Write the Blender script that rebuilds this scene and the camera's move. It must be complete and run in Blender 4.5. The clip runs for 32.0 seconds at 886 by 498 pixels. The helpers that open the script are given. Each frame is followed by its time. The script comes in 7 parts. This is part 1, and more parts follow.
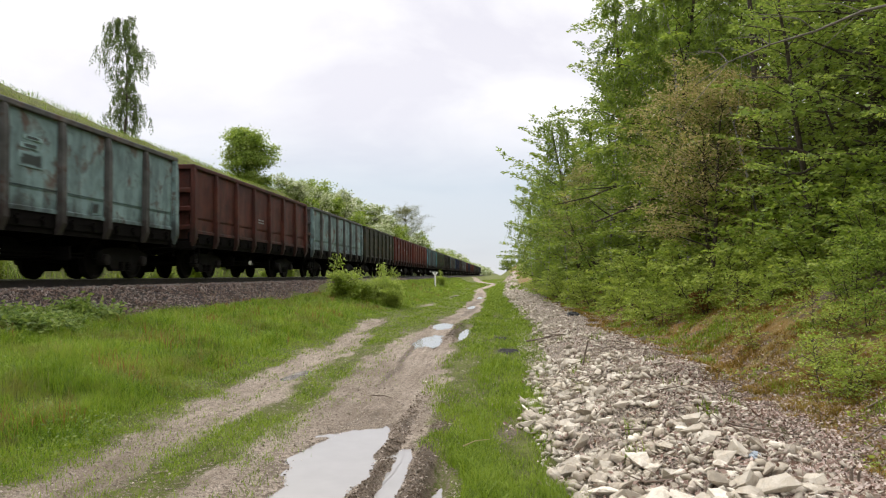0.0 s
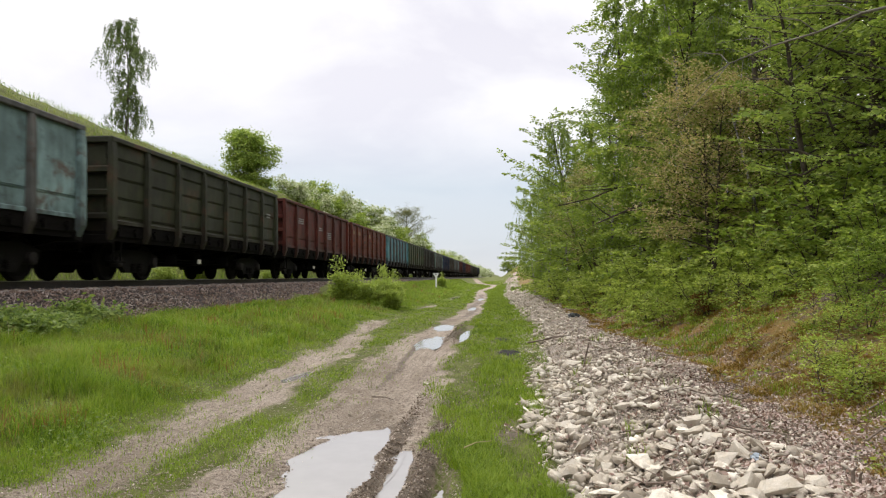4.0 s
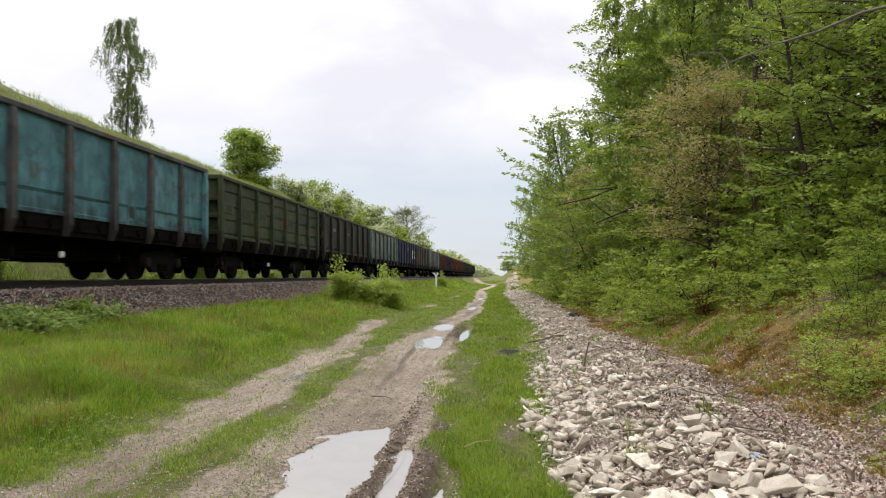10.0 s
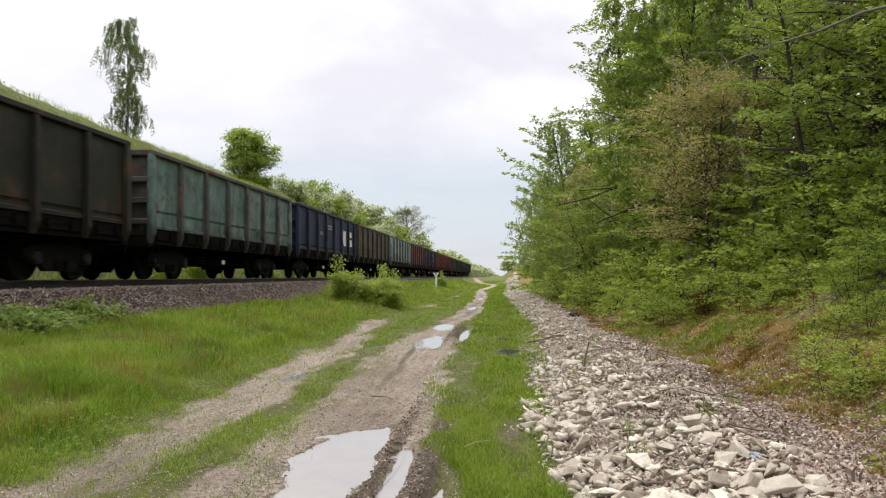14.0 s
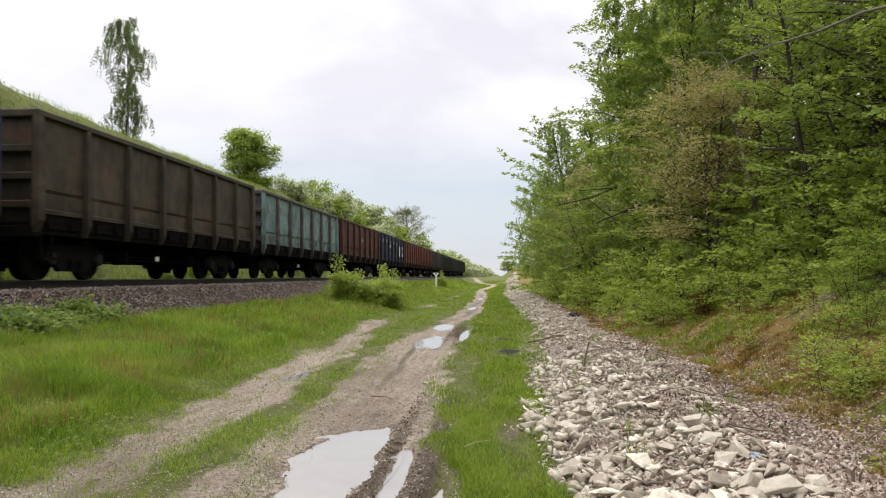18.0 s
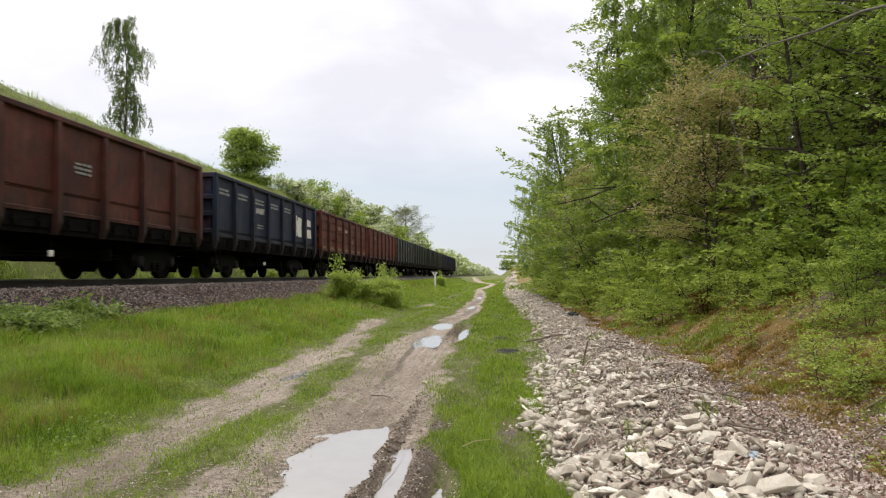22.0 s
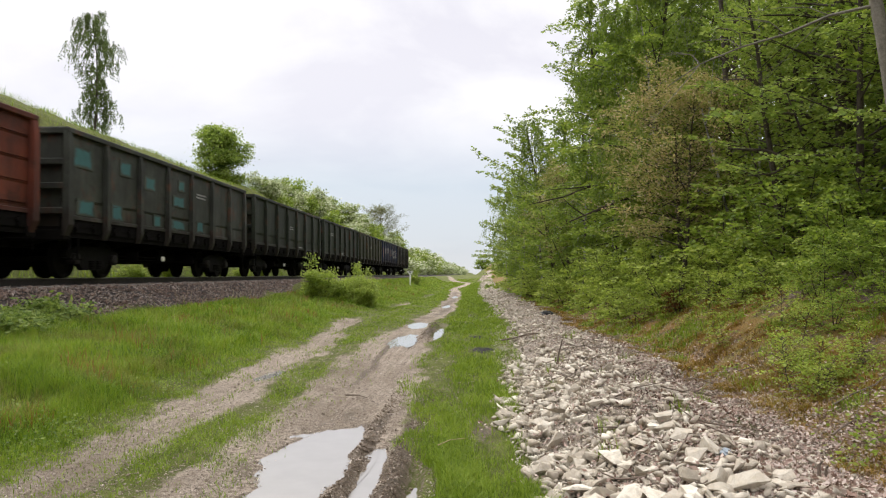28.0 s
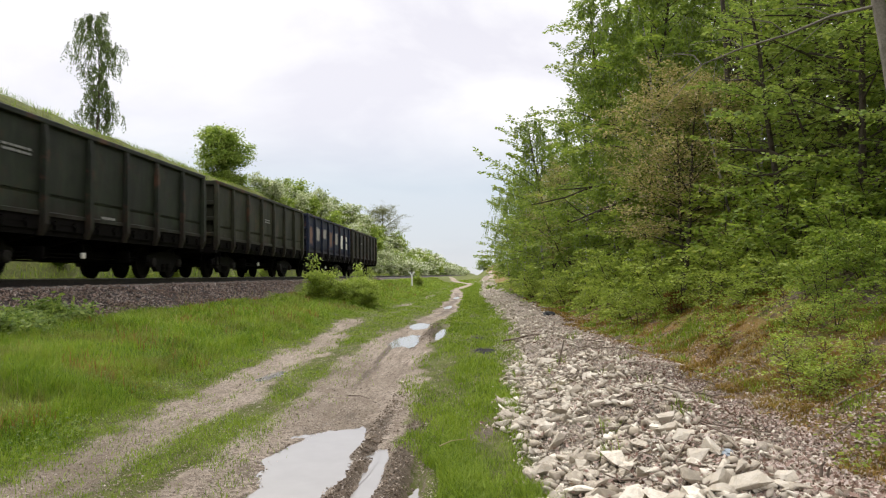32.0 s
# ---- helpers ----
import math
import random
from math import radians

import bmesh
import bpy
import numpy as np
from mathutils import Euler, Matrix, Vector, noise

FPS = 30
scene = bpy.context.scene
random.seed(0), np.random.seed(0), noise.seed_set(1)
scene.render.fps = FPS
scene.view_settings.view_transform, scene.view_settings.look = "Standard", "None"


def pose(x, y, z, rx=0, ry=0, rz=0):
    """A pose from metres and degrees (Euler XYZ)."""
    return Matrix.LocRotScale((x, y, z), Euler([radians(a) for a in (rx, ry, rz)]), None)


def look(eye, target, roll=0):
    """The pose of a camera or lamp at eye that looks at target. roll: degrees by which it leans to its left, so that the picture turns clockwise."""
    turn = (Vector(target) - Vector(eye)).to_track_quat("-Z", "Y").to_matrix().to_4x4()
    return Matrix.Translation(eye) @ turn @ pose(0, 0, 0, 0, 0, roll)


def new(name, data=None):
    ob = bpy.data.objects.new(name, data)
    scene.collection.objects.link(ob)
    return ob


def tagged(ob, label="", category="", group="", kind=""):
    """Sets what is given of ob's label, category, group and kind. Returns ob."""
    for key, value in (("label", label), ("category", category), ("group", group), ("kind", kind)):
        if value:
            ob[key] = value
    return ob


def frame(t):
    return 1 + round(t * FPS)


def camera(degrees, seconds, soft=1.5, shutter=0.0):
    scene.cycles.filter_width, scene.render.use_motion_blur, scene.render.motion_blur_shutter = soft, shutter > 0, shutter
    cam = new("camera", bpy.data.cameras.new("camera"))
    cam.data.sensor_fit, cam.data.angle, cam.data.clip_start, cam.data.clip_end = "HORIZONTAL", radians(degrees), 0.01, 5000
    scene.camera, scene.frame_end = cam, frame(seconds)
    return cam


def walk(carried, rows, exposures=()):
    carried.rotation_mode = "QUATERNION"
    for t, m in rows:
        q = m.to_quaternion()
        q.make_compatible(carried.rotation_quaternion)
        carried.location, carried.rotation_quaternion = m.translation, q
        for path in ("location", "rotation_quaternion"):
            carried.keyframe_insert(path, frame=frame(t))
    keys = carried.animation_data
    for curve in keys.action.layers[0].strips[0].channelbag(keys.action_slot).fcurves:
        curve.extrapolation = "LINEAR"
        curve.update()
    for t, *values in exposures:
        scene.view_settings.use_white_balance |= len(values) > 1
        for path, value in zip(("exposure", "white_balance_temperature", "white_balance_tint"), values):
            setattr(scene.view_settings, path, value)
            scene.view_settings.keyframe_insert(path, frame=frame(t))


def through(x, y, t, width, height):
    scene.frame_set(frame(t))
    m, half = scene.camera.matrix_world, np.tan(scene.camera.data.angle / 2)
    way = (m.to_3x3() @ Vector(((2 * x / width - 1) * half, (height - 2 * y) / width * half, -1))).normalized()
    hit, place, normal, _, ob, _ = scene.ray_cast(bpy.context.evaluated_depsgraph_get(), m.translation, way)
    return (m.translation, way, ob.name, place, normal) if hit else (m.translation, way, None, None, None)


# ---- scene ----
# The rails run along +Y, the camera stands over the dirt road at x = 0, and only turns.
cam = camera(62.7, 32.0, soft=1.15, shutter=0.4)
EYE = (0.0, 0.0, 1.5)


def aim(dx, dy):
    """The camera's pose when the picture has slid by dx, dy hundredths of a degree to the right and down."""
    return pose(*EYE, 92.12 + dy * 0.01, 0, 4.69 + dx * 0.01)


PATH = [
    (0.0, aim(-7, -7)), (0.5, aim(0, 7)), (1.5, aim(-5, 7)), (3.5, aim(0, 6)), (5.5, aim(0, 0)),
    (12.0, aim(0, 0)), (18.7, aim(0, 0)), (19.5, aim(-12, -6)), (21.0, aim(-8, -6)), (23.0, aim(-13, -6)),
    (24.0, aim(-20, -6)), (25.5, aim(-21, -7)), (26.2, aim(-110, -10)), (27.5, aim(-198, -13)), (28.2, aim(-204, -13)),
    (29.0, aim(-204, -13)), (29.7, aim(-198, -12)), (31.0, aim(-192, -10)), (32.0, aim(-190, -8)),
]
walk(cam, PATH, [(0.0, 0.0), (32.0, 0.0)])

# ---- world, sun ----
world = bpy.data.worlds.new("world")
scene.world = world
world.use_nodes = True


class Nodes:
    """Short calls for building a node tree."""

    def __init__(self, tree):
        self.tree = tree
        tree.nodes.clear()

    def add(self, kind, inputs=None, **props):
        n = self.tree.nodes.new(kind)
        if "operation" in props:
            n.operation = props["operation"]
        if "use_clamp" in props:
            n.use_clamp = props["use_clamp"]
        if "data_type" in props:
            n.data_type, n.blend_type = props["data_type"], props["blend_type"]
        if "attribute_name" in props:
            n.attribute_name = props["attribute_name"]
        for k, v in (inputs or {}).items():
            if isinstance(v, bpy.types.NodeSocket):
                self.tree.links.new(v, n.inputs[k])
            else:
                n.inputs[k].default_value = v
        return n

    def link(self, a, b):
        self.tree.links.new(a, b)

    def math(self, op, a, b=0.0, clamp=False):
        return self.add("ShaderNodeMath", {0: a, 1: b}, operation=op, use_clamp=clamp).outputs[0]

    def ramp(self, fac, stops, interp="LINEAR"):
        n = self.add("ShaderNodeValToRGB", {0: fac})
        n.color_ramp.interpolation = interp
        els = n.color_ramp.elements
        while len(els) < len(stops):
            els.new(0.5)
        for e, (p, c) in zip(els, stops):
            e.position = p
            e.color = (*c, 1) if isinstance(c, tuple) else (c, c, c, 1)
        return n.outputs[0]

    def mix(self, fac, a, b, blend="MIX"):
        n = self.add("ShaderNodeMix", data_type="RGBA", blend_type=blend)
        for i, v in ((0, fac), (6, a), (7, b)):
            if isinstance(v, bpy.types.NodeSocket):
                self.tree.links.new(v, n.inputs[i])
            else:
                n.inputs[i].default_value = v if not isinstance(v, tuple) else (*v, 1)
        return n.outputs[2]

    def noise(self, vec, scale, detail=4.0, rough=0.55, dist=0.0):
        return self.add("ShaderNodeTexNoise", {"Vector": vec, "Scale": scale, "Detail": detail, "Roughness": rough, "Distortion": dist}).outputs[0]


SUN_ELEVATION, SUN_TURN = 48.0, -35.0  # degrees; turn from +Y towards +X


def make_world():
    n = Nodes(world.node_tree)
    d = n.add("ShaderNodeTexCoord").outputs["Generated"]
    nishita = n.add("ShaderNodeTexSky")
    nishita.sky_type, nishita.sun_disc, nishita.dust_density = "NISHITA", False, 2.0
    nishita.sun_elevation, nishita.sun_rotation = radians(SUN_ELEVATION), radians(SUN_TURN)
    sky = n.mix(1.0, nishita.outputs[0], (0.10, 0.10, 0.10), "MULTIPLY")
    xyz = n.add("ShaderNodeSeparateXYZ", {0: d})
    up = n.math("MAXIMUM", xyz.outputs[2], 0.0)
    flat = n.math("ADD", up, 0.22)
    plane = n.add("ShaderNodeCombineXYZ", {0: n.math("DIVIDE", xyz.outputs[0], flat), 1: n.math("DIVIDE", xyz.outputs[1], flat), 2: 3.1}).outputs[0]
    puffs = n.noise(plane, 1.35, 6.0, 0.52, 0.25)
    cloud = n.ramp(puffs, [(0.34, (0.90, 0.88, 0.96)), (0.45, (1.08, 1.06, 1.09)), (0.58, (1.30, 1.25, 1.24))])
    low = n.ramp(up, [(0.0, (0.76, 0.78, 0.81)), (0.05, (0.67, 0.735, 0.81)), (0.12, (0.63, 0.725, 0.83)), (0.21, (0.88, 0.885, 0.97)), (0.34, (1.10, 1.07, 1.10))])
    cover = n.ramp(up, [(0.02, 0.08), (0.12, 0.16), (0.22, 0.55), (0.33, 0.95)])
    cloud = n.mix(cover, low, cloud)
    veil = n.ramp(up, [(0.0, 0.92), (1.0, 0.90)])
    colour = n.mix(veil, sky, cloud)
    # an overcast sky is brightest overhead
    zenith = n.add("ShaderNodeMapRange", {0: up, 1: 0.36, 2: 0.95, 3: 1.0, 4: 2.5}).outputs[0]
    back = n.add("ShaderNodeBackground", {0: colour, 1: zenith})
    n.link(back.outputs[0], n.add("ShaderNodeOutputWorld").inputs[0])


make_world()
sun = new("sun", bpy.data.lights.new("sun", "SUN"))
sun.data.energy, sun.data.angle, sun.data.color = 1.5, radians(14), (1.0, 0.95, 0.87)
a, e = radians(SUN_TURN), radians(SUN_ELEVATION)
sun.matrix_world = look((0, 0, 30), (-math.sin(a) * math.cos(e), -math.cos(a) * math.cos(e), 30 - math.sin(e)))

# ---- materials ----
MATERIALS = {}


def material(name):
    m = bpy.data.materials.new(name)
    m.use_nodes = True
    MATERIALS[name] = m
    n = Nodes(m.node_tree)
    return m, n


def finish(n, colour, rough=0.8, metal=0.0, bump=None, bump_strength=0.4, bump_distance=0.02, spec=0.4):
    p = n.add("ShaderNodeBsdfPrincipled", {"Base Color": colour if isinstance(colour, bpy.types.NodeSocket) else (*colour, 1),
                                           "Roughness": rough, "Metallic": metal, "Specular IOR Level": spec})
    if bump is not None:
        b = n.add("ShaderNodeBump", {"Height": bump, "Strength": bump_strength, "Distance": bump_distance})
        n.link(b.outputs[0], p.inputs["Normal"])
    n.link(p.outputs[0], n.add("ShaderNodeOutputMaterial").inputs[0])
    return p


def coords(n):
    return n.add("ShaderNodeTexCoord").outputs["Object"]


def paint(name, colour, rust=0.35, dirt=0.5):
    """Old wagon paint: faded, with rust blooms, runs and coal dust."""
    m, n = material(name)
    c = coords(n)
    rnd = n.add("ShaderNodeObjectInfo").outputs["Random"]
    off = n.add("ShaderNodeVectorMath", {0: c, 1: n.add("ShaderNodeCombineXYZ", {0: n.math("MULTIPLY", rnd, 37.0), 2: n.math("MULTIPLY", rnd, 11.0)}).outputs[0]}, operation="ADD").outputs[0]
    big = n.noise(off, 0.9, 6.0, 0.62)
    blot = n.noise(off, 2.4, 6.0, 0.68, 0.4)
    streak = n.noise(n.add("ShaderNodeMapping", {"Vector": off, "Scale": (2.4, 2.4, 0.35)}).outputs[0], 1.5, 5.0, 0.62)
    fine = n.noise(off, 18.0, 4.0, 0.65)
    pale = tuple(min(1, v * 1.35 + 0.004) for v in colour)
    dark = tuple(v * 0.6 for v in colour)
    col = n.mix(n.ramp(big, [(0.34, 0.0), (0.64, 1.0)]), dark, pale)
    col = n.mix(n.ramp(streak, [(0.46, 0.0), (0.68, 0.7)]), col, tuple(0.45 * v + 0.006 for v in colour))
    col = n.mix(n.ramp(blot, [(0.53, 0.0), (0.60, 0.6)]), col, tuple(0.40 * v + 0.005 for v in colour))
    spots = n.math("ADD", n.math("MULTIPLY", big, 0.55), n.math("MULTIPLY", blot, 0.45))
    col = n.mix(n.math("MULTIPLY", n.ramp(spots, [(0.53, 0.0), (0.62, 1.0)]), rust), col, (0.105, 0.042, 0.022))
    chips = n.math("ADD", n.math("MULTIPLY", fine, 0.6), n.math("MULTIPLY", blot, 0.4))
    col = n.mix(n.math("MULTIPLY", n.ramp(chips, [(0.57, 0.0), (0.62, 1.0)]), 0.5 * rust), col, (0.05, 0.024, 0.015))
    col = n.mix(n.math("MULTIPLY", n.ramp(n.noise(off, 3.1, 4.0), [(0.40, 0.0), (0.75, 0.8)]), dirt), col, (0.018, 0.016, 0.013))
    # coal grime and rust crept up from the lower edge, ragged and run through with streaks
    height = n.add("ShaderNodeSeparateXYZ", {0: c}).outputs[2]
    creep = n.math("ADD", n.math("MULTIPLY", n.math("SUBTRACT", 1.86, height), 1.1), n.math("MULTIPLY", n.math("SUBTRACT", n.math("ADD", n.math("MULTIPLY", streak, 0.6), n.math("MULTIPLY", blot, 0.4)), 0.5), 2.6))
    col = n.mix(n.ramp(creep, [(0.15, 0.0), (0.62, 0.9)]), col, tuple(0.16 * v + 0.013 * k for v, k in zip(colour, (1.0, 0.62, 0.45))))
    finish(n, col, 0.68, 0.0, fine, 0.25, 0.01, 0.22)
    return m


def simple(name, colour, colour2, scale, rough=0.8, metal=0.0, bump=0.4, dist=0.02, spec=0.35):
    m, n = material(name)
    c = coords(n)
    a1, b1 = n.noise(c, scale, 5.0, 0.6), n.noise(c, scale * 7, 4.0, 0.6)
    both = n.math("ADD", n.math("MULTIPLY", a1, 0.6), n.math("MULTIPLY", b1, 0.4))
    col = n.mix(n.ramp(both, [(0.35, 0.0), (0.65, 1.0)]), colour, colour2)
    finish(n, col, rough, metal, b1, bump, dist, spec)
    return m


def leaf_material(name, shades, through=0.35, rough=0.55, patch=None):
    """Leaves: a shade by leaf and a drift over the plant, light passes through."""
    m, n = material(name)
    rnd = n.add("ShaderNodeNewGeometry").outputs["Random Per Island"]
    big = n.noise(coords(n), 0.9, 2.0)
    mixv = n.math("ADD", n.math("MULTIPLY", rnd, 0.75), n.math("MULTIPLY", n.math("SUBTRACT", big, 0.37), 0.9), True)
    k = len(shades) - 1
    col = n.ramp(mixv, [(i / k, s) for i, s in enumerate(shades)])
    if patch:
        spots = n.math("ADD", n.math("MULTIPLY", n.noise(coords(n), 0.7, 4.0, 0.65), 0.7), n.math("MULTIPLY", n.noise(coords(n), 6.0, 2.0), 0.3))
        col = n.mix(n.ramp(spots, [(0.51, 0.0), (0.60, 0.75)]), col, patch)
    p = n.add("ShaderNodeBsdfPrincipled", {"Base Color": col, "Roughness": rough, "Specular IOR Level": 0.25})
    t = n.add("ShaderNodeBsdfTranslucent", {"Color": n.mix(1.0, col, (1.07, 1.1, 0.72), "MULTIPLY")})
    s = n.add("ShaderNodeMixShader", {0: through, 1: p.outputs[0], 2: t.outputs[0]})
    n.link(s.outputs[0], n.add("ShaderNodeOutputMaterial").inputs[0])
    return m


def ground_material():
    """Grass soil, sandy road, wet mud, forest litter and rubble dust, by masks kept on the mesh."""
    m, n = material("ground_soil")
    c = coords(n)
    drawn = n.add("ShaderNodeMapping", {"Vector": c, "Scale": (1.0, 0.4, 1.0)}).outputs[0]
    fine, mid, big = n.noise(c, 22.0, 6.0, 0.7), n.noise(drawn, 4.5, 5.0, 0.6), n.noise(drawn, 0.8, 4.0, 0.6)
    grain = n.noise(c, 90.0, 3.0, 0.6)

    def mask(name, lo=0.42, hi=0.58):
        v = n.add("ShaderNodeAttribute", attribute_name=name).outputs["Fac"]
        v = n.math("ADD", v, n.math("MULTIPLY", n.math("SUBTRACT", n.math("ADD", n.math("MULTIPLY", fine, 0.6), n.math("MULTIPLY", mid, 0.4)), 0.5), 1.7))
        return n.ramp(v, [(lo, 0.0), (hi, 1.0)])

    streaks = n.noise(n.add("ShaderNodeMapping", {"Vector": c, "Scale": (11.0, 0.5, 1.0)}).outputs[0], 1.0, 4.0, 0.6)
    green = n.mix(n.ramp(mid, [(0.35, 0.0), (0.65, 1.0)]), (0.075, 0.085, 0.018), (0.14, 0.165, 0.03))
    green = n.mix(n.ramp(fine, [(0.52, 0.0), (0.70, 0.5)]), green, (0.15, 0.12, 0.05))
    sand = n.mix(n.ramp(n.math("ADD", n.math("MULTIPLY", mid, 0.5), n.math("MULTIPLY", streaks, 0.5)), [(0.38, 0.0), (0.62, 1.0)]), (0.24, 0.19, 0.145), (0.48, 0.40, 0.32))
    sand = n.mix(n.ramp(grain, [(0.48, 0.0), (0.62, 0.85)]), sand, (0.50, 0.435, 0.36))
    sand = n.mix(n.ramp(fine, [(0.50, 0.0), (0.60, 0.75)]), sand, (0.13, 0.098, 0.068))
    damp = n.math('ADD', n.math('MULTIPLY', mid, 0.6), n.math('MULTIPLY', big, 0.4))
    sand = n.mix(n.ramp(damp, [(0.50, 0.0), (0.60, 0.55)]), sand, (0.135, 0.10, 0.068))
    sand = n.mix(n.ramp(big, [(0.45, 0.0), (0.65, 0.5)]), sand, (0.17, 0.135, 0.095))
    mud = n.mix(n.ramp(fine, [(0.3, 0.0), (0.7, 1.0)]), (0.060, 0.044, 0.030), (0.20, 0.152, 0.108))
    litter = n.mix(n.ramp(fine, [(0.38, 0.0), (0.62, 1.0)]), (0.065, 0.045, 0.034), (0.21, 0.155, 0.125))
    litter = n.mix(n.ramp(grain, [(0.52, 0.0), (0.68, 0.8)]), litter, (0.36, 0.29, 0.245))
    cushion = n.noise(c, 3.2, 4.0, 0.6)
    moss = n.mix(n.ramp(fine, [(0.35, 0.0), (0.65, 1.0)]), (0.14, 0.075, 0.018), (0.31, 0.175, 0.034))
    moss = n.mix(n.ramp(n.noise(c, 1.1, 4.0, 0.6), [(0.46, 0.0), (0.60, 0.6)]), moss, (0.15, 0.165, 0.034))
    moss = n.mix(n.ramp(cushion, [(0.52, 0.0), (0.58, 0.85)]), moss, (0.095, 0.068, 0.048))
    moss = n.mix(n.ramp(grain, [(0.50, 0.0), (0.66, 0.7)]), moss, (0.30, 0.22, 0.13))
    moss = n.mix(n.ramp(fine, [(0.52, 0.0), (0.64, 0.75)]), moss, (0.055, 0.042, 0.022))
    rubble = n.mix(n.ramp(fine, [(0.35, 0.0), (0.65, 1.0)]), (0.12, 0.094, 0.073), (0.38, 0.32, 0.26))
    rubble = n.mix(n.ramp(grain, [(0.5, 0.0), (0.68, 0.9)]), rubble, (0.50, 0.45, 0.385))
    mm = mask("mud")
    col = n.mix(mask("sand"), green, sand)
    col = n.mix(mask("litter"), col, litter)
    col = n.mix(mask("rubble"), col, rubble)
    col = n.mix(mask("moss"), col, moss)
    col = n.mix(mm, col, mud)
    col = n.mix(mask("ash"), col, (0.022, 0.020, 0.020))
    rough = n.ramp(mm, [(0.0, 0.9), (1.0, 0.62)])
    finish(n, col, rough, 0.0, n.math("ADD", fine, n.math("MULTIPLY", grain, 0.5)), 0.9, 0.05, 0.25)
    return m


def water_material():
    m, n = material("puddle_water")
    c = coords(n)
    # milky silt, made paler to carry part of the sky's reflection as colour
    silt_and_reflection = n.mix(n.noise(c, 3.0), (0.24, 0.23, 0.21), (0.32, 0.31, 0.285))
    p = finish(n, silt_and_reflection, 0.03, 0.0, n.noise(c, 3.0, 2.0), 0.02, 0.01, 0.9)
    p.inputs["IOR"].default_value = 1.6
    return m


def stone_material(name, dark, light, warm):
    m, n = material(name)
    c = coords(n)
    rnd = n.math("FRACT", n.math("ADD", n.add("ShaderNodeObjectInfo").outputs["Random"], n.add("ShaderNodeNewGeometry").outputs["Random Per Island"]))
    fine, mid = n.noise(c, 30.0, 5.0, 0.65), n.noise(c, 6.0, 4.0, 0.6)
    col = n.mix(rnd, dark, light)
    col = n.mix(n.ramp(mid, [(0.45, 0.0), (0.7, 0.8)]), col, warm)
    broad = n.noise(c, 2.2, 6.0, 0.65, 0.6)
    col = n.mix(n.ramp(broad, [(0.47, 0.0), (0.56, 0.55)]), col, tuple(v * 0.62 for v in warm))
    col = n.mix(n.ramp(fine, [(0.5, 0.0), (0.8, 0.5)]), col, tuple(v * 0.55 for v in warm))
    finish(n, col, 0.9, 0.0, n.math("ADD", fine, mid), 0.55, 0.010, 0.2)
    return m


GROUND = ground_material()
WATER = water_material()
LIME = stone_material("limestone", (0.30, 0.26, 0.205), (0.75, 0.70, 0.595), (0.55, 0.475, 0.365))
BALLAST = stone_material("ballast_stone", (0.06, 0.047, 0.042), (0.42, 0.355, 0.315), (0.24, 0.155, 0.115))
# bed stone: oil stain and the train's shadow are both in its dark colour
SHADED_BED = stone_material("shaded_ballast_bed_stone", (0.045, 0.037, 0.034), (0.10, 0.085, 0.078), (0.06, 0.045, 0.038))
STEEL = simple("rail_steel", (0.010, 0.0075, 0.0065), (0.026, 0.019, 0.015), 6.0, 0.7, 0.0)
SHINE = simple("rail_head_steel", (0.30, 0.29, 0.28), (0.42, 0.41, 0.40), 9.0, 0.3, 1.0, 0.1)
SLEEPER = simple("sleeper_concrete", (0.16, 0.145, 0.13), (0.27, 0.25, 0.23), 5.0, 0.9)
# near-black irons: the deep shade under the wagons is put into their colour
SHADEIRON = simple("shaded_underframe_iron", (0.0025, 0.0022, 0.002), (0.008, 0.007, 0.006), 3.0, 0.9, 0.0, spec=0.05)
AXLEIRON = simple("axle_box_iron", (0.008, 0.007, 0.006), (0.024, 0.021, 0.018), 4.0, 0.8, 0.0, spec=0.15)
BOGIEIRON = simple("shaded_bogie_iron", (0.003, 0.0027, 0.0024), (0.009, 0.0078, 0.0066), 5.0, 0.85, 0.0, spec=0.1)
WHEELIRON = simple("shaded_wheel_iron", (0.004, 0.0035, 0.003), (0.011, 0.0095, 0.008), 4.0, 0.85, 0.0, spec=0.08)
BARK = simple("bark_brown", (0.035, 0.028, 0.02), (0.10, 0.08, 0.06), 6.0, 0.95, 0.0, 0.8, 0.03)
WHITEPAINT = simple("white_paint", (0.62, 0.62, 0.60), (0.80, 0.80, 0.78), 5.0, 0.6)


def birch_material():
    m, n = material("birch_bark")
    c = coords(n)
    bands = n.noise(n.add("ShaderNodeMapping", {"Vector": c, "Scale": (3.0, 3.0, 16.0)}).outputs[0], 1.0, 4.0, 0.6)
    patch = n.noise(c, 2.2, 3.0, 0.6)
    col = n.mix(n.ramp(bands, [(0.5, 0.0), (0.6, 1.0)]), (0.36, 0.345, 0.315), (0.05, 0.042, 0.038))
    col = n.mix(n.ramp(patch, [(0.5, 0.0), (0.62, 0.8)]), col, (0.10, 0.085, 0.07))
    finish(n, col, 0.8, 0.0, bands, 0.4, 0.02)
    return m


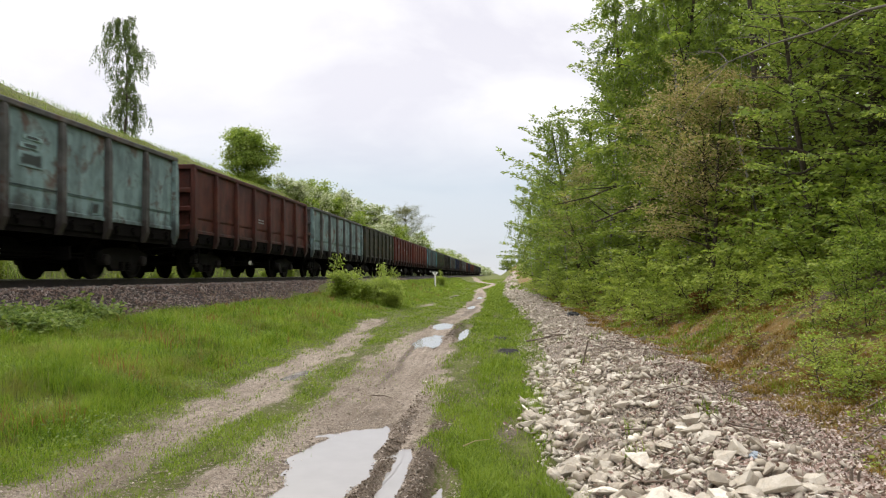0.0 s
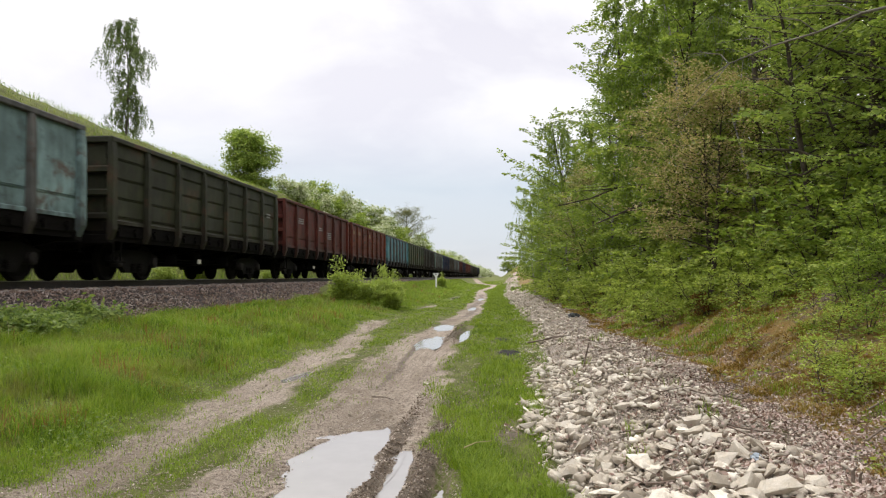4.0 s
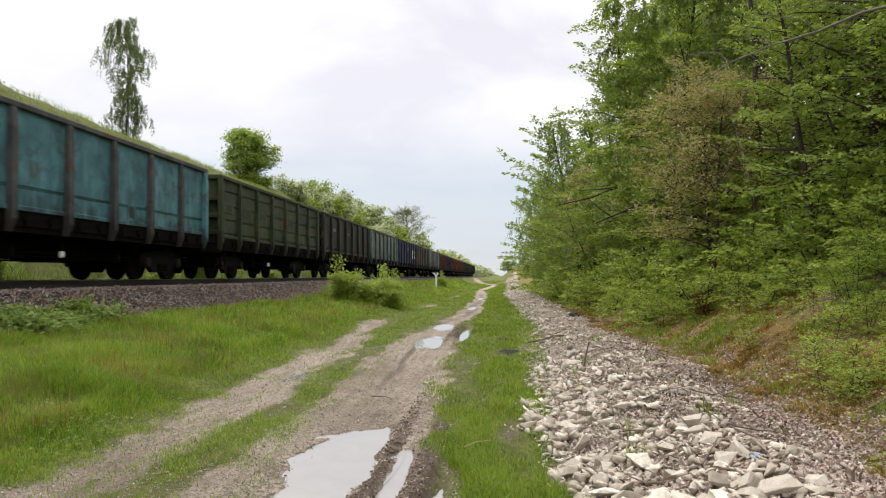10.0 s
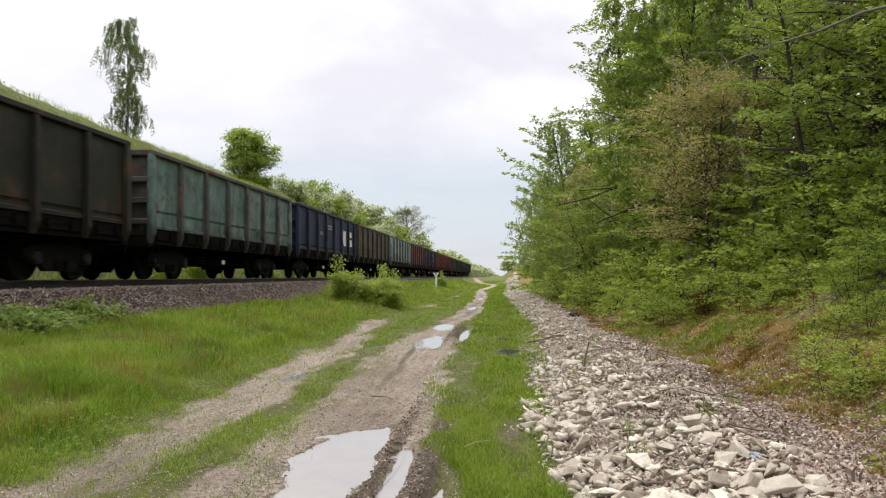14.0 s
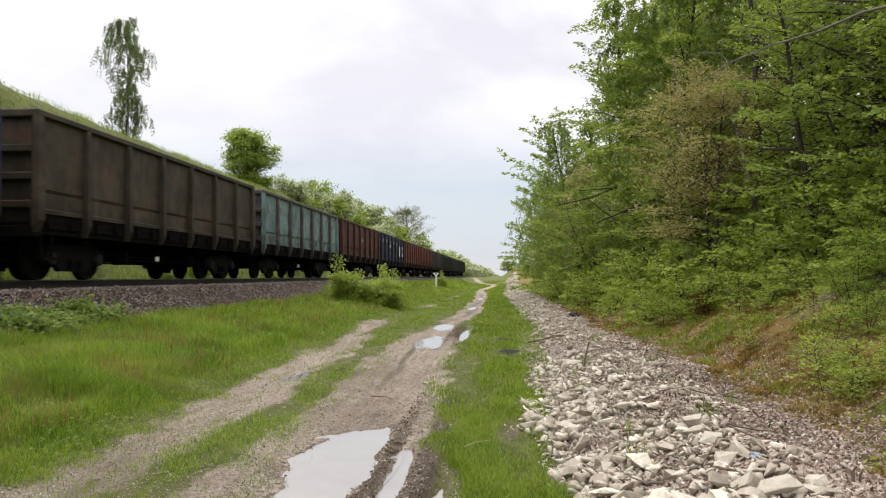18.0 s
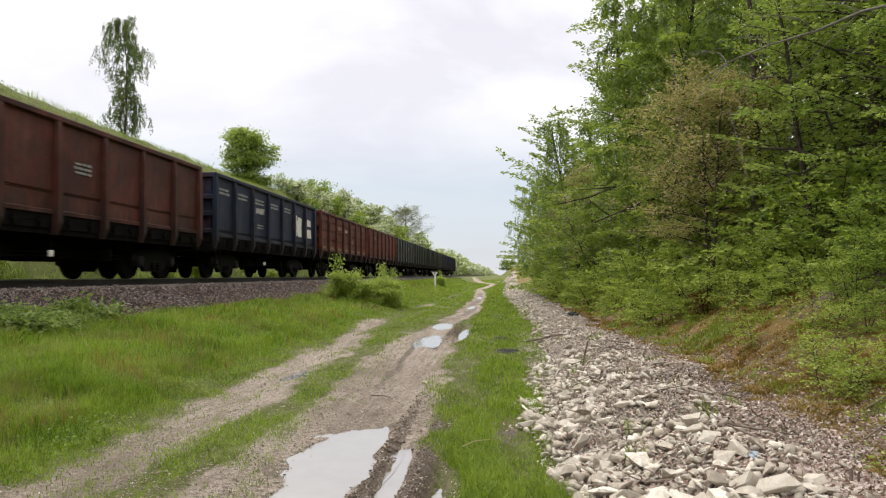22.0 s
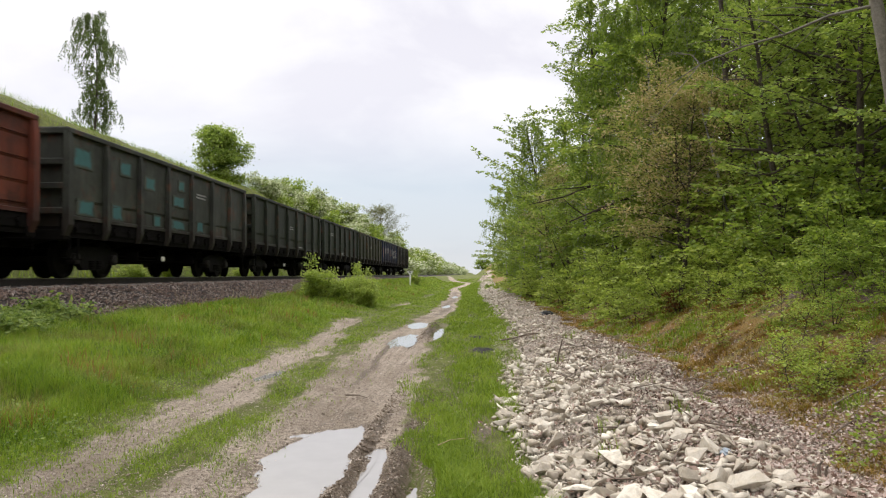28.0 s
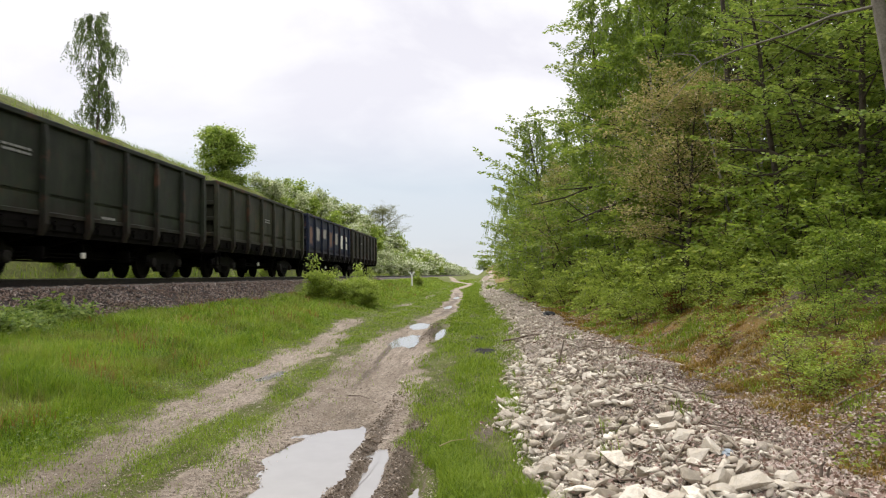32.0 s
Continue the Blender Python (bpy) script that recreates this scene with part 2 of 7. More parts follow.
BIRCH = birch_material()
LEAF_FRESH = leaf_material("leaf_fresh", [(0.11, 0.165, 0.030), (0.19, 0.27, 0.046), (0.29, 0.37, 0.068), (0.40, 0.45, 0.10)], 0.48)
LEAF_LIGHT = leaf_material("leaf_light", [(0.17, 0.23, 0.040), (0.27, 0.35, 0.066), (0.38, 0.46, 0.095), (0.48, 0.54, 0.14)], 0.5)
LEAF_ASH = leaf_material("leaf_ash", [(0.12, 0.13, 0.06), (0.20, 0.21, 0.10), (0.28, 0.28, 0.15)], 0.4)
LEAF_MID = leaf_material("leaf_mid", [(0.13, 0.19, 0.046), (0.21, 0.29, 0.066), (0.30, 0.375, 0.09), (0.38, 0.44, 0.115)], 0.52)
LEAF_DEEP = leaf_material("leaf_deep", [(0.09, 0.145, 0.040), (0.16, 0.23, 0.058), (0.24, 0.31, 0.08), (0.31, 0.38, 0.105)], 0.5)
LEAF_BIRCH = leaf_material("leaf_birch", [(0.075, 0.11, 0.035), (0.13, 0.175, 0.055), (0.19, 0.25, 0.08)], 0.35)
LEAF_WEEP = leaf_material("leaf_wood_birch", [(0.12, 0.18, 0.035), (0.20, 0.28, 0.05), (0.30, 0.38, 0.075)], 0.48)
LEAF_BROWN = leaf_material("leaf_bronze", [(0.14, 0.19, 0.045), (0.24, 0.28, 0.07), (0.36, 0.32, 0.13), (0.47, 0.37, 0.22), (0.55, 0.45, 0.32)], 0.45)
BLOSSOM = leaf_material("hawthorn_leaf_and_blossom", [(0.10, 0.15, 0.03), (0.19, 0.26, 0.05), (0.70, 0.70, 0.60), (0.24, 0.31, 0.07), (0.76, 0.76, 0.68)], 0.3)
GRASS = leaf_material("grass_blade", [(0.065, 0.115, 0.010), (0.125, 0.21, 0.015), (0.20, 0.305, 0.022), (0.26, 0.355, 0.034), (0.33, 0.34, 0.08)], 0.40, 0.55, (0.19, 0.175, 0.05))
SHORTGRASS = leaf_material("short_grass", [(0.085, 0.125, 0.012), (0.15, 0.23, 0.018), (0.23, 0.32, 0.028), (0.28, 0.35, 0.045)], 0.38)
SORREL = leaf_material("sorrel_stem", [(0.20, 0.085, 0.035), (0.30, 0.14, 0.055), (0.27, 0.20, 0.06)], 0.25, 0.8)
STRAW = leaf_material("dry_stalk", [(0.26, 0.22, 0.10), (0.36, 0.31, 0.16), (0.42, 0.37, 0.23)], 0.25, 0.8)
LITTERLEAF = leaf_material("fallen_leaf", [(0.065, 0.040, 0.030), (0.20, 0.125, 0.095), (0.38, 0.28, 0.235), (0.56, 0.48, 0.43), (0.13, 0.07, 0.042)], 0.1, 0.85)
MOSS = leaf_material("moss_tuft", [(0.13, 0.085, 0.024), (0.24, 0.14, 0.030), (0.31, 0.185, 0.042), (0.25, 0.20, 0.048), (0.17, 0.17, 0.034)], 0.2, 0.9)

# ---- mesh helpers ----


def link_mesh(name, mesh, parent=None, label=""):
    ob = new(name, mesh)
    if parent is not None:
        ob.parent = parent
    return tagged(ob, label)


def part(name, bm, mat, parent, label=""):
    mesh = bpy.data.meshes.new(name)
    bm.to_mesh(mesh)
    bm.free()
    mesh.materials.append(mat)
    return link_mesh(name, mesh, parent, label)


def empty(name, m=None):
    ob = new(name)
    ob.empty_display_size = 0.2
    if m is not None:
        ob.matrix_basis = m
    return ob


def box(bm, x0, x1, y0, y1, z0, z1):
    v = [bm.verts.new(p) for p in ((x0, y0, z0), (x1, y0, z0), (x1, y1, z0), (x0, y1, z0), (x0, y0, z1), (x1, y0, z1), (x1, y1, z1), (x0, y1, z1))]
    for f in ((3, 2, 1, 0), (4, 5, 6, 7), (0, 1, 5, 4), (1, 2, 6, 5), (2, 3, 7, 6), (3, 0, 4, 7)):
        bm.faces.new([v[i] for i in f])
    return v


def bevelled(bm, width, segments=1):
    bmesh.ops.bevel(bm, geom=list(bm.edges), offset=width, segments=segments, affect="EDGES", profile=0.6)
    return bm


def boxes(*specs, bevel=0.0):
    bm = bmesh.new()
    for s in specs:
        box(bm, *s)
    if bevel:
        bevelled(bm, bevel)
    return bm


def lathe(bm, profile, axis="x", sides=20, at=(0, 0, 0)):
    """A turned body: profile of (along, radius)."""
    rings = []
    for u, r in profile:
        ring = []
        for k in range(sides):
            a = 2 * math.pi * k / sides
            p = (u, r * math.cos(a), r * math.sin(a)) if axis == "x" else (r * math.cos(a), u, r * math.sin(a)) if axis == "y" else (r * math.cos(a), r * math.sin(a), u)
            ring.append(bm.verts.new((p[0] + at[0], p[1] + at[1], p[2] + at[2])))
        rings.append(ring)
    for a, b in zip(rings, rings[1:]):
        for k in range(sides):
            bm.faces.new((a[k], a[(k + 1) % sides], b[(k + 1) % sides], b[k]))
    bm.faces.new(rings[0])
    bm.faces.new(rings[-1])
    bmesh.ops.recalc_face_normals(bm, faces=bm.faces)


def numpy_mesh(name, verts, faces, mat, smooth=False):
    """A mesh from arrays: verts (n, 3), faces (m, k) with k = 3 or 4."""
    mesh = bpy.data.meshes.new(name)
    verts, faces = np.asarray(verts, np.float32), np.asarray(faces, np.int32)
    k = faces.shape[1]
    mesh.vertices.add(len(verts))
    mesh.vertices.foreach_set("co", verts.ravel())
    mesh.loops.add(faces.size)
    mesh.loops.foreach_set("vertex_index", faces.ravel())
    mesh.polygons.add(len(faces))
    mesh.polygons.foreach_set("loop_start", np.arange(0, faces.size, k, dtype=np.int32))
    mesh.polygons.foreach_set("loop_total", np.full(len(faces), k, np.int32))
    if smooth:
        mesh.polygons.foreach_set("use_smooth", np.ones(len(faces), bool))
    mesh.update(calc_edges=True)
    mesh.materials.append(mat)
    return mesh


# ---- the lie of the land ----
X_KNOTS = [-3000, -400, -60, -30, -21.5, -19.5, -15.0, -13.6, -12.9, -8.9, -8.2, -7.2, -5.4, -4.4, -3.8, 0.2, 0.6, 1.1, 1.7, 2.3, 2.8, 3.2, 4.2, 5.2, 6.5, 12, 40, 400, 3000]
Z_KNOTS = [14, 12, 10.7, 9.95, 9.42, 8.86, 2.0, 0.85, 0.88, 0.86, 0.60, 0.54, 0.32, 0.08, 0.0, 0.0, 0.03, 0.17, 0.32, 0.26, 0.20, 0.32, 0.92, 1.42, 1.75, 2.4, 4.0, 7, 10]


def left_rut(y):
    return np.interp(y, [5, 11, 24, 37, 53, 90, 140], [-3.2, -3.35, -4.1, -3.65, -3.4, -3.6, -4.5])


def right_rut(y):
    return np.interp(y, [5, 17, 24, 29, 50, 77, 95, 113, 130, 145, 190, 260], [-1.2, -1.65, -1.75, -1.4, -1.5, -2.3, -1.8, -1.05, -2.2, -4.0, -6.8, -7.4])


def stone_edge(y):
    return np.interp(y, [4, 5.8, 7.2, 8.6, 11, 14, 20, 31, 55, 120], [0.52, 0.48, 0.20, 0.40, 0.56, 0.76, 0.90, 0.68, 0.15, 0.7])


def groove(y):
    """The tyre track pressed into the softer rut."""
    return -1.40 - 0.03 * np.asarray(y, float)


def moss_line(y):
    """Where the leaf-filled gully ends and the mossy slope begins."""
    y = np.asarray(y, float)
    return np.interp(y, [4, 6, 8, 11, 15, 25], [2.75, 2.95, 3.05, 2.75, 2.70, 2.55]) + 0.16 * smooth_noise(y * 0 + 3, y, 0.9, 81)


# burnt patches in the strip of grass: x, y, half width, half length
BURNT = [(0.06, 14.4, 0.28, 0.50), (-0.02, 17.3, 0.18, 0.35), (0.08, 20.8, 0.18, 0.40), (-0.15, 25.0, 0.22, 0.55)]


def smooth_noise(x, y, scale, seed=0):
    """Cheap value noise on arrays, -1 to 1."""
    x, y = np.asarray(x, float), np.asarray(y, float)
    x, y = (x * 0.798 + y * 0.602) / scale + seed * 17.3, (y * 0.798 - x * 0.602) / scale + seed * 5.1
    ix, iy = np.floor(x), np.floor(y)
    fx, fy = x - ix, y - iy
    fx, fy = fx * fx * (3 - 2 * fx), fy * fy * (3 - 2 * fy)

    def h(i, j):
        v = np.sin(i * 127.1 + j * 311.7 + seed * 74.7) * 43758.5453
        return (v - np.floor(v)) * 2 - 1
    return (h(ix, iy) * (1 - fx) + h(ix + 1, iy) * fx) * (1 - fy) + (h(ix, iy + 1) * (1 - fx) + h(ix + 1, iy + 1) * fx) * fy


def along(x, y, scale, seed, stretch=3.0):
    """The same noise, drawn out along the road."""
    x, y = np.asarray(x, float), np.asarray(y, float) / stretch
    return smooth_noise(0.798 * x - 0.602 * y, 0.602 * x + 0.798 * y, scale, seed)


def bell(d, w):
    return np.exp(-(d / w) ** 2)


# puddles: centre x, y, half width, half length, depth
PUDDLES = [(-1.41, 6.1, 0.46, 1.38, 0.075), (-0.82, 5.4, 0.09, 1.25, 0.07), (-0.47, 5.0, 0.085, 0.85, 0.08),
           (-1.72, 17.2, 0.34, 1.6, 0.07), (-1.80, 22.3, 0.32, 1.5, 0.07), (-1.00, 19.4, 0.19, 2.6, 0.075), (-1.5, 35.0, 0.18, 1.7, 0.07),
           (-1.5, 49.5, 0.20, 2.2, 0.07), (-3.16, 11.15, 0.17, 0.64, 0.14), (-3.38, 52.5, 0.30, 2.8, 0.06)]
WATER_Z = -0.068


def land(x, y):
    x, y = np.asarray(x, float), np.asarray(y, float)
    z = np.interp(x, X_KNOTS, Z_KNOTS)
    # the cutting grows shallower and the verge flatter with distance
    z = np.where(x < -13.6, 0.85 + (z - 0.85) * np.interp(y, [105, 215, 400], [1.0, 0.6, 0.6]), z)
    z = np.where((x > -9.0) & (x < -3.8), z * np.interp(y, [90, 130], [1.0, 0.25]), z)
    # farther on the grass climbs over the foot of the ballast
    z = np.where(x > -9.4, np.maximum(z, np.clip((y - 22) / 14, 0, 1) * np.interp(x, [-9.4, -9.0, -8.2, -7.2, -5.8], [0.9, 1.08, 1.02, 0.80, 0.0])), z)
    far = np.clip((y - 60) / 200, 0, 1)
    road = bell(x - left_rut(y), 0.35) + bell(x - right_rut(y), 0.6)
    z = z - 0.045 * np.clip(road, 0, 1) * (1 - far)
    verge = np.clip((-x - 4.2) / 1.0, 0, 1) * np.clip((x + 9.5) / 1, 0, 1)
    z = z + verge * (0.07 * smooth_noise(x, y, 1.7, 1) + 0.03 * smooth_noise(x, y, 0.5, 2))
    heap = np.clip((x - 0.5) / 0.6, 0, 1) * np.clip((3.2 - x) / 0.6, 0, 1)
    z = z + heap * (0.10 * smooth_noise(x, y, 1.3, 3) + 0.05 * smooth_noise(x, y, 0.45, 4))
    bank = np.clip((x - 3.0) / 1.0, 0, 1)
    z = z + bank * (0.16 * smooth_noise(x, y, 2.2, 5) + 0.06 * smooth_noise(x, y, 0.6, 6)) * np.clip((60 - x) / 40, 0, 1)
    hill = np.clip((-x - 14.5) / 4, 0, 1)
    z = z + hill * (0.35 * smooth_noise(x, y, 6.0, 7) + 0.12 * smooth_noise(x, y, 1.6, 8))
    flat = np.clip((x + 4.5) / 0.6, 0, 1) * np.clip((1.0 - x) / 0.8, 0, 1)
    z = z + flat * (0.020 * along(x, y, 0.30, 9, 4.5) + 0.010 * along(x, y, 0.09, 10, 4.5) + 0.006 * smooth_noise(x, y, 0.12, 18))
    # tyre grooves in the softer rut
    worn = np.clip((y - 7.2) / 0.6, 0, 1) * np.clip((18 - y) / 2, 0, 1)
    for off, depth, wide in ((0.0, 0.040, 0.045), (-0.10, 0.026, 0.028), (0.11, 0.022, 0.030), (0.42, 0.030, 0.06)):
        z = z - depth * worn * bell(x - groove(y) - off - 0.015 * np.sin(y * 1.7 + off * 30), wide)
    z = z + 0.025 * worn * bell(x - groove(y) - 0.24, 0.07) * (0.6 + 0.6 * smooth_noise(x, y, 0.15, 82))
    # ploughed mud between the wet ruts
    z = z + 0.075 * bell(x + 1.0 - 0.05 * smooth_noise(x * 0, y, 0.5, 11), 0.075) * np.clip((9.0 - y) / 2, 0, 1) * (0.7 + 0.5 * smooth_noise(x, y, 0.14, 12))
    z = z + 0.07 * bell(x + 0.64 - 0.05 * smooth_noise(x * 0, y, 0.5, 13), 0.09) * np.clip((8.5 - y) / 2, 0, 1) * (0.7 + 0.5 * smooth_noise(x, y, 0.14, 14))
    z = z + 0.08 * bell(x + 1.28, 0.10) * bell(y - 19.5, 3.5)
    for cx, cy, wx, wy, dep in PUDDLES:
        wob = 0.14 * smooth_noise(x, y, 0.30, 15) + 0.10 * smooth_noise(x, y, 0.11, 16) + 0.07 * smooth_noise(x, y, 0.05, 17)
        d = np.sqrt(((x - cx) / wx) ** 2 + ((y - cy) / wy) ** 2) + wob
        z = z - 1.35 * dep * np.clip(1.3 - d, 0, 1)
    # sand heap at the far end of the road
    z = z + 2.0 * np.exp(-((x - 2.6) / 2.0) ** 2 - ((y - 132) / 13) ** 2) + 3.6 * np.exp(-((x - 5) / 5.5) ** 2 - ((y - 235) / 25) ** 2)
    return z


def spaced(start, stop, first, growth):
    out, step = [start], first
    while out[-1] < stop:
        out.append(out[-1] + step)
        step *= growth
    return out


def sand_cover(x, y):
    """How bare the road is: two worn ruts that grass over with distance."""
    wob = 0.16 * along(x, y, 0.6, 51) + 0.10 * along(x, y, 0.2, 52, 2.0)
    worn = np.clip((21 - y) / 5, 0, 1)
    patches = np.clip(worn + bell(y - 22.5, 3.0) + 0.75 * bell(y - 37, 3.5) + 0.85 * bell(y - 52, 5), 0.22, 1)
    wide = np.interp(y, [7, 10, 16, 23, 100, 190], [0.72, 0.52, 0.58, 0.42, 0.5, 1.1])
    sand = np.maximum(patches * bell(x + wob - left_rut(y), np.interp(y, [9, 16], [0.50, 0.36])), np.clip(1.25 * bell(x + wob - right_rut(y), wide), 0, 1) * np.clip((215 - y) / 20, 0, 1))
    crown = 0.60 * left_rut(y) + 0.40 * right_rut(y)
    between = (x > left_rut(y)) & (x < right_rut(y))
    sand = np.maximum(sand, (0.85 - 0.62 * bell(x - crown + 1.3 * wob, 0.36)) * between * np.clip(worn + 0.25, 0, 1))
    sand = np.maximum(sand, np.exp(-((x - 2.2) / 1.9) ** 2 - ((y - 126) / 12) ** 2) * 1.2)
    return np.maximum(sand, 0.8 * np.exp(-((x - 0.8) / 2.5) ** 2 - ((y - 165) / 14) ** 2))


def make_ground():
    ys = np.array([-3000, -800, -250, -80, -30, -12, -5] + list(np.arange(-2, 3.5, 0.5)) + spaced(3.5, 3500, 0.045, 1.0185))
    xs_left = [-3000, -1200, -400, -150, -80, -50] + list(np.arange(-36, -12, 0.8)) + list(np.arange(-12, -4.4, 0.25))
    xs = np.array(xs_left + list(np.arange(-4.4, 1.0, 0.05)) + list(np.arange(1.0, 6.0, 0.11)) + list(np.arange(6.0, 16, 0.5)) + [18, 22, 28, 40, 70, 150, 400, 1200, 3000])
    gx, gy = np.meshgrid(xs, ys)
    z = land(gx, gy)
    verts = np.stack([gx, gy, z], -1).reshape(-1, 3)
    w, h = len(xs), len(ys)
    i = (np.arange(h - 1)[:, None] * w + np.arange(w - 1)[None, :]).ravel()
    mesh = numpy_mesh("ground", verts, np.stack([i, i + 1, i + w + 1, i + w], -1), GROUND, True)
    wob = 0.16 * along(gx, gy, 0.6, 51) + 0.10 * along(gx, gy, 0.2, 52, 2.0)
    sand = sand_cover(gx, gy)
    mud = 0.80 * np.maximum(bell(gx + 0.98, 0.10) * np.clip((9.5 - gy) / 2, 0, 1), bell(gx + 0.62, 0.15) * np.clip((8.8 - gy) / 2, 0, 1))
    mud = np.maximum(mud, 0.85 * bell(gx + 1.27, 0.14) * bell(gy - 19.8, 3.5))
    pressed = np.clip((gy - 7.4) / 3.5, 0.25, 1) * np.clip((18 - gy) / 2, 0, 1)
    mud = np.maximum(mud, 0.72 * pressed * bell(gx - groove(gy) + 0.3 * wob, 0.10))
    mud = np.maximum(mud, 0.45 * pressed * bell(gx - groove(gy) - 0.50 + 0.6 * wob, 0.16))
    mud = np.maximum(mud, 0.36 * bell(gx - right_rut(gy) + 0.1 + wob, 0.55) * np.clip((gy - 7.5) / 2, 0, 1) * np.clip((26 - gy) / 4, 0, 1))
    mud = np.maximum(mud, 0.62 * bell(gx - 0.08 + wob, 0.28) * bell(gy - 7.1, 1.1))
    ash = 0 * gx
    for cx, cy, wx, wy in BURNT:
        ash = np.maximum(ash, 1.5 * bell(gx - cx + 0.8 * wob, wx) * bell(gy - cy, wy))
    mud = np.maximum(mud, 0.60 * bell(gx - right_rut(gy) + wob, 0.42) * np.clip((gy - 22) / 6, 0, 1) * np.clip((80 - gy) / 20, 0, 1))
    for cx, cy, wx, wy, dep in PUDDLES:
        mud = np.maximum(mud, 0.48 * (np.sqrt(((gx - cx) / wx) ** 2 + ((gy - cy) / wy) ** 2) + wob < 1.25))
    moss = np.clip((gx - moss_line(gy) + 1.2 * wob) / 0.35 + 0.5, 0, 1) * np.clip((moss_line(gy) + 2.2 + wob - gx) / 0.5, 0, 1)
    litter = np.clip((gx - 1.75 + 2 * wob) / 0.9, 0, 1) * np.clip((60 - gx) / 20, 0, 1) * np.clip((75 - gy) / 30, 0.25, 1)
    edge = stone_edge(gy)
    rubble = np.clip((gx - edge) / 0.35 + 0.4, 0, 1) * np.clip((2.3 - gx) / 0.8 + 0.5, 0, 1) * np.clip((120 - gy) / 20, 0, 1)
    for name, v in (("sand", sand), ("mud", mud), ("litter", litter), ("rubble", rubble), ("moss", moss), ("ash", ash)):
        mesh.attributes.new(name, "FLOAT", "POINT").data.foreach_set("value", v.astype(np.float32).ravel())
    tagged(link_mesh("ground", mesh), "dirt road, grass verges and banks along the railway", kind="structure")


make_ground()


def make_puddles():
    for i, (cx, cy, wx, wy, dep) in enumerate(PUDDLES):
        grow = 1.22 if wx > 0.2 else 1.7
        bm = bmesh.new()
        ring = [bm.verts.new((wx * grow * math.cos(a), wy * 1.22 * math.sin(a), 0)) for a in [2 * math.pi * k / 28 for k in range(28)]]
        bm.faces.new(ring)
        p = part("puddle", bm, WATER, None, "still rain puddle reflecting the cloudy sky in a rut")
        p.location = (cx, cy, WATER_Z - 0.004 * (i % 3))
        tagged(p, category="puddle", group="puddles in the ruts")


make_puddles()

# ---- railway ----
RAIL_Z, TRACK_X = 1.40, -10.87
TRACK_FROM, TRACK_TO = -14.0, 420.0


def make_track():
    ys = np.arange(TRACK_FROM - 6, TRACK_TO, 0.25)
    prof = np.array([(-12.95, 0.86), (-12.55, 1.20), (-12.0, 1.235), (-10.87, 1.215), (-9.7, 1.20), (-9.22, 1.13), (-8.95, 0.99), (-8.60, 0.79), (-8.15, 0.52)])
    gx = np.repeat(prof[None, :, 0], len(ys), 0)
    gy = np.repeat(ys[:, None], len(prof), 1)
    gz = prof[None, :, 1] + 0.03 * smooth_noise(gx, gy, 0.4, 20) + 0.02 * smooth_noise(gx, gy, 1.5, 21)
    gx = gx + 0.06 * smooth_noise(gy, gz * 9, 0.9, 22)
    w = len(prof)
    i = (np.arange(len(ys) - 1)[:, None] * w + np.arange(w - 1)[None, :]).ravel()
    mesh = numpy_mesh("ballast_bed", np.stack([gx, gy, gz], -1).reshape(-1, 3), np.stack([i, i + 1, i + w + 1, i + w], -1), SHADED_BED)
    bed = tagged(link_mesh("ballast_bed", mesh), "grey-brown crushed stone bed under the rails", "track bed", kind="structure")
    track = tagged(empty("railway_track"), "single railway track on stone ballast", "railway track", kind="structure")
    for side in (-1, 1):
        x = TRACK_X + side * 0.80
        part("rail", boxes((x - 0.036, x + 0.036, TRACK_FROM, TRACK_TO, RAIL_Z - 0.045, RAIL_Z - 0.006),
                           (x - 0.010, x + 0.010, TRACK_FROM, TRACK_TO, RAIL_Z - 0.15, RAIL_Z - 0.045),
                           (x - 0.075, x + 0.075, TRACK_FROM, TRACK_TO, RAIL_Z - 0.172, RAIL_Z - 0.15)), STEEL, track, "rusty steel rail")
        part("running_surface", boxes((x - 0.03, x + 0.03, TRACK_FROM, TRACK_TO, RAIL_Z - 0.006, RAIL_Z)), SHINE, track, "polished top of the rail")
    first = None
    for k in range(int((TRACK_TO - TRACK_FROM) / 0.55)):
        y = TRACK_FROM + 0.3 + k * 0.55
        if y > 150:
            break
        if first is None:
            first = part("sleeper", boxes((-1.35, 1.35, -0.125, 0.125, -0.09, 0.06), bevel=0.012), SLEEPER, track)
            ob = first
        else:
            ob = link_mesh("sleeper", first.data, track)
        ob.location = (TRACK_X, y, RAIL_Z - 0.172 - 0.062)


make_track()
# ---- the train: open high-sided wagons on two four-wheeled trucks each ----
PITCH, HALF, SIDE_X = 13.92, 6.41, 1.567
TOP, WALL, SILL = 3.48, 1.38, 1.12  # above the rail head
BAY = 2 * HALF / 7

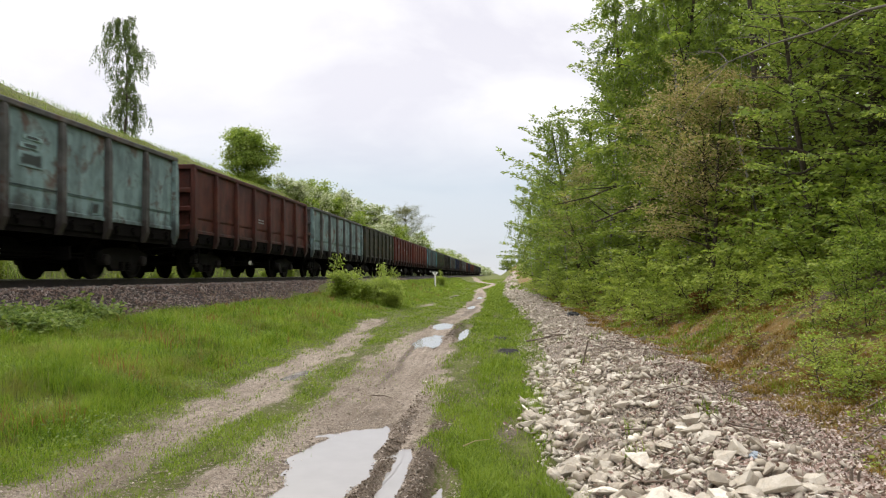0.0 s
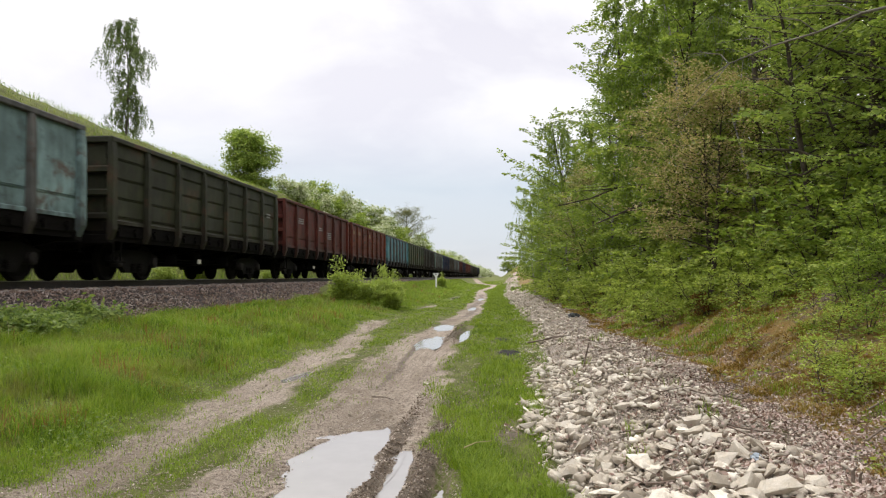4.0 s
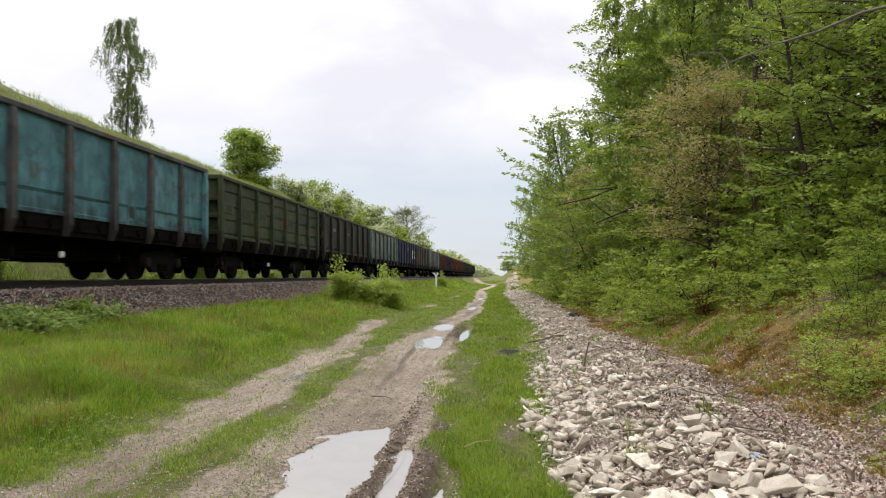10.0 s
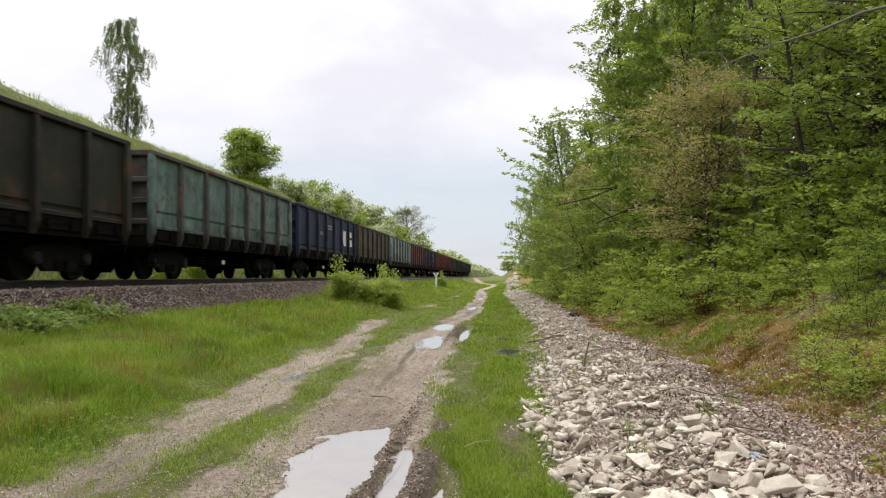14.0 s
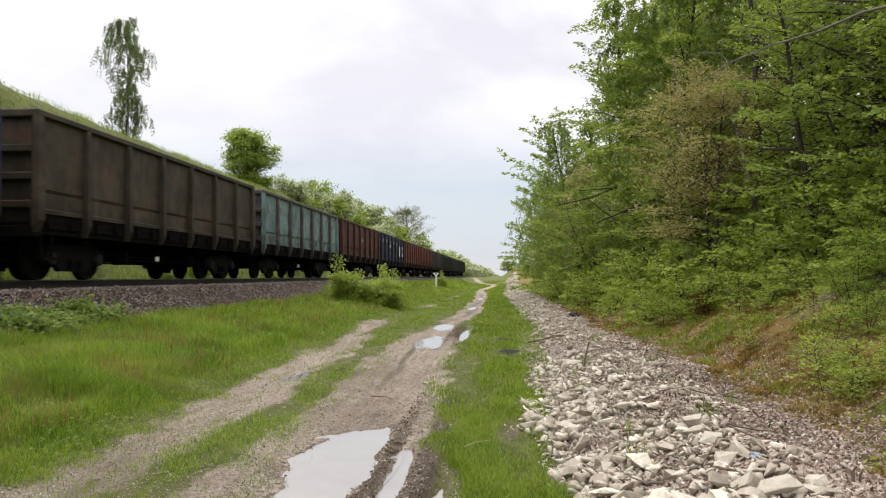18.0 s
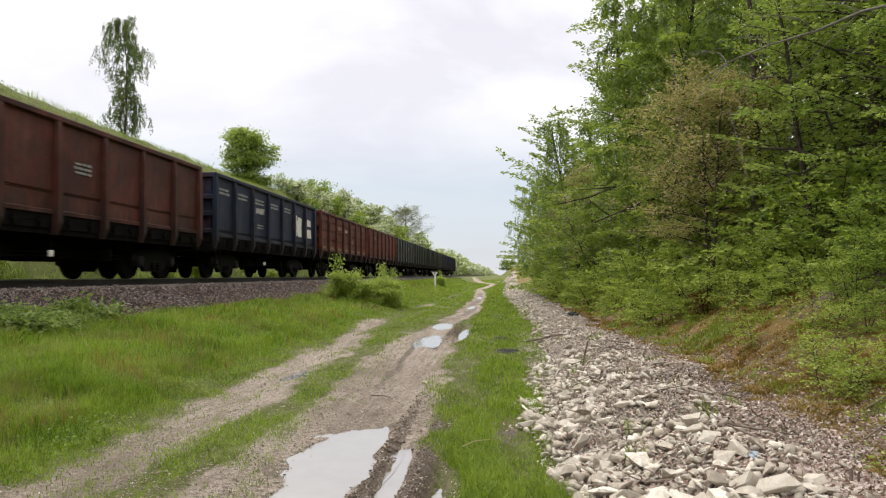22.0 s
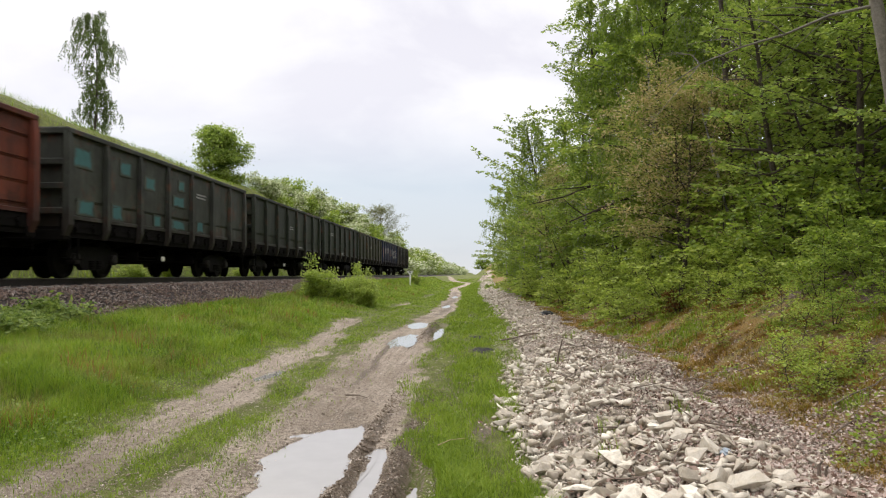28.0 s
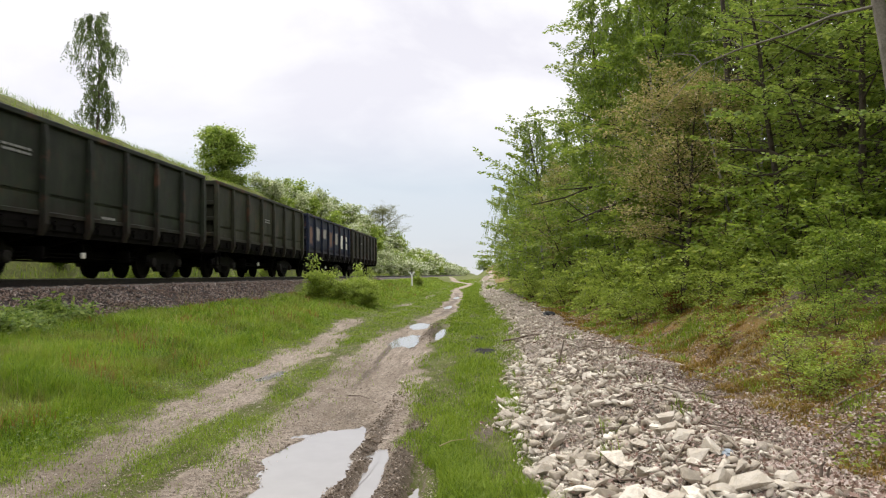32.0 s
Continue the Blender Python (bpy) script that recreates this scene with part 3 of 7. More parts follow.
COLOURS = {
    "pale_turquoise": ((0.195, 0.29, 0.285), 0.75, 0.35), "turquoise": ((0.085, 0.215, 0.245), 0.3, 0.35), "grey_teal": ((0.125, 0.195, 0.172), 0.7, 0.4),
    "rust_red": ((0.098, 0.023, 0.013), 0.4, 0.5), "deep_red": ((0.110, 0.017, 0.009), 0.2, 0.5), "orange_red": ((0.135, 0.027, 0.011), 0.3, 0.4),
    "olive": ((0.036, 0.040, 0.018), 0.3, 0.5), "green_olive": ((0.052, 0.072, 0.028), 0.2, 0.5), "dark_brown": ((0.020, 0.020, 0.011), 0.5, 0.5),
    "brown_olive": ((0.075, 0.060, 0.038), 0.5, 0.5), "navy": ((0.011, 0.022, 0.062), 0.1, 0.35), "dark_navy": ((0.012, 0.020, 0.050), 0.15, 0.4),
    "grey_green": ((0.048, 0.053, 0.040), 0.5, 0.4), "dark_green": ((0.019, 0.027, 0.013), 0.15, 0.5),
}
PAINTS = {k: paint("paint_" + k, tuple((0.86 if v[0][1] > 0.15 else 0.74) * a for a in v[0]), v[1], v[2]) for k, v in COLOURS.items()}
# posts and top rails carry older, rustier paint; on the end walls it stands for shade
POST_AND_SHADED_END_PAINTS = {k: paint("post_and_shaded_end_paint_" + k, tuple(0.16 * a + 0.84 * min(a, b) for a, b in zip(c, (0.060, 0.042, 0.035))) if c[1] > 0.15 else tuple(0.62 * a for a in c), 0.6, 0.5) for k, (c, _, _) in COLOURS.items()}
STENCIL = simple("stencil_white", (0.10, 0.10, 0.095), (0.34, 0.34, 0.32), 14.0, 0.7)
CREAM = simple("stencil_cream", (0.52, 0.50, 0.44), (0.72, 0.70, 0.62), 7.0, 0.7)
DARKPATCH = simple("patch_dark", (0.025, 0.025, 0.022), (0.06, 0.06, 0.052), 5.0, 0.8)
PATCH_COLOURS = {"teal": (0.05, 0.15, 0.15), "dark": (0.030, 0.030, 0.026), "ochre": (0.20, 0.15, 0.075), "faded": (0.24, 0.14, 0.10), "pale": (0.46, 0.43, 0.37)}


def ragged(key, colour):
    """A worn patch of other paint whose edges have flaked back to the wagon's own colour."""
    name = "patch_" + key + "_on_" + colour
    if name in MATERIALS:
        return MATERIALS[name]
    m, n = material(name)
    g = n.add("ShaderNodeSeparateXYZ", {0: n.add("ShaderNodeTexCoord").outputs["Generated"]})
    c = coords(n)
    worn = n.noise(c, 3.2, 6.0, 0.7)
    inset = [n.math("MINIMUM", g.outputs[i], n.math("SUBTRACT", 1.0, g.outputs[i])) for i in (1, 2)]
    near = n.math("MULTIPLY", n.math("MINIMUM", inset[0], inset[1]), 1.6)
    cover = n.ramp(n.math("ADD", near, n.math("MULTIPLY", n.math("SUBTRACT", worn, 0.5), 0.9)), [(0.12, 0.0), (0.32, 0.9)])
    own = COLOURS[colour][0]
    base = n.mix(n.ramp(n.noise(c, 0.9, 6.0, 0.62), [(0.34, 0.0), (0.64, 1.0)]), tuple(v * 0.6 for v in own), tuple(v * 1.25 for v in own))
    patch = n.mix(n.noise(c, 7.0, 4.0), tuple(0.6 * v for v in PATCH_COLOURS[key]), PATCH_COLOURS[key])
    finish(n, n.mix(cover, base, patch), 0.72, 0.0, worn, 0.1, 0.01, 0.2)
    return m


MESHES = {}


def shared(key, name, maker, mat, parent, label="", at=(0, 0, 0), turn=0.0, kind=""):
    """A part whose mesh is made once for each key and material."""
    k = (key, mat.name)
    if k not in MESHES:
        bm = maker()
        mesh = bpy.data.meshes.new(name)
        bm.to_mesh(mesh)
        bm.free()
        mesh.materials.append(mat)
        MESHES[k] = mesh
    ob = link_mesh(name, MESHES[k], parent, label)
    ob.location = at
    ob.rotation_euler = (0, 0, turn)
    return ob


def panel_mesh(seams):
    """One pressed wall sheet between two posts, outer face at x = 0, with pressed creases."""
    def make():
        bm = bmesh.new()
        z0, z1, h = WALL, TOP - 0.10, BAY / 2
        rows = [(z0, 0.0), (z0 + 0.08, 0.0), (z0 + 0.10, -0.03)]
        for s in seams:
            rows += [(s - 0.05, -0.03), (s - 0.02, -0.012), (s - 0.014, -0.012), (s - 0.012, -0.062), (s + 0.016, -0.062), (s + 0.018, -0.03)]
        rows += [(z1, -0.03)]
        cols = [-h, -h * 0.5, 0, h * 0.5, h]
        for depth, flip in ((0.0, False), (-0.05, True)):
            grid = [[bm.verts.new((x + depth + (0.012 * math.sin(y * 4 + z * 2.3) if 0 < i < len(rows) - 1 and abs(y) < h else 0), y, z)) for y in cols] for i, (z, x) in enumerate(rows)]
            for r0, r1 in zip(grid, grid[1:]):
                for j in range(len(cols) - 1):
                    q = (r0[j], r0[j + 1], r1[j + 1], r1[j])
                    bm.faces.new(q if not flip else q[::-1])
        return bm
    return make


def post_mesh(wide, low):
    """A tapered rolled post on the outside of the wall."""
    def make():
        bm = bmesh.new()
        w = wide / 2
        pts = [(low, 0.03, 0.6), (low + 0.25, 0.115, 0.9), (TOP - 0.5, 0.10, 0.8), (TOP - 0.09, 0.06, 0.7)]
        rings = [[bm.verts.new(p) for p in ((-0.04, -w, z), (d * 0.3, -w, z), (d, -w * k, z), (d, w * k, z), (d * 0.3, w, z), (-0.04, w, z))] for z, d, k in pts]
        for a1, b1 in zip(rings, rings[1:]):
            for j in range(6):
                bm.faces.new((a1[j], a1[(j + 1) % 6], b1[(j + 1) % 6], b1[j]))
        bm.faces.new(rings[0][::-1])
        bm.faces.new(rings[-1])
        return bm
    return make


def end_wall():
    bm = bmesh.new()
    box(bm, -1.53, 1.53, -0.03, 0.03, SILL, TOP - 0.08)
    return bm


def bogie_frame(bm, x):
    """A cast truck side frame with its window and axle boxes, seen from the side."""
    outline = [(-1.25, 0.50), (-1.25, 0.66), (-0.95, 0.74), (-0.45, 0.80), (0.45, 0.80), (0.95, 0.74), (1.25, 0.66), (1.25, 0.50), (0.80, 0.46), (0.50, 0.20), (-0.50, 0.20), (-0.80, 0.46)]
    a1 = [bm.verts.new((x - 0.07, y, z)) for y, z in outline]
    b1 = [bm.verts.new((x + 0.07, y, z)) for y, z in outline]
    bm.faces.new(a1)
    bm.faces.new(b1[::-1])
    for j in range(len(outline)):
        k = (j + 1) % len(outline)
        bm.faces.new((a1[k], a1[j], b1[j], b1[k]))


def wheelset_mesh():
    bm = bmesh.new()
    lathe(bm, [(-1.05, 0.07), (1.05, 0.07)], "x", 10)
    for s in (-1, 1):
        c = s * 0.80
        lathe(bm, [(c - s * 0.085, 0.50), (c - s * 0.055, 0.505), (c - s * 0.05, 0.4785), (c + s * 0.06, 0.472), (c + s * 0.06, 0.40), (c + s * 0.02, 0.38), (c + s * 0.03, 0.15), (c + s * 0.09, 0.13), (c + s * 0.09, 0.05)], "x", 20)
    return bm


def spring_mesh():
    bm = bmesh.new()
    for k in range(5):
        lathe(bm, [(0.042 * k, 0.07), (0.042 * k + 0.025, 0.07)], "z", 7)
    return bm


def coupler_mesh():
    bm = bmesh.new()
    box(bm, -0.09, 0.09, -0.45, 0.25, -0.09, 0.09)
    box(bm, -0.22, 0.16, 0.20, 0.46, -0.16, 0.16)
    box(bm, -0.22, -0.10, 0.44, 0.60, -0.14, 0.14)
    return bevelled(bm, 0.025)


def latch_mesh():
    """Two hooks that hold the floor flap of one bay shut."""
    return boxes(*[b for y in (-0.42, 0.38) for b in ((-0.02, 0.045, y - 0.10, y + 0.10, 1.20, 1.27), (-0.02, 0.06, y - 0.035, y + 0.035, 1.10, 1.30))], (-0.01, 0.012, -0.45, 0.42, 1.225, 1.25))


def discharge_flap():
    """One slanting flap below the floor."""
    bm = bmesh.new()
    for s in (1,):
        for y0, y1 in ((-BAY / 2 + 0.06, BAY / 2 - 0.06),):
            v = [bm.verts.new(p) for p in ((s * 0.20, y0, 1.02), (s * 1.42, y0, 1.10), (s * 1.42, y1, 1.10), (s * 0.20, y1, 1.02), (s * 0.20, y0, 1.07), (s * 1.42, y0, 1.15), (s * 1.42, y1, 1.15), (s * 0.20, y1, 1.07))]
            for f in ((3, 2, 1, 0), (4, 5, 6, 7), (0, 1, 5, 4), (1, 2, 6, 5), (2, 3, 7, 6), (3, 0, 4, 7)):
                bm.faces.new([v[i] for i in f])
    return bm


def crossbeam():
    bm = bmesh.new()
    v = []
    for dy in (-0.05, 0.05):
        v.append([bm.verts.new((x, dy, z)) for x, z in ((-1.45, 1.14), (-1.45, 0.96), (-0.3, 0.72), (0.3, 0.72), (1.45, 0.96), (1.45, 1.14))])
    bm.faces.new(v[0])
    bm.faces.new(v[1][::-1])
    for j in range(6):
        bm.faces.new((v[0][(j + 1) % 6], v[0][j], v[1][j], v[1][(j + 1) % 6]))
    return bm


BOGIE_Y = 4.325
WHEELSETS = []


def make_wagon(colour, style, label, marks=()):
    """One wagon, standing at the origin with the rail head at z = 0 and its leading end towards -Y."""
    mat, old = PAINTS[colour], POST_AND_SHADED_END_PAINTS[colour]
    wagon = tagged(empty("freight_wagon"), label, "freight wagon", "wagons of the goods train")
    seams = {"plain": (1.86,), "ribbed": (1.57, 2.03, 2.51, 2.99), "bare": (1.60,)}[style]
    for s in (-1, 1):
        turn = 0.0 if s > 0 else math.pi
        for k in range(7):
            y = -HALF + (k + 0.5) * BAY
            shared(("panel", style), "side_panel", panel_mesh(seams), mat, wagon, at=(s * (SIDE_X - 0.055), s * y, 0), turn=turn)
        for k in range(8):
            y = -HALF + k * BAY
            corner = k in (0, 7)
            y += 0.11 if k == 0 else -0.11 if k == 7 else 0
            wide = 0.24 if corner else 0.19
            shared(("post", corner), "corner_post" if corner else "side_post", post_mesh(wide, 0.98 if corner else 0.95), mat if corner else old, wagon, at=(s * (SIDE_X - 0.07), y, 0), turn=turn)
        shared(("toprail",), "top_rail", lambda: boxes((-0.10, 0.035, -HALF, HALF, TOP - 0.13, TOP), bevel=0.02), old, wagon, "rusty top rail of the wall", (s * (SIDE_X - 0.035), 0, 0), turn)
        shared(("sill",), "side_sill", lambda: boxes((-0.14, -0.045, -HALF, HALF, SILL - 0.04, WALL + 0.03), (-0.16, -0.08, -HALF, HALF, SILL - 0.16, SILL - 0.04)), SHADEIRON, wagon, at=(s * (SIDE_X - 0.04), 0, 0), turn=turn)
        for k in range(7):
            shared(("latch",), "flap_latch", latch_mesh, SHADEIRON, wagon, at=(s * (SIDE_X - 0.085), -HALF + (k + 0.5) * BAY, 0), turn=turn)
        shared(("step",), "step", lambda: boxes((-0.02, 0.02, -0.2, -0.16, 0.45, 1.0), (-0.02, 0.02, 0.16, 0.2, 0.45, 1.0), (-0.10, 0.10, -0.22, 0.22, 0.43, 0.47)), SHADEIRON, wagon, at=(s * 1.42, -s * (HALF - 0.55), 0), turn=turn)
    for e1 in (-1, 1):
        turn = 0.0 if e1 > 0 else math.pi
        y = e1 * (HALF - 0.15)
        # ends take the darker post paint in place of the shade between wagons
        shared(("endwall",), "end_wall", end_wall, old, wagon, at=(0, y, 0), turn=turn)
        for k, z in enumerate((1.55, 2.12, 2.68)):
            shared(("endrib", k), "end_rib", lambda z=z: boxes((-1.51, 1.51, 0.0, 0.13, z - 0.08, z + 0.08), bevel=0.025), old, wagon, at=(0, y + e1 * 0.03, 0), turn=turn)
        shared(("endtop",), "end_top_rail", lambda: boxes((-1.5, 1.5, -0.04, 0.16, TOP - 0.16, TOP - 0.003), bevel=0.02), old, wagon, at=(0, y, 0), turn=turn)
        shared(("buffer",), "end_beam", lambda: boxes((-1.52, 1.52, -0.12, 0.16, 0.88, 1.12), bevel=0.02), SHADEIRON, wagon, at=(0, y, 0), turn=turn)
        shared(("coupler",), "coupler", coupler_mesh, SHADEIRON, wagon, "automatic coupler of dark cast iron", (0, e1 * (HALF + 0.10), 0.98), turn)
        shared(("lever",), "uncoupling_lever", lambda: boxes((0.2, 1.4, 0.10, 0.125, 0.92, 0.945), (1.38, 1.405, 0.10, 0.125, 0.62, 0.945)), SHADEIRON, wagon, at=(0, e1 * HALF, 0), turn=turn)
    shared(("floor",), "floor", lambda: boxes((-1.48, 1.48, -HALF + 0.05, HALF - 0.05, 1.16, 1.20)), SHADEIRON, wagon)
    shared(("spine",), "centre_sill", lambda: boxes((-0.20, 0.20, -HALF, HALF, 0.74, 1.15)), SHADEIRON, wagon)
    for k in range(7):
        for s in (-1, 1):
            shared(("flap",), "discharge_flap", discharge_flap, SHADEIRON, wagon, at=(0, s * (-HALF + (k + 0.5) * BAY), 0), turn=0 if s > 0 else math.pi)
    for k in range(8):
        shared(("beam",), "crossbeam", crossbeam, SHADEIRON, wagon, at=(0, min(max(-HALF + k * BAY, -HALF + 0.2), HALF - 0.2), 0))
    shared(("cyl",), "brake_cylinder", lambda: lathe_part([(-0.3, 0.10), (-0.28, 0.18), (0.22, 0.18), (0.26, 0.08), (0.5, 0.03)], "y"), SHADEIRON, wagon, at=(0.62, 0.4, 0.72))
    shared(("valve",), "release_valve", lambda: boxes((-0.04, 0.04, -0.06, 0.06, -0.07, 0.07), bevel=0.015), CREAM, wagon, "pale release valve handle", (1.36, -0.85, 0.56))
    shared(("hanger",), "valve_rod", lambda: boxes((-0.012, 0.012, -0.012, 0.012, 0.06, 0.42)), SHADEIRON, wagon, at=(1.36, -0.85, 0.56))
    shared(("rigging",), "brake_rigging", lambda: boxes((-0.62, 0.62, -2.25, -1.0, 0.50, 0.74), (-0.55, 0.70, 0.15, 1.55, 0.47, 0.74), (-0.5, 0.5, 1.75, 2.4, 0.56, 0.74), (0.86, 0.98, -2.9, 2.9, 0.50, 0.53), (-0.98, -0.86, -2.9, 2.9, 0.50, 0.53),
                                                         (-0.06, 0.06, -3.2, 3.2, 0.42, 0.46), (-1.30, 1.30, -2.36, -2.30, 0.44, 0.74), (-1.30, 1.30, 1.62, 1.68, 0.44, 0.74), bevel=0.01), SHADEIRON, wagon, "dark levers and beams of the brake gear")
    shared(("tank",), "air_tank", lambda: lathe_part([(-0.45, 0.06), (-0.40, 0.15), (0.40, 0.15), (0.45, 0.06)], "y"), SHADEIRON, wagon, at=(-0.7, -0.5, 0.72))
    shared(("rod",), "brake_rod", lambda: boxes((-0.02, 0.02, -3.2, 3.2, -0.02, 0.02)), SHADEIRON, wagon, at=(0.95, 0, 0.60))
    shared(("rod",), "brake_rod", lambda: boxes((-0.02, 0.02, -3.2, 3.2, -0.02, 0.02)), SHADEIRON, wagon, at=(-0.95, 0, 0.60))
    for e1 in (-1, 1):
        bogie = shared(("bogie",), "bogie", lambda: boxes((-1.0, 1.0, -0.22, 0.22, 0.42, 0.74), bevel=0.03), SHADEIRON, wagon, at=(0, e1 * BOGIE_Y, 0))
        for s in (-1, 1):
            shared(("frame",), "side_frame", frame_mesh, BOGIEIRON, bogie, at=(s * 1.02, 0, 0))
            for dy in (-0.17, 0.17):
                shared(("spring",), "spring", spring_mesh, SHADEIRON, bogie, at=(s * 1.12, dy, 0.24))
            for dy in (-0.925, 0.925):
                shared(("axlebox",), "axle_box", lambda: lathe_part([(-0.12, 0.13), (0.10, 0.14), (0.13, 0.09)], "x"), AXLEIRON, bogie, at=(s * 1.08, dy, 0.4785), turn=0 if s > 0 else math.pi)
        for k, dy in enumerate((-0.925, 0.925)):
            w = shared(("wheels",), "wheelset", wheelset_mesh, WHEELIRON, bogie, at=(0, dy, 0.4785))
            WHEELSETS.append((w, k))
    for name, mat2, bay, *size in marks:
        # markings lie on the wall that faces the road
        if isinstance(mat2, str):
            mat2 = ragged(mat2, colour)
        yc = -HALF + (bay + 0.5) * BAY
        x = SIDE_X - 0.055 - 0.024
        if len(size) == 1:
            part(name, wall_shape(size[0], x, yc), mat2, wagon)
        else:
            up = max(0.0, WALL + 0.11 - size[2])
            part(name, boxes((x, x + 0.012, yc + size[0], yc + size[1], size[2] + up, size[3] + up)), mat2, wagon)
    return wagon


def lathe_part(profile, axis):
    bm = bmesh.new()
    lathe(bm, profile, axis, 14)
    return bm


def frame_mesh():
    bm = bmesh.new()
    bogie_frame(bm, 0.0)
    return bm


def lines(mat, bay, y0, y1, z, rows, gap=0.10, height=0.06):
    """Unreadable stencil writing as plain bars."""
    out, words = [], random.Random(bay * 31 + rows * 7 + int(z * 100))
    for k in range(rows):
        y = y0 + words.uniform(0, 0.08)
        while y < y1 - 0.06:
            e = min(y1, y + words.uniform(0.10, 0.34))
            out.append(("stencil_bar", mat, bay, y, e, z - k * gap, z - k * gap + height * words.uniform(0.75, 1.0)))
            y = e + words.uniform(0.025, 0.06)
    return out


def emblem(bay, s=1.0):
    """The owner's mark as plain pale shapes over the last two bays: outlines along and up the wall."""
    return [("emblem_shape", CREAM, bay, ((-0.62, 2.85), (-0.35, 2.82), (-0.26, 2.52), (-0.12, 2.78), (0.42, 2.74), (0.36, 2.36), (0.42, 1.88), (-0.15, 1.86), (-0.24, 2.12), (-0.34, 1.88), (-0.60, 1.90), (-0.50, 2.36))),
            ("emblem_shape", CREAM, bay + 1, ((-0.40, 2.78), (0.12, 2.76), (0.24, 2.46), (-0.52, 2.46))),
            ("emblem_shape", CREAM, bay + 1, ((-0.52, 2.30), (0.20, 2.30), (0.30, 1.90), (-0.50, 1.88)))]


def wall_shape(outline, x, yc):
    """A thin plate with the given outline on the wall."""
    bm = bmesh.new()
    a1 = [bm.verts.new((x + 0.012, yc + y, z)) for y, z in outline]
    b1 = [bm.verts.new((x, yc + y, z)) for y, z in outline]
    bm.faces.new(a1)
    bm.faces.new(b1[::-1])
    for k in range(len(outline)):
        j = (k + 1) % len(outline)
        bm.faces.new((a1[j], a1[k], b1[k], b1[j]))
    bmesh.ops.recalc_face_normals(bm, faces=bm.faces)
    return bm


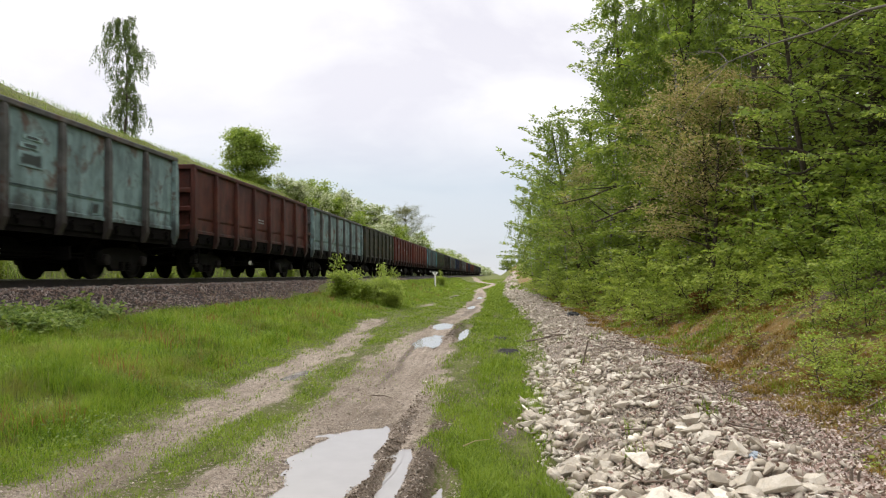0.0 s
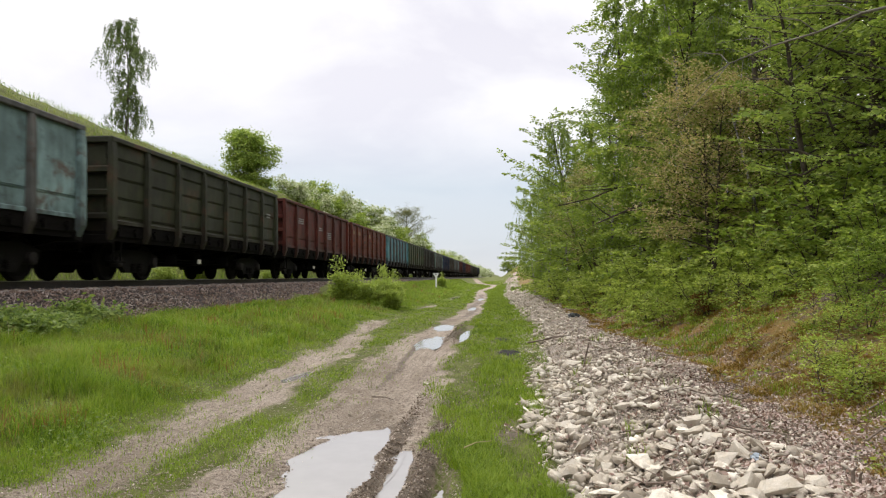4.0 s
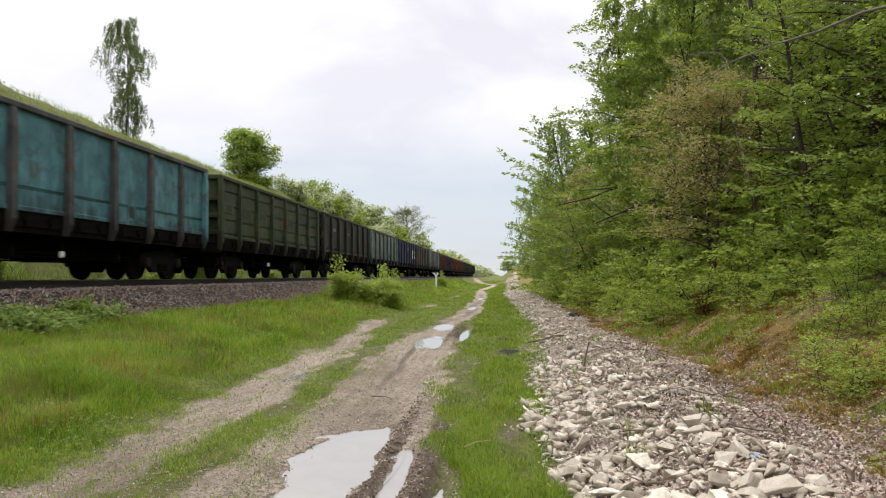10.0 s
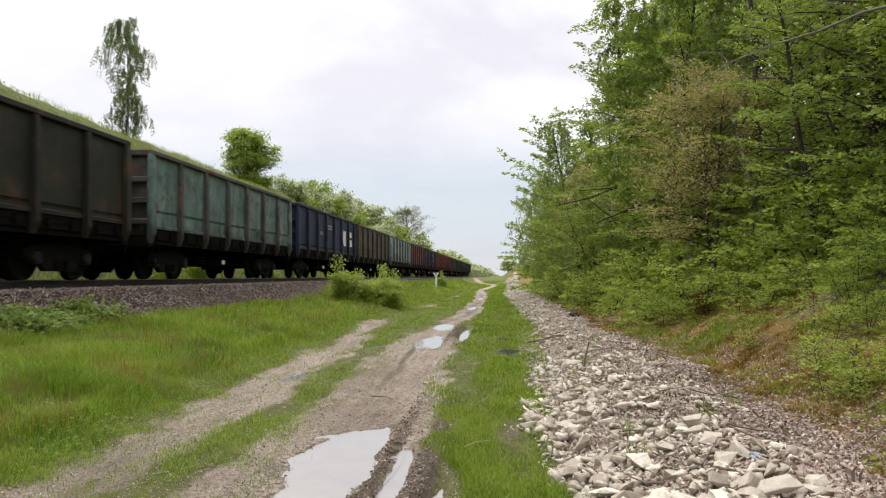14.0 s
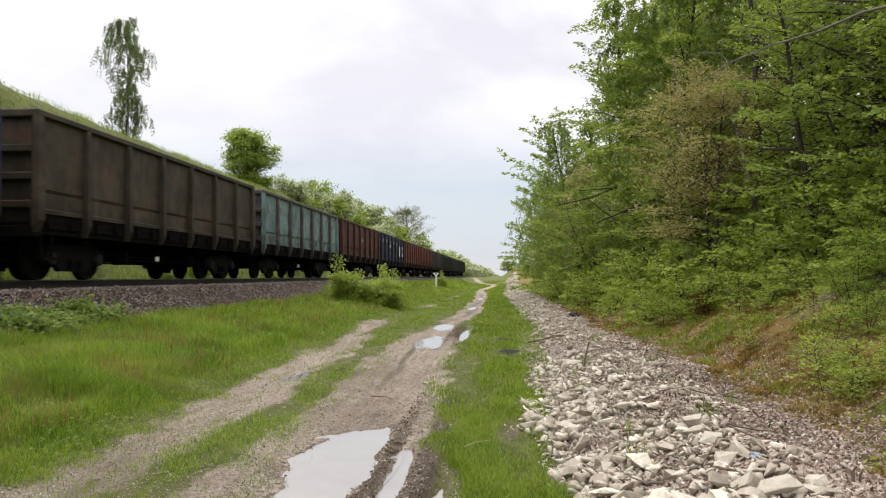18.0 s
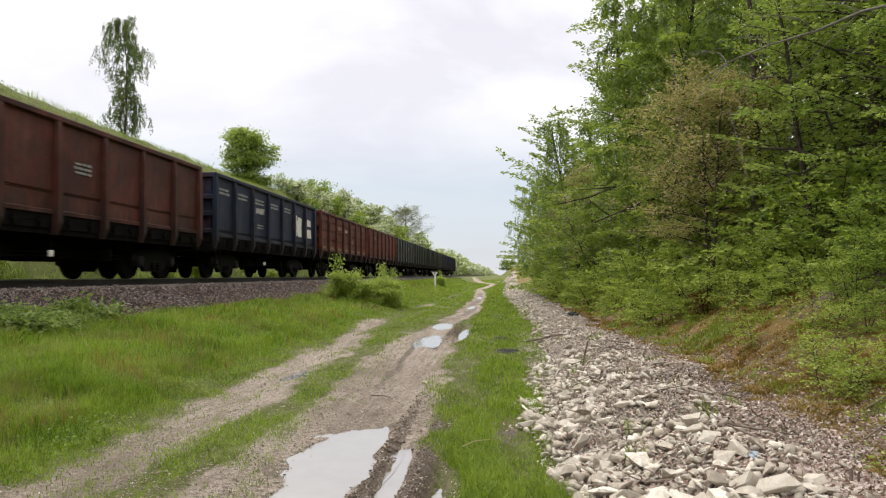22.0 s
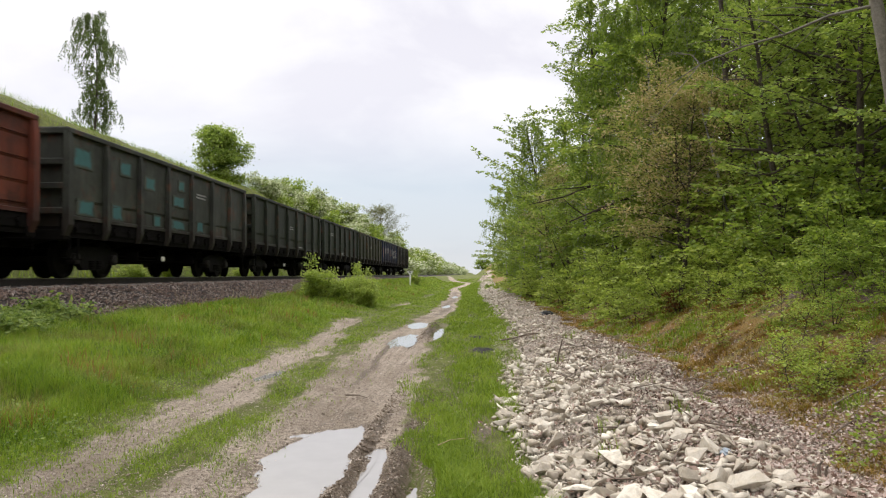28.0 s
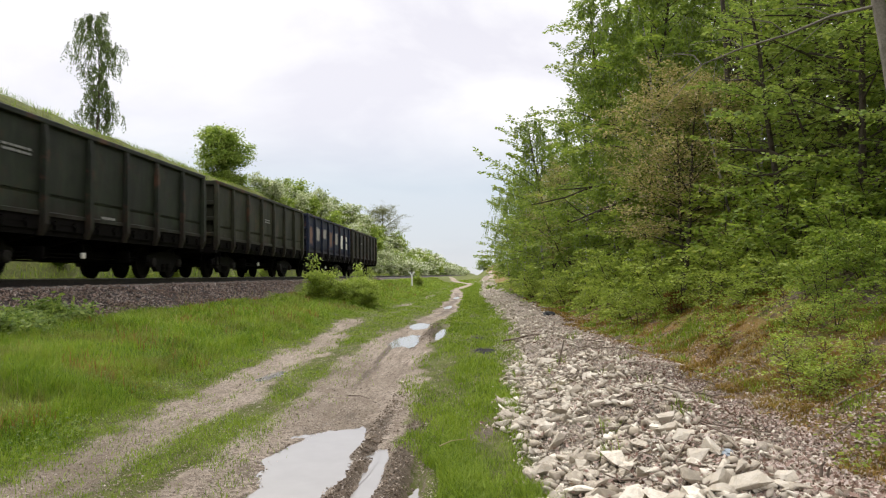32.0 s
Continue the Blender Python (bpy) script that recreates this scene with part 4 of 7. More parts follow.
S = STENCIL
TRAIN = [
    ("pale_turquoise", "plain", "pale turquoise open wagon with rust stains and a dark patch", [("dark_patch", "dark", 3, -0.45, 0.35, 2.25, 2.55), ("dark_patch", "dark", 3, -0.40, 0.2, 2.62, 2.72), ("dark_patch", "dark", 3, -0.3, 0.3, 2.80, 2.88), ("dark_patch", "dark", 4, 0.3, 0.6, 1.35, 1.62)]),
    ("rust_red", "plain", "rust-red open wagon with dull faded paint", lines(S, 3, -0.4, 0.3, 2.2, 2)),
    ("pale_turquoise", "plain", "pale turquoise open wagon with rust-streaked posts", [("dark_patch", "dark", 4, -0.35, 0.05, 1.30, 1.62)]),
    ("olive", "ribbed", "dark olive open wagon with ribbed walls", lines(S, 6, -0.3, 0.2, 2.55, 2)),
    ("deep_red", "plain", "dark red open wagon with white stencil writing", lines(S, 1, -0.5, 0.4, 2.75, 3) + lines(S, 4, -0.4, 0.5, 2.4, 4) + lines(S, 3, -0.4, 0.3, 2.55, 2)),
    ("orange_red", "ribbed", "orange-red open wagon with ribbed walls and faded squares", [("faded_patch", "dark", b, -0.4, 0.4, 2.25, 2.55) for b in (0, 2)] + [("faded_patch", "ochre", b, -0.5, 0.4, 2.75, 3.05) for b in (0, 1, 3)]),
    ("turquoise", "plain", "turquoise-blue open wagon with scratched walls", [("dark_patch", "dark", 4, -0.2, 0.2, 1.45, 1.85)] + lines("dark", 1, -0.4, 0.4, 1.85, 2, 0.16, 0.06)),
    ("green_olive", "ribbed", "olive-green open wagon with ribbed walls", [("dark_patch", "dark", b, -0.45, 0.35, 2.25, 2.58) for b in (0, 1, 2, 4)]),
    ("dark_brown", "bare", "dark grey-brown open wagon with dusty walls", lines(S, 1, -0.3, 0.3, 2.7, 2) + [("faded_patch", "faded", 3, -0.5, 0.4, 2.55, 2.68)]),
    ("grey_teal", "plain", "grey-teal open wagon with one rusty bay", [("rust_patch", "faded", 4, -0.7, -0.45, 1.5, 2.9), ("dark_patch", "dark", 4, 0.1, 0.5, 1.35, 1.7)]),
    ("navy", "bare", "dark blue open wagon with a cream emblem", emblem(5) + lines(S, 3, -0.6, 0.5, 2.75, 2, 0.14, 0.1) + lines(S, 2, -0.3, 0.4, 2.35, 2) + lines(S, 5, -0.6, -0.2, 1.5, 3, 0.1, 0.05)),
    ("brown_olive", "plain", "brown-olive open wagon with rusty walls", ()),
    ("pale_turquoise", "plain", "weathered pale turquoise open wagon with rust blooms", [("dark_patch", "dark", 4, -0.2, 0.2, 1.4, 1.75)]),
    ("rust_red", "plain", "rust-red open wagon with a seam along the walls", lines(S, 3, -0.3, 0.4, 2.55, 3)),
    ("dark_navy", "bare", "dark navy open wagon with white writing and an emblem", emblem(5) + [("white_patch", "pale", 2, -0.7, 0.65, 2.44, 2.72)] + [b for k in range(5) for b in lines(S, k, -0.6, 0.45, 2.95, 2, 0.13, 0.08)] + lines(S, 2, -0.3, 0.4, 2.0, 2)),
    ("orange_red", "ribbed", "red open wagon with white patches and an ochre band", [("white_patch", "faded", 2, -0.5, 0.6, 2.68, 2.92), ("white_patch", "pale", 3, -0.4, 0.4, 2.62, 2.8), ("white_patch", "faded", 4, -0.3, 0.3, 2.0, 2.3)] + [("ochre_band", "ochre", k, -0.7, 0.7, 1.34, 1.52) for k in range(7)]),
    ("orange_red", "ribbed", "rust-red open wagon with ribbed walls", [("faded_patch", "dark", 0, -0.3, 0.4, 2.3, 2.6), ("faded_patch", "faded", 1, -0.3, 0.3, 2.7, 2.95)]),
    ("grey_green", "plain", "grey-green open wagon with teal repair patches", [("teal_patch", "teal", b, y0, y1, z, z + h) for b, y0, y1, z, h in ((0, -0.6, 0.3, 2.62, 0.5), (1, -0.2, 0.5, 2.7, 0.42), (2, -0.6, 0.1, 2.5, 0.4), (3, -0.5, 0.45, 2.2, 0.36), (3, -0.1, 0.4, 2.72, 0.35), (0, -0.4, 0.4, 1.45, 0.4), (1, -0.6, 0.0, 1.32, 0.45), (2, 0.0, 0.5, 1.45, 0.35), (3, -0.6, 0.5, 1.35, 0.3), (4, -0.4, 0.2, 1.4, 0.4))] + lines(S, 4, -0.5, 0.4, 2.75, 2)),
    ("dark_green", "plain", "dark grey-green open wagon with faint stencil writing", lines(S, 3, -0.4, 0.4, 2.45, 2) + lines(S, 4, -0.3, 0.5, 1.35, 3)),
    ("dark_green", "plain", "dark green open wagon with white stencil lines", lines(S, 1, -0.5, 0.5, 2.7, 2) + lines(S, 3, -0.3, 0.4, 1.5, 2)),
    ("olive", "plain", "dark olive open wagon with dusty walls", lines(S, 3, -0.3, 0.4, 2.5, 2)),
    ("dark_navy", "bare", "blue-black open wagon with pale patches", [("white_patch", "faded" if k in (0, 3) else "pale", k, -0.65, 0.6, 1.7 + 0.25 * (k % 3), 2.95) for k in range(5)] + emblem(5)),
    ("dark_brown", "plain", "dark grey-brown open wagon at the tail of the train", lines(S, 2, -0.3, 0.3, 2.6, 2)),
]
WAGONS = [make_wagon(*spec) for spec in TRAIN]
tail = part("tail_lamp_board", boxes((-0.06, 0.06, 0.0, 0.03, 1.0, 1.25), bevel=0.008), simple("tail_red", (0.4, 0.03, 0.02), (0.5, 0.05, 0.03), 4.0), WAGONS[-1], "red tail disc on the end wall")
tail.location = (1.2, HALF + 0.05, 0)


# ---- plants ----


def tube(verts, faces, path, radii, sides=6):
    """Adds a tapered limb along a path to the lists."""
    path = np.asarray(path, float)
    d = np.gradient(path, axis=0)
    d /= np.linalg.norm(d, axis=1)[:, None] + 1e-9
    ref = np.where(np.abs(d[:, 2:3]) > 0.9, np.array([[1.0, 0, 0]]), np.array([[0, 0, 1.0]]))
    u = np.cross(d, ref)
    u /= np.linalg.norm(u, axis=1)[:, None] + 1e-9
    v = np.cross(d, u)
    ang = np.arange(sides) * 2 * math.pi / sides
    base = sum(len(b) for b in verts)
    ring = path[:, None, :] + np.asarray(radii)[:, None, None] * (np.cos(ang)[None, :, None] * u[:, None, :] + np.sin(ang)[None, :, None] * v[:, None, :])
    verts.append(ring.reshape(-1, 3))
    i = np.arange(len(path) - 1)[:, None] * sides
    j = np.arange(sides)[None, :]
    k = (j + 1) % sides
    faces.append((np.stack([i + j, i + k, i + sides + k, i + sides + j], -1) + base).reshape(-1, 4))


def bent(rng, start, way, length, n, wander, lift):
    """A wandering path: lift bends it up (positive) or down."""
    p, d = np.array(start, float), np.array(way, float)
    d /= np.linalg.norm(d)
    out = [p.copy()]
    for _ in range(n):
        d = d + rng.normal(0, wander, 3) + np.array([0, 0, lift / n])
        d /= np.linalg.norm(d)
        p = p + d * length / n
        out.append(p.copy())
    return np.array(out)


def leaves_at(rng, points, size, spread, per, hang=0.0, flat=0.6, long=1.5):
    """Leaf quads (rhombic, folded) scattered round points."""
    n = len(points) * per
    c = np.repeat(points, per, 0) + rng.normal(0, 1, (n, 3)) * np.array([spread, spread, spread * flat])
    d = rng.normal(0, 1, (n, 3))
    d[:, 2] = d[:, 2] * (0.5 if hang < 0.5 else 0.4) - hang
    d /= np.linalg.norm(d, axis=1)[:, None]
    up = rng.normal(0, 0.55, (n, 3)) + np.array([0, 0, 1.0])
    s = np.cross(d, up)
    s /= np.linalg.norm(s, axis=1)[:, None] + 1e-9
    nrm = np.cross(s, d)
    z = size * rng.uniform(0.6, 1.25, (n, 1))
    a1, b1 = c, c + d * z * long
    m = c + d * z * long * 0.45 - nrm * z * 0.12
    v = np.stack([a1, m + s * z * 0.42, b1, m - s * z * 0.42], 1).reshape(-1, 3)
    f = np.arange(n * 4).reshape(-1, 4)
    return v, f


def plant_meshes(name, seed, height, trunk, limbs, reach, low, lift, twigs, leaf, per, spread, bark, foliage, hang=0.0, lean=0.0, wander=0.10, crown="round", stems=1, twig=0.15):
    """Wood and leaf meshes of one plant: a tapered trunk, limbs, twigs, and leaves round the twigs."""
    rng = np.random.default_rng(seed)
    wv, wf, spots = [], [], []
    for s in range(stems):
        way = (rng.normal(0, 0.05) + lean + (rng.normal(0, 0.35) if stems > 1 else 0), rng.normal(0, 0.05) + (rng.normal(0, 0.35) if stems > 1 else 0), 1)
        h = height * (1 if s == 0 else rng.uniform(0.6, 0.95))
        path = bent(rng, (rng.normal(0, 0.12) * (stems > 1), rng.normal(0, 0.12) * (stems > 1), -0.25), way, h, 10, 0.045, 0.3)
        rad = trunk * (1 - np.linspace(0, 0.93, 11)) ** 0.8
        rad[0] *= 1.35
        tube(wv, wf, path, rad, 8 if stems == 1 else 5)
        for k in range(limbs):
            f = low + (0.97 - low) * ((k + rng.uniform(0, 1)) / limbs)
            at = np.array([np.interp(f * 10, range(11), path[:, i]) for i in range(3)])
            a1 = k * 2.4 + rng.uniform(-0.5, 0.5)
            g = (f - low) / (1 - low)
            prof = {"round": math.sin(math.pi * min(0.97, 0.18 + 0.82 * g)) ** 0.7, "cone": 1.05 - 0.85 * g, "curtain": 0.35 + 0.75 * math.sin(math.pi * min(1, 0.08 + 0.88 * g ** 1.5)) ** 2 + 0.12 * math.sin(g * 17), "column": 0.55 + 0.55 * math.sin(math.pi * min(1, g * 0.9 + 0.1)) - 0.2 * g}[crown]
            ln = reach * max(0.15, prof) * (rng.uniform(0.7, 1.2) if crown not in ("column", "curtain") else rng.uniform(0.4, 1.35))
            limb = bent(rng, at, (math.cos(a1), math.sin(a1), 0.25 + 0.7 * g), ln, 6, wander, lift)
            r0 = max(min(0.012, trunk * 0.6), trunk * 0.38 * (1 - 0.7 * f))
            tube(wv, wf, limb[::2], r0 * (1 - np.linspace(0, 0.85, 4)), 4 if stems == 1 else 3)
            for j in range(twigs):
                q = rng.uniform(0.25, 1.0)
                b = np.array([np.interp(q * 6, range(7), limb[:, i]) for i in range(3)])
                a2 = rng.uniform(0, 2 * math.pi)
                tw = bent(rng, b, (math.cos(a2) + math.cos(a1) * 0.8, math.sin(a2) + math.sin(a1) * 0.8, 0.15 - 1.2 * hang), ln * rng.uniform(0.2, 0.42) + twig * rng.uniform(0.6, 1.4), 4, 0.16, lift - 2.5 * hang)
                if j % 4 == 0:
                    tube(wv, wf, tw[::2], min(0.010, trunk * 0.4) * (1 - np.linspace(0, 0.7, 3)) + r0 * 0.08, 3)
                spots.append(tw[1:])
    spots = np.concatenate(spots)
    lv, lf = leaves_at(rng, spots, leaf, spread, per, hang, 0.5)
    return wood_meshes(name, wv, wf, bark, stems) + [numpy_mesh(name + "_leaves", lv, lf, foliage)]


def wood_meshes(name, wv, wf, bark, stems):
    """The trunk as one mesh and the branches that spring from it as another; a shrub keeps its stems together."""
    if stems > 1:
        return [numpy_mesh(name + "_wood", np.concatenate(wv), np.concatenate(wf), bark, True)]
    return [numpy_mesh(name + "_trunk", wv[0], wf[0], bark, True), numpy_mesh(name + "_branches", np.concatenate(wv[1:]), np.concatenate(wf[1:]) - len(wv[0]), bark, True)]


def leaf_quads(rng, c, d, up, size, long=1.5):
    """Folded leaves at points c, pointing along d, facing roughly along up."""
    d = d / (np.linalg.norm(d, axis=1)[:, None] + 1e-9)
    side = np.cross(d, up)
    side /= np.linalg.norm(side, axis=1)[:, None] + 1e-9
    face = np.cross(side, d)
    z = size * rng.uniform(0.65, 1.25, (len(c), 1))
    m = c + d * z * long * 0.45 - face * z * 0.10
    v = np.stack([c, m + side * z * 0.45, c + d * z * long, m - side * z * 0.45], 1).reshape(-1, 3)
    return v, np.arange(len(c) * 4).reshape(-1, 4)


def tiered_meshes(name, seed, height, trunk, limbs, reach, low, droop, leaf, bark, foliage, lean=0.0, step=0.15, stems=1, shape=0.6, per=7, toss=0.75):
    """A tree of spreading limbs whose side twigs lie flat, so that the leaves form tiers with gaps between."""
    rng = np.random.default_rng(seed)
    wv, wf, cs, ds = [], [], [], []
    for s in range(stems):
        tilt = 0.30 if stems > 1 else 0.05
        h = height * (1 if s == 0 else rng.uniform(0.65, 0.95))
        path = bent(rng, (rng.normal(0, 0.1) * (stems > 1), rng.normal(0, 0.1) * (stems > 1), -0.25), (rng.normal(0, tilt) + lean, rng.normal(0, tilt), 1), h, 10, 0.045, 0.3)
        tube(wv, wf, path, trunk * (1 - np.linspace(0, 0.93, 11)) ** 0.8, 7 if stems == 1 else 5)
        for k in range(limbs):
            g = (k + rng.uniform(0, 1)) / limbs
            f = low + (0.98 - low) * g
            at = np.array([np.interp(f * 10, range(11), path[:, i]) for i in range(3)])
            turn = k * 2.4 + rng.uniform(-0.6, 0.6)
            ln = reach * max(0.16, (1 - g) ** shape * (0.55 + 0.45 * min(1, g * 4))) * rng.uniform(0.6, 1.25)
            limb = bent(rng, at, (math.cos(turn), math.sin(turn), 0.25 + 0.75 * g), ln, 6, 0.09, -droop * (1 - 0.6 * g))
            r0 = max(0.006, trunk * 0.34 * (1 - 0.75 * f))
            tube(wv, wf, limb[::2], r0 * (1 - np.linspace(0, 0.85, 4)), 4)
            n = max(4, int(ln / step))
            q = np.linspace(0.15, 1.0, n) + rng.normal(0, 0.02, n)
            base = np.stack([np.interp(q * 6, range(7), limb[:, i]) for i in range(3)], -1)
            fwd = np.stack([np.interp(q * 6, range(7), np.gradient(limb[:, i])) for i in range(3)], -1)
            fwd /= np.linalg.norm(fwd, axis=1)[:, None]
            across = np.cross(fwd, (0, 0, 1.0)) * np.where(np.arange(n) % 2, 1.0, -1.0)[:, None]
            way = fwd * rng.uniform(0.3, 0.9, (n, 1)) + across + rng.normal(0, 0.16, (n, 3))
            way /= np.linalg.norm(way, axis=1)[:, None]
            tw = (0.14 + 0.34 * ln * (1.05 - q)) * rng.uniform(0.6, 1.3, n)
            u = np.linspace(0.1, 1.0, per)[None, :] + rng.normal(0, 0.04, (n, per))
            p = base[:, None, :] + way[:, None, :] * (tw[:, None] * u)[:, :, None]
            p[:, :, 2] -= 0.22 * droop * tw[:, None] * u ** 2
            flip = np.where(np.arange(per) % 2, 1.0, -1.0)[None, :, None]
            out = np.cross(way, (0, 0, 1.0))[:, None, :] * flip * 0.9 + way[:, None, :] * 0.8 + rng.normal(0, 0.25, (n, per, 3))
            cs.append((p + rng.normal(0, leaf * 0.35, p.shape)).reshape(-1, 3))
            ds.append(out.reshape(-1, 3))
    c, d = np.concatenate(cs), np.concatenate(ds)
    d[:, 2] -= 0.15
    lv, lf = leaf_quads(rng, c, d, np.array([0, 0, 1.0]) + rng.normal(0, toss, (len(c), 3)), leaf)
    return wood_meshes(name, wv, wf, bark, stems) + [numpy_mesh(name + "_leaves", lv, lf, foliage)]


def weeping_meshes(name, seed, height, trunk, limbs, reach, low, leaf, bark, foliage, strands=9, drop=1.3, per=16, lean=0.0, prof=None, arch=-1.3):
    """A birch: limbs that rise and arch over, with long leafy strands hanging from them."""
    rng = np.random.default_rng(seed)
    wv, wf, cs, ds = [], [], [], []
    path = bent(rng, (0, 0, -0.25), (lean, 0.02, 1), height, 10, 0.05, 0.3)
    tube(wv, wf, path, trunk * (1 - np.linspace(0, 0.93, 11)) ** 0.8, 8)
    prof = prof or (lambda g: (0.45 + 0.55 * math.sin(math.pi * min(1.0, 0.15 + 0.85 * g))))
    for k in range(limbs):
        g = (k + rng.uniform(0, 1)) / limbs
        f = low + (0.98 - low) * g
        at = np.array([np.interp(f * 10, range(11), path[:, i]) for i in range(3)])
        turn = k * 2.4 + rng.uniform(-0.7, 0.7)
        ln = reach * max(0.2, prof(g)) * rng.uniform(0.55, 1.2)
        limb = bent(rng, at, (math.cos(turn), math.sin(turn), 1.0), ln, 6, 0.14, arch)
        tube(wv, wf, limb[::2], max(0.006, trunk * 0.28 * (1 - 0.7 * f)) * (1 - np.linspace(0, 0.85, 4)), 4)
        q = rng.uniform(0.2, 1.0, strands) ** 0.8
        base = np.stack([np.interp(q * 6, range(7), limb[:, i]) for i in range(3)], -1)
        length = drop * rng.uniform(0.3, 1.15, strands) * (0.6 + 0.5 * q)
        drift = rng.normal(0, 0.16, (strands, 3)) + np.array([math.cos(turn), math.sin(turn), 0]) * 0.12
        drift[:, 2] = -1
        u = np.linspace(0.02, 1, per)[None, :]
        p = base[:, None, :] + drift[:, None, :] * (length[:, None] * u)[:, :, None] + rng.normal(0, leaf * 0.45, (strands, per, 3))
        for j in range(0, strands, 2):
            tube(wv, wf, np.stack([base[j], base[j] + drift[j] * length[j] * 0.5, base[j] + drift[j] * length[j]]), [0.006, 0.004, 0.002], 3)
        cs.append(p.reshape(-1, 3))
        out = rng.normal(0, 0.6, (strands, per, 3))
        out[:, :, 2] -= 0.8
        ds.append(out.reshape(-1, 3))
    c, d = np.concatenate(cs), np.concatenate(ds)
    lv, lf = leaf_quads(rng, c, d, rng.normal(0, 0.8, (len(c), 3)) + np.array([0, 0, 0.5]), leaf, 1.4)
    return wood_meshes(name, wv, wf, bark, 1) + [numpy_mesh(name + "_leaves", lv, lf, foliage)]


def make_plant(name, meshes, x, y, label, category, group, scale=1.0, turn=None, rng=None, sink=0.0, wood_name="trunk", leaf_name="crown", kind=""):
    turn = rng.uniform(0, 360) if turn is None else turn
    top = empty(name, pose(x, y, float(land(x, y)) - sink, 0, 0, turn))
    top.scale = (scale, scale, scale)
    tagged(top, label, category, group, kind)
    link_mesh(wood_name, meshes[0], top)
    if len(meshes) > 2:
        tagged(link_mesh("branchwork", meshes[1], top), kind="stuff")
    link_mesh(leaf_name, meshes[-1], top)
    return top


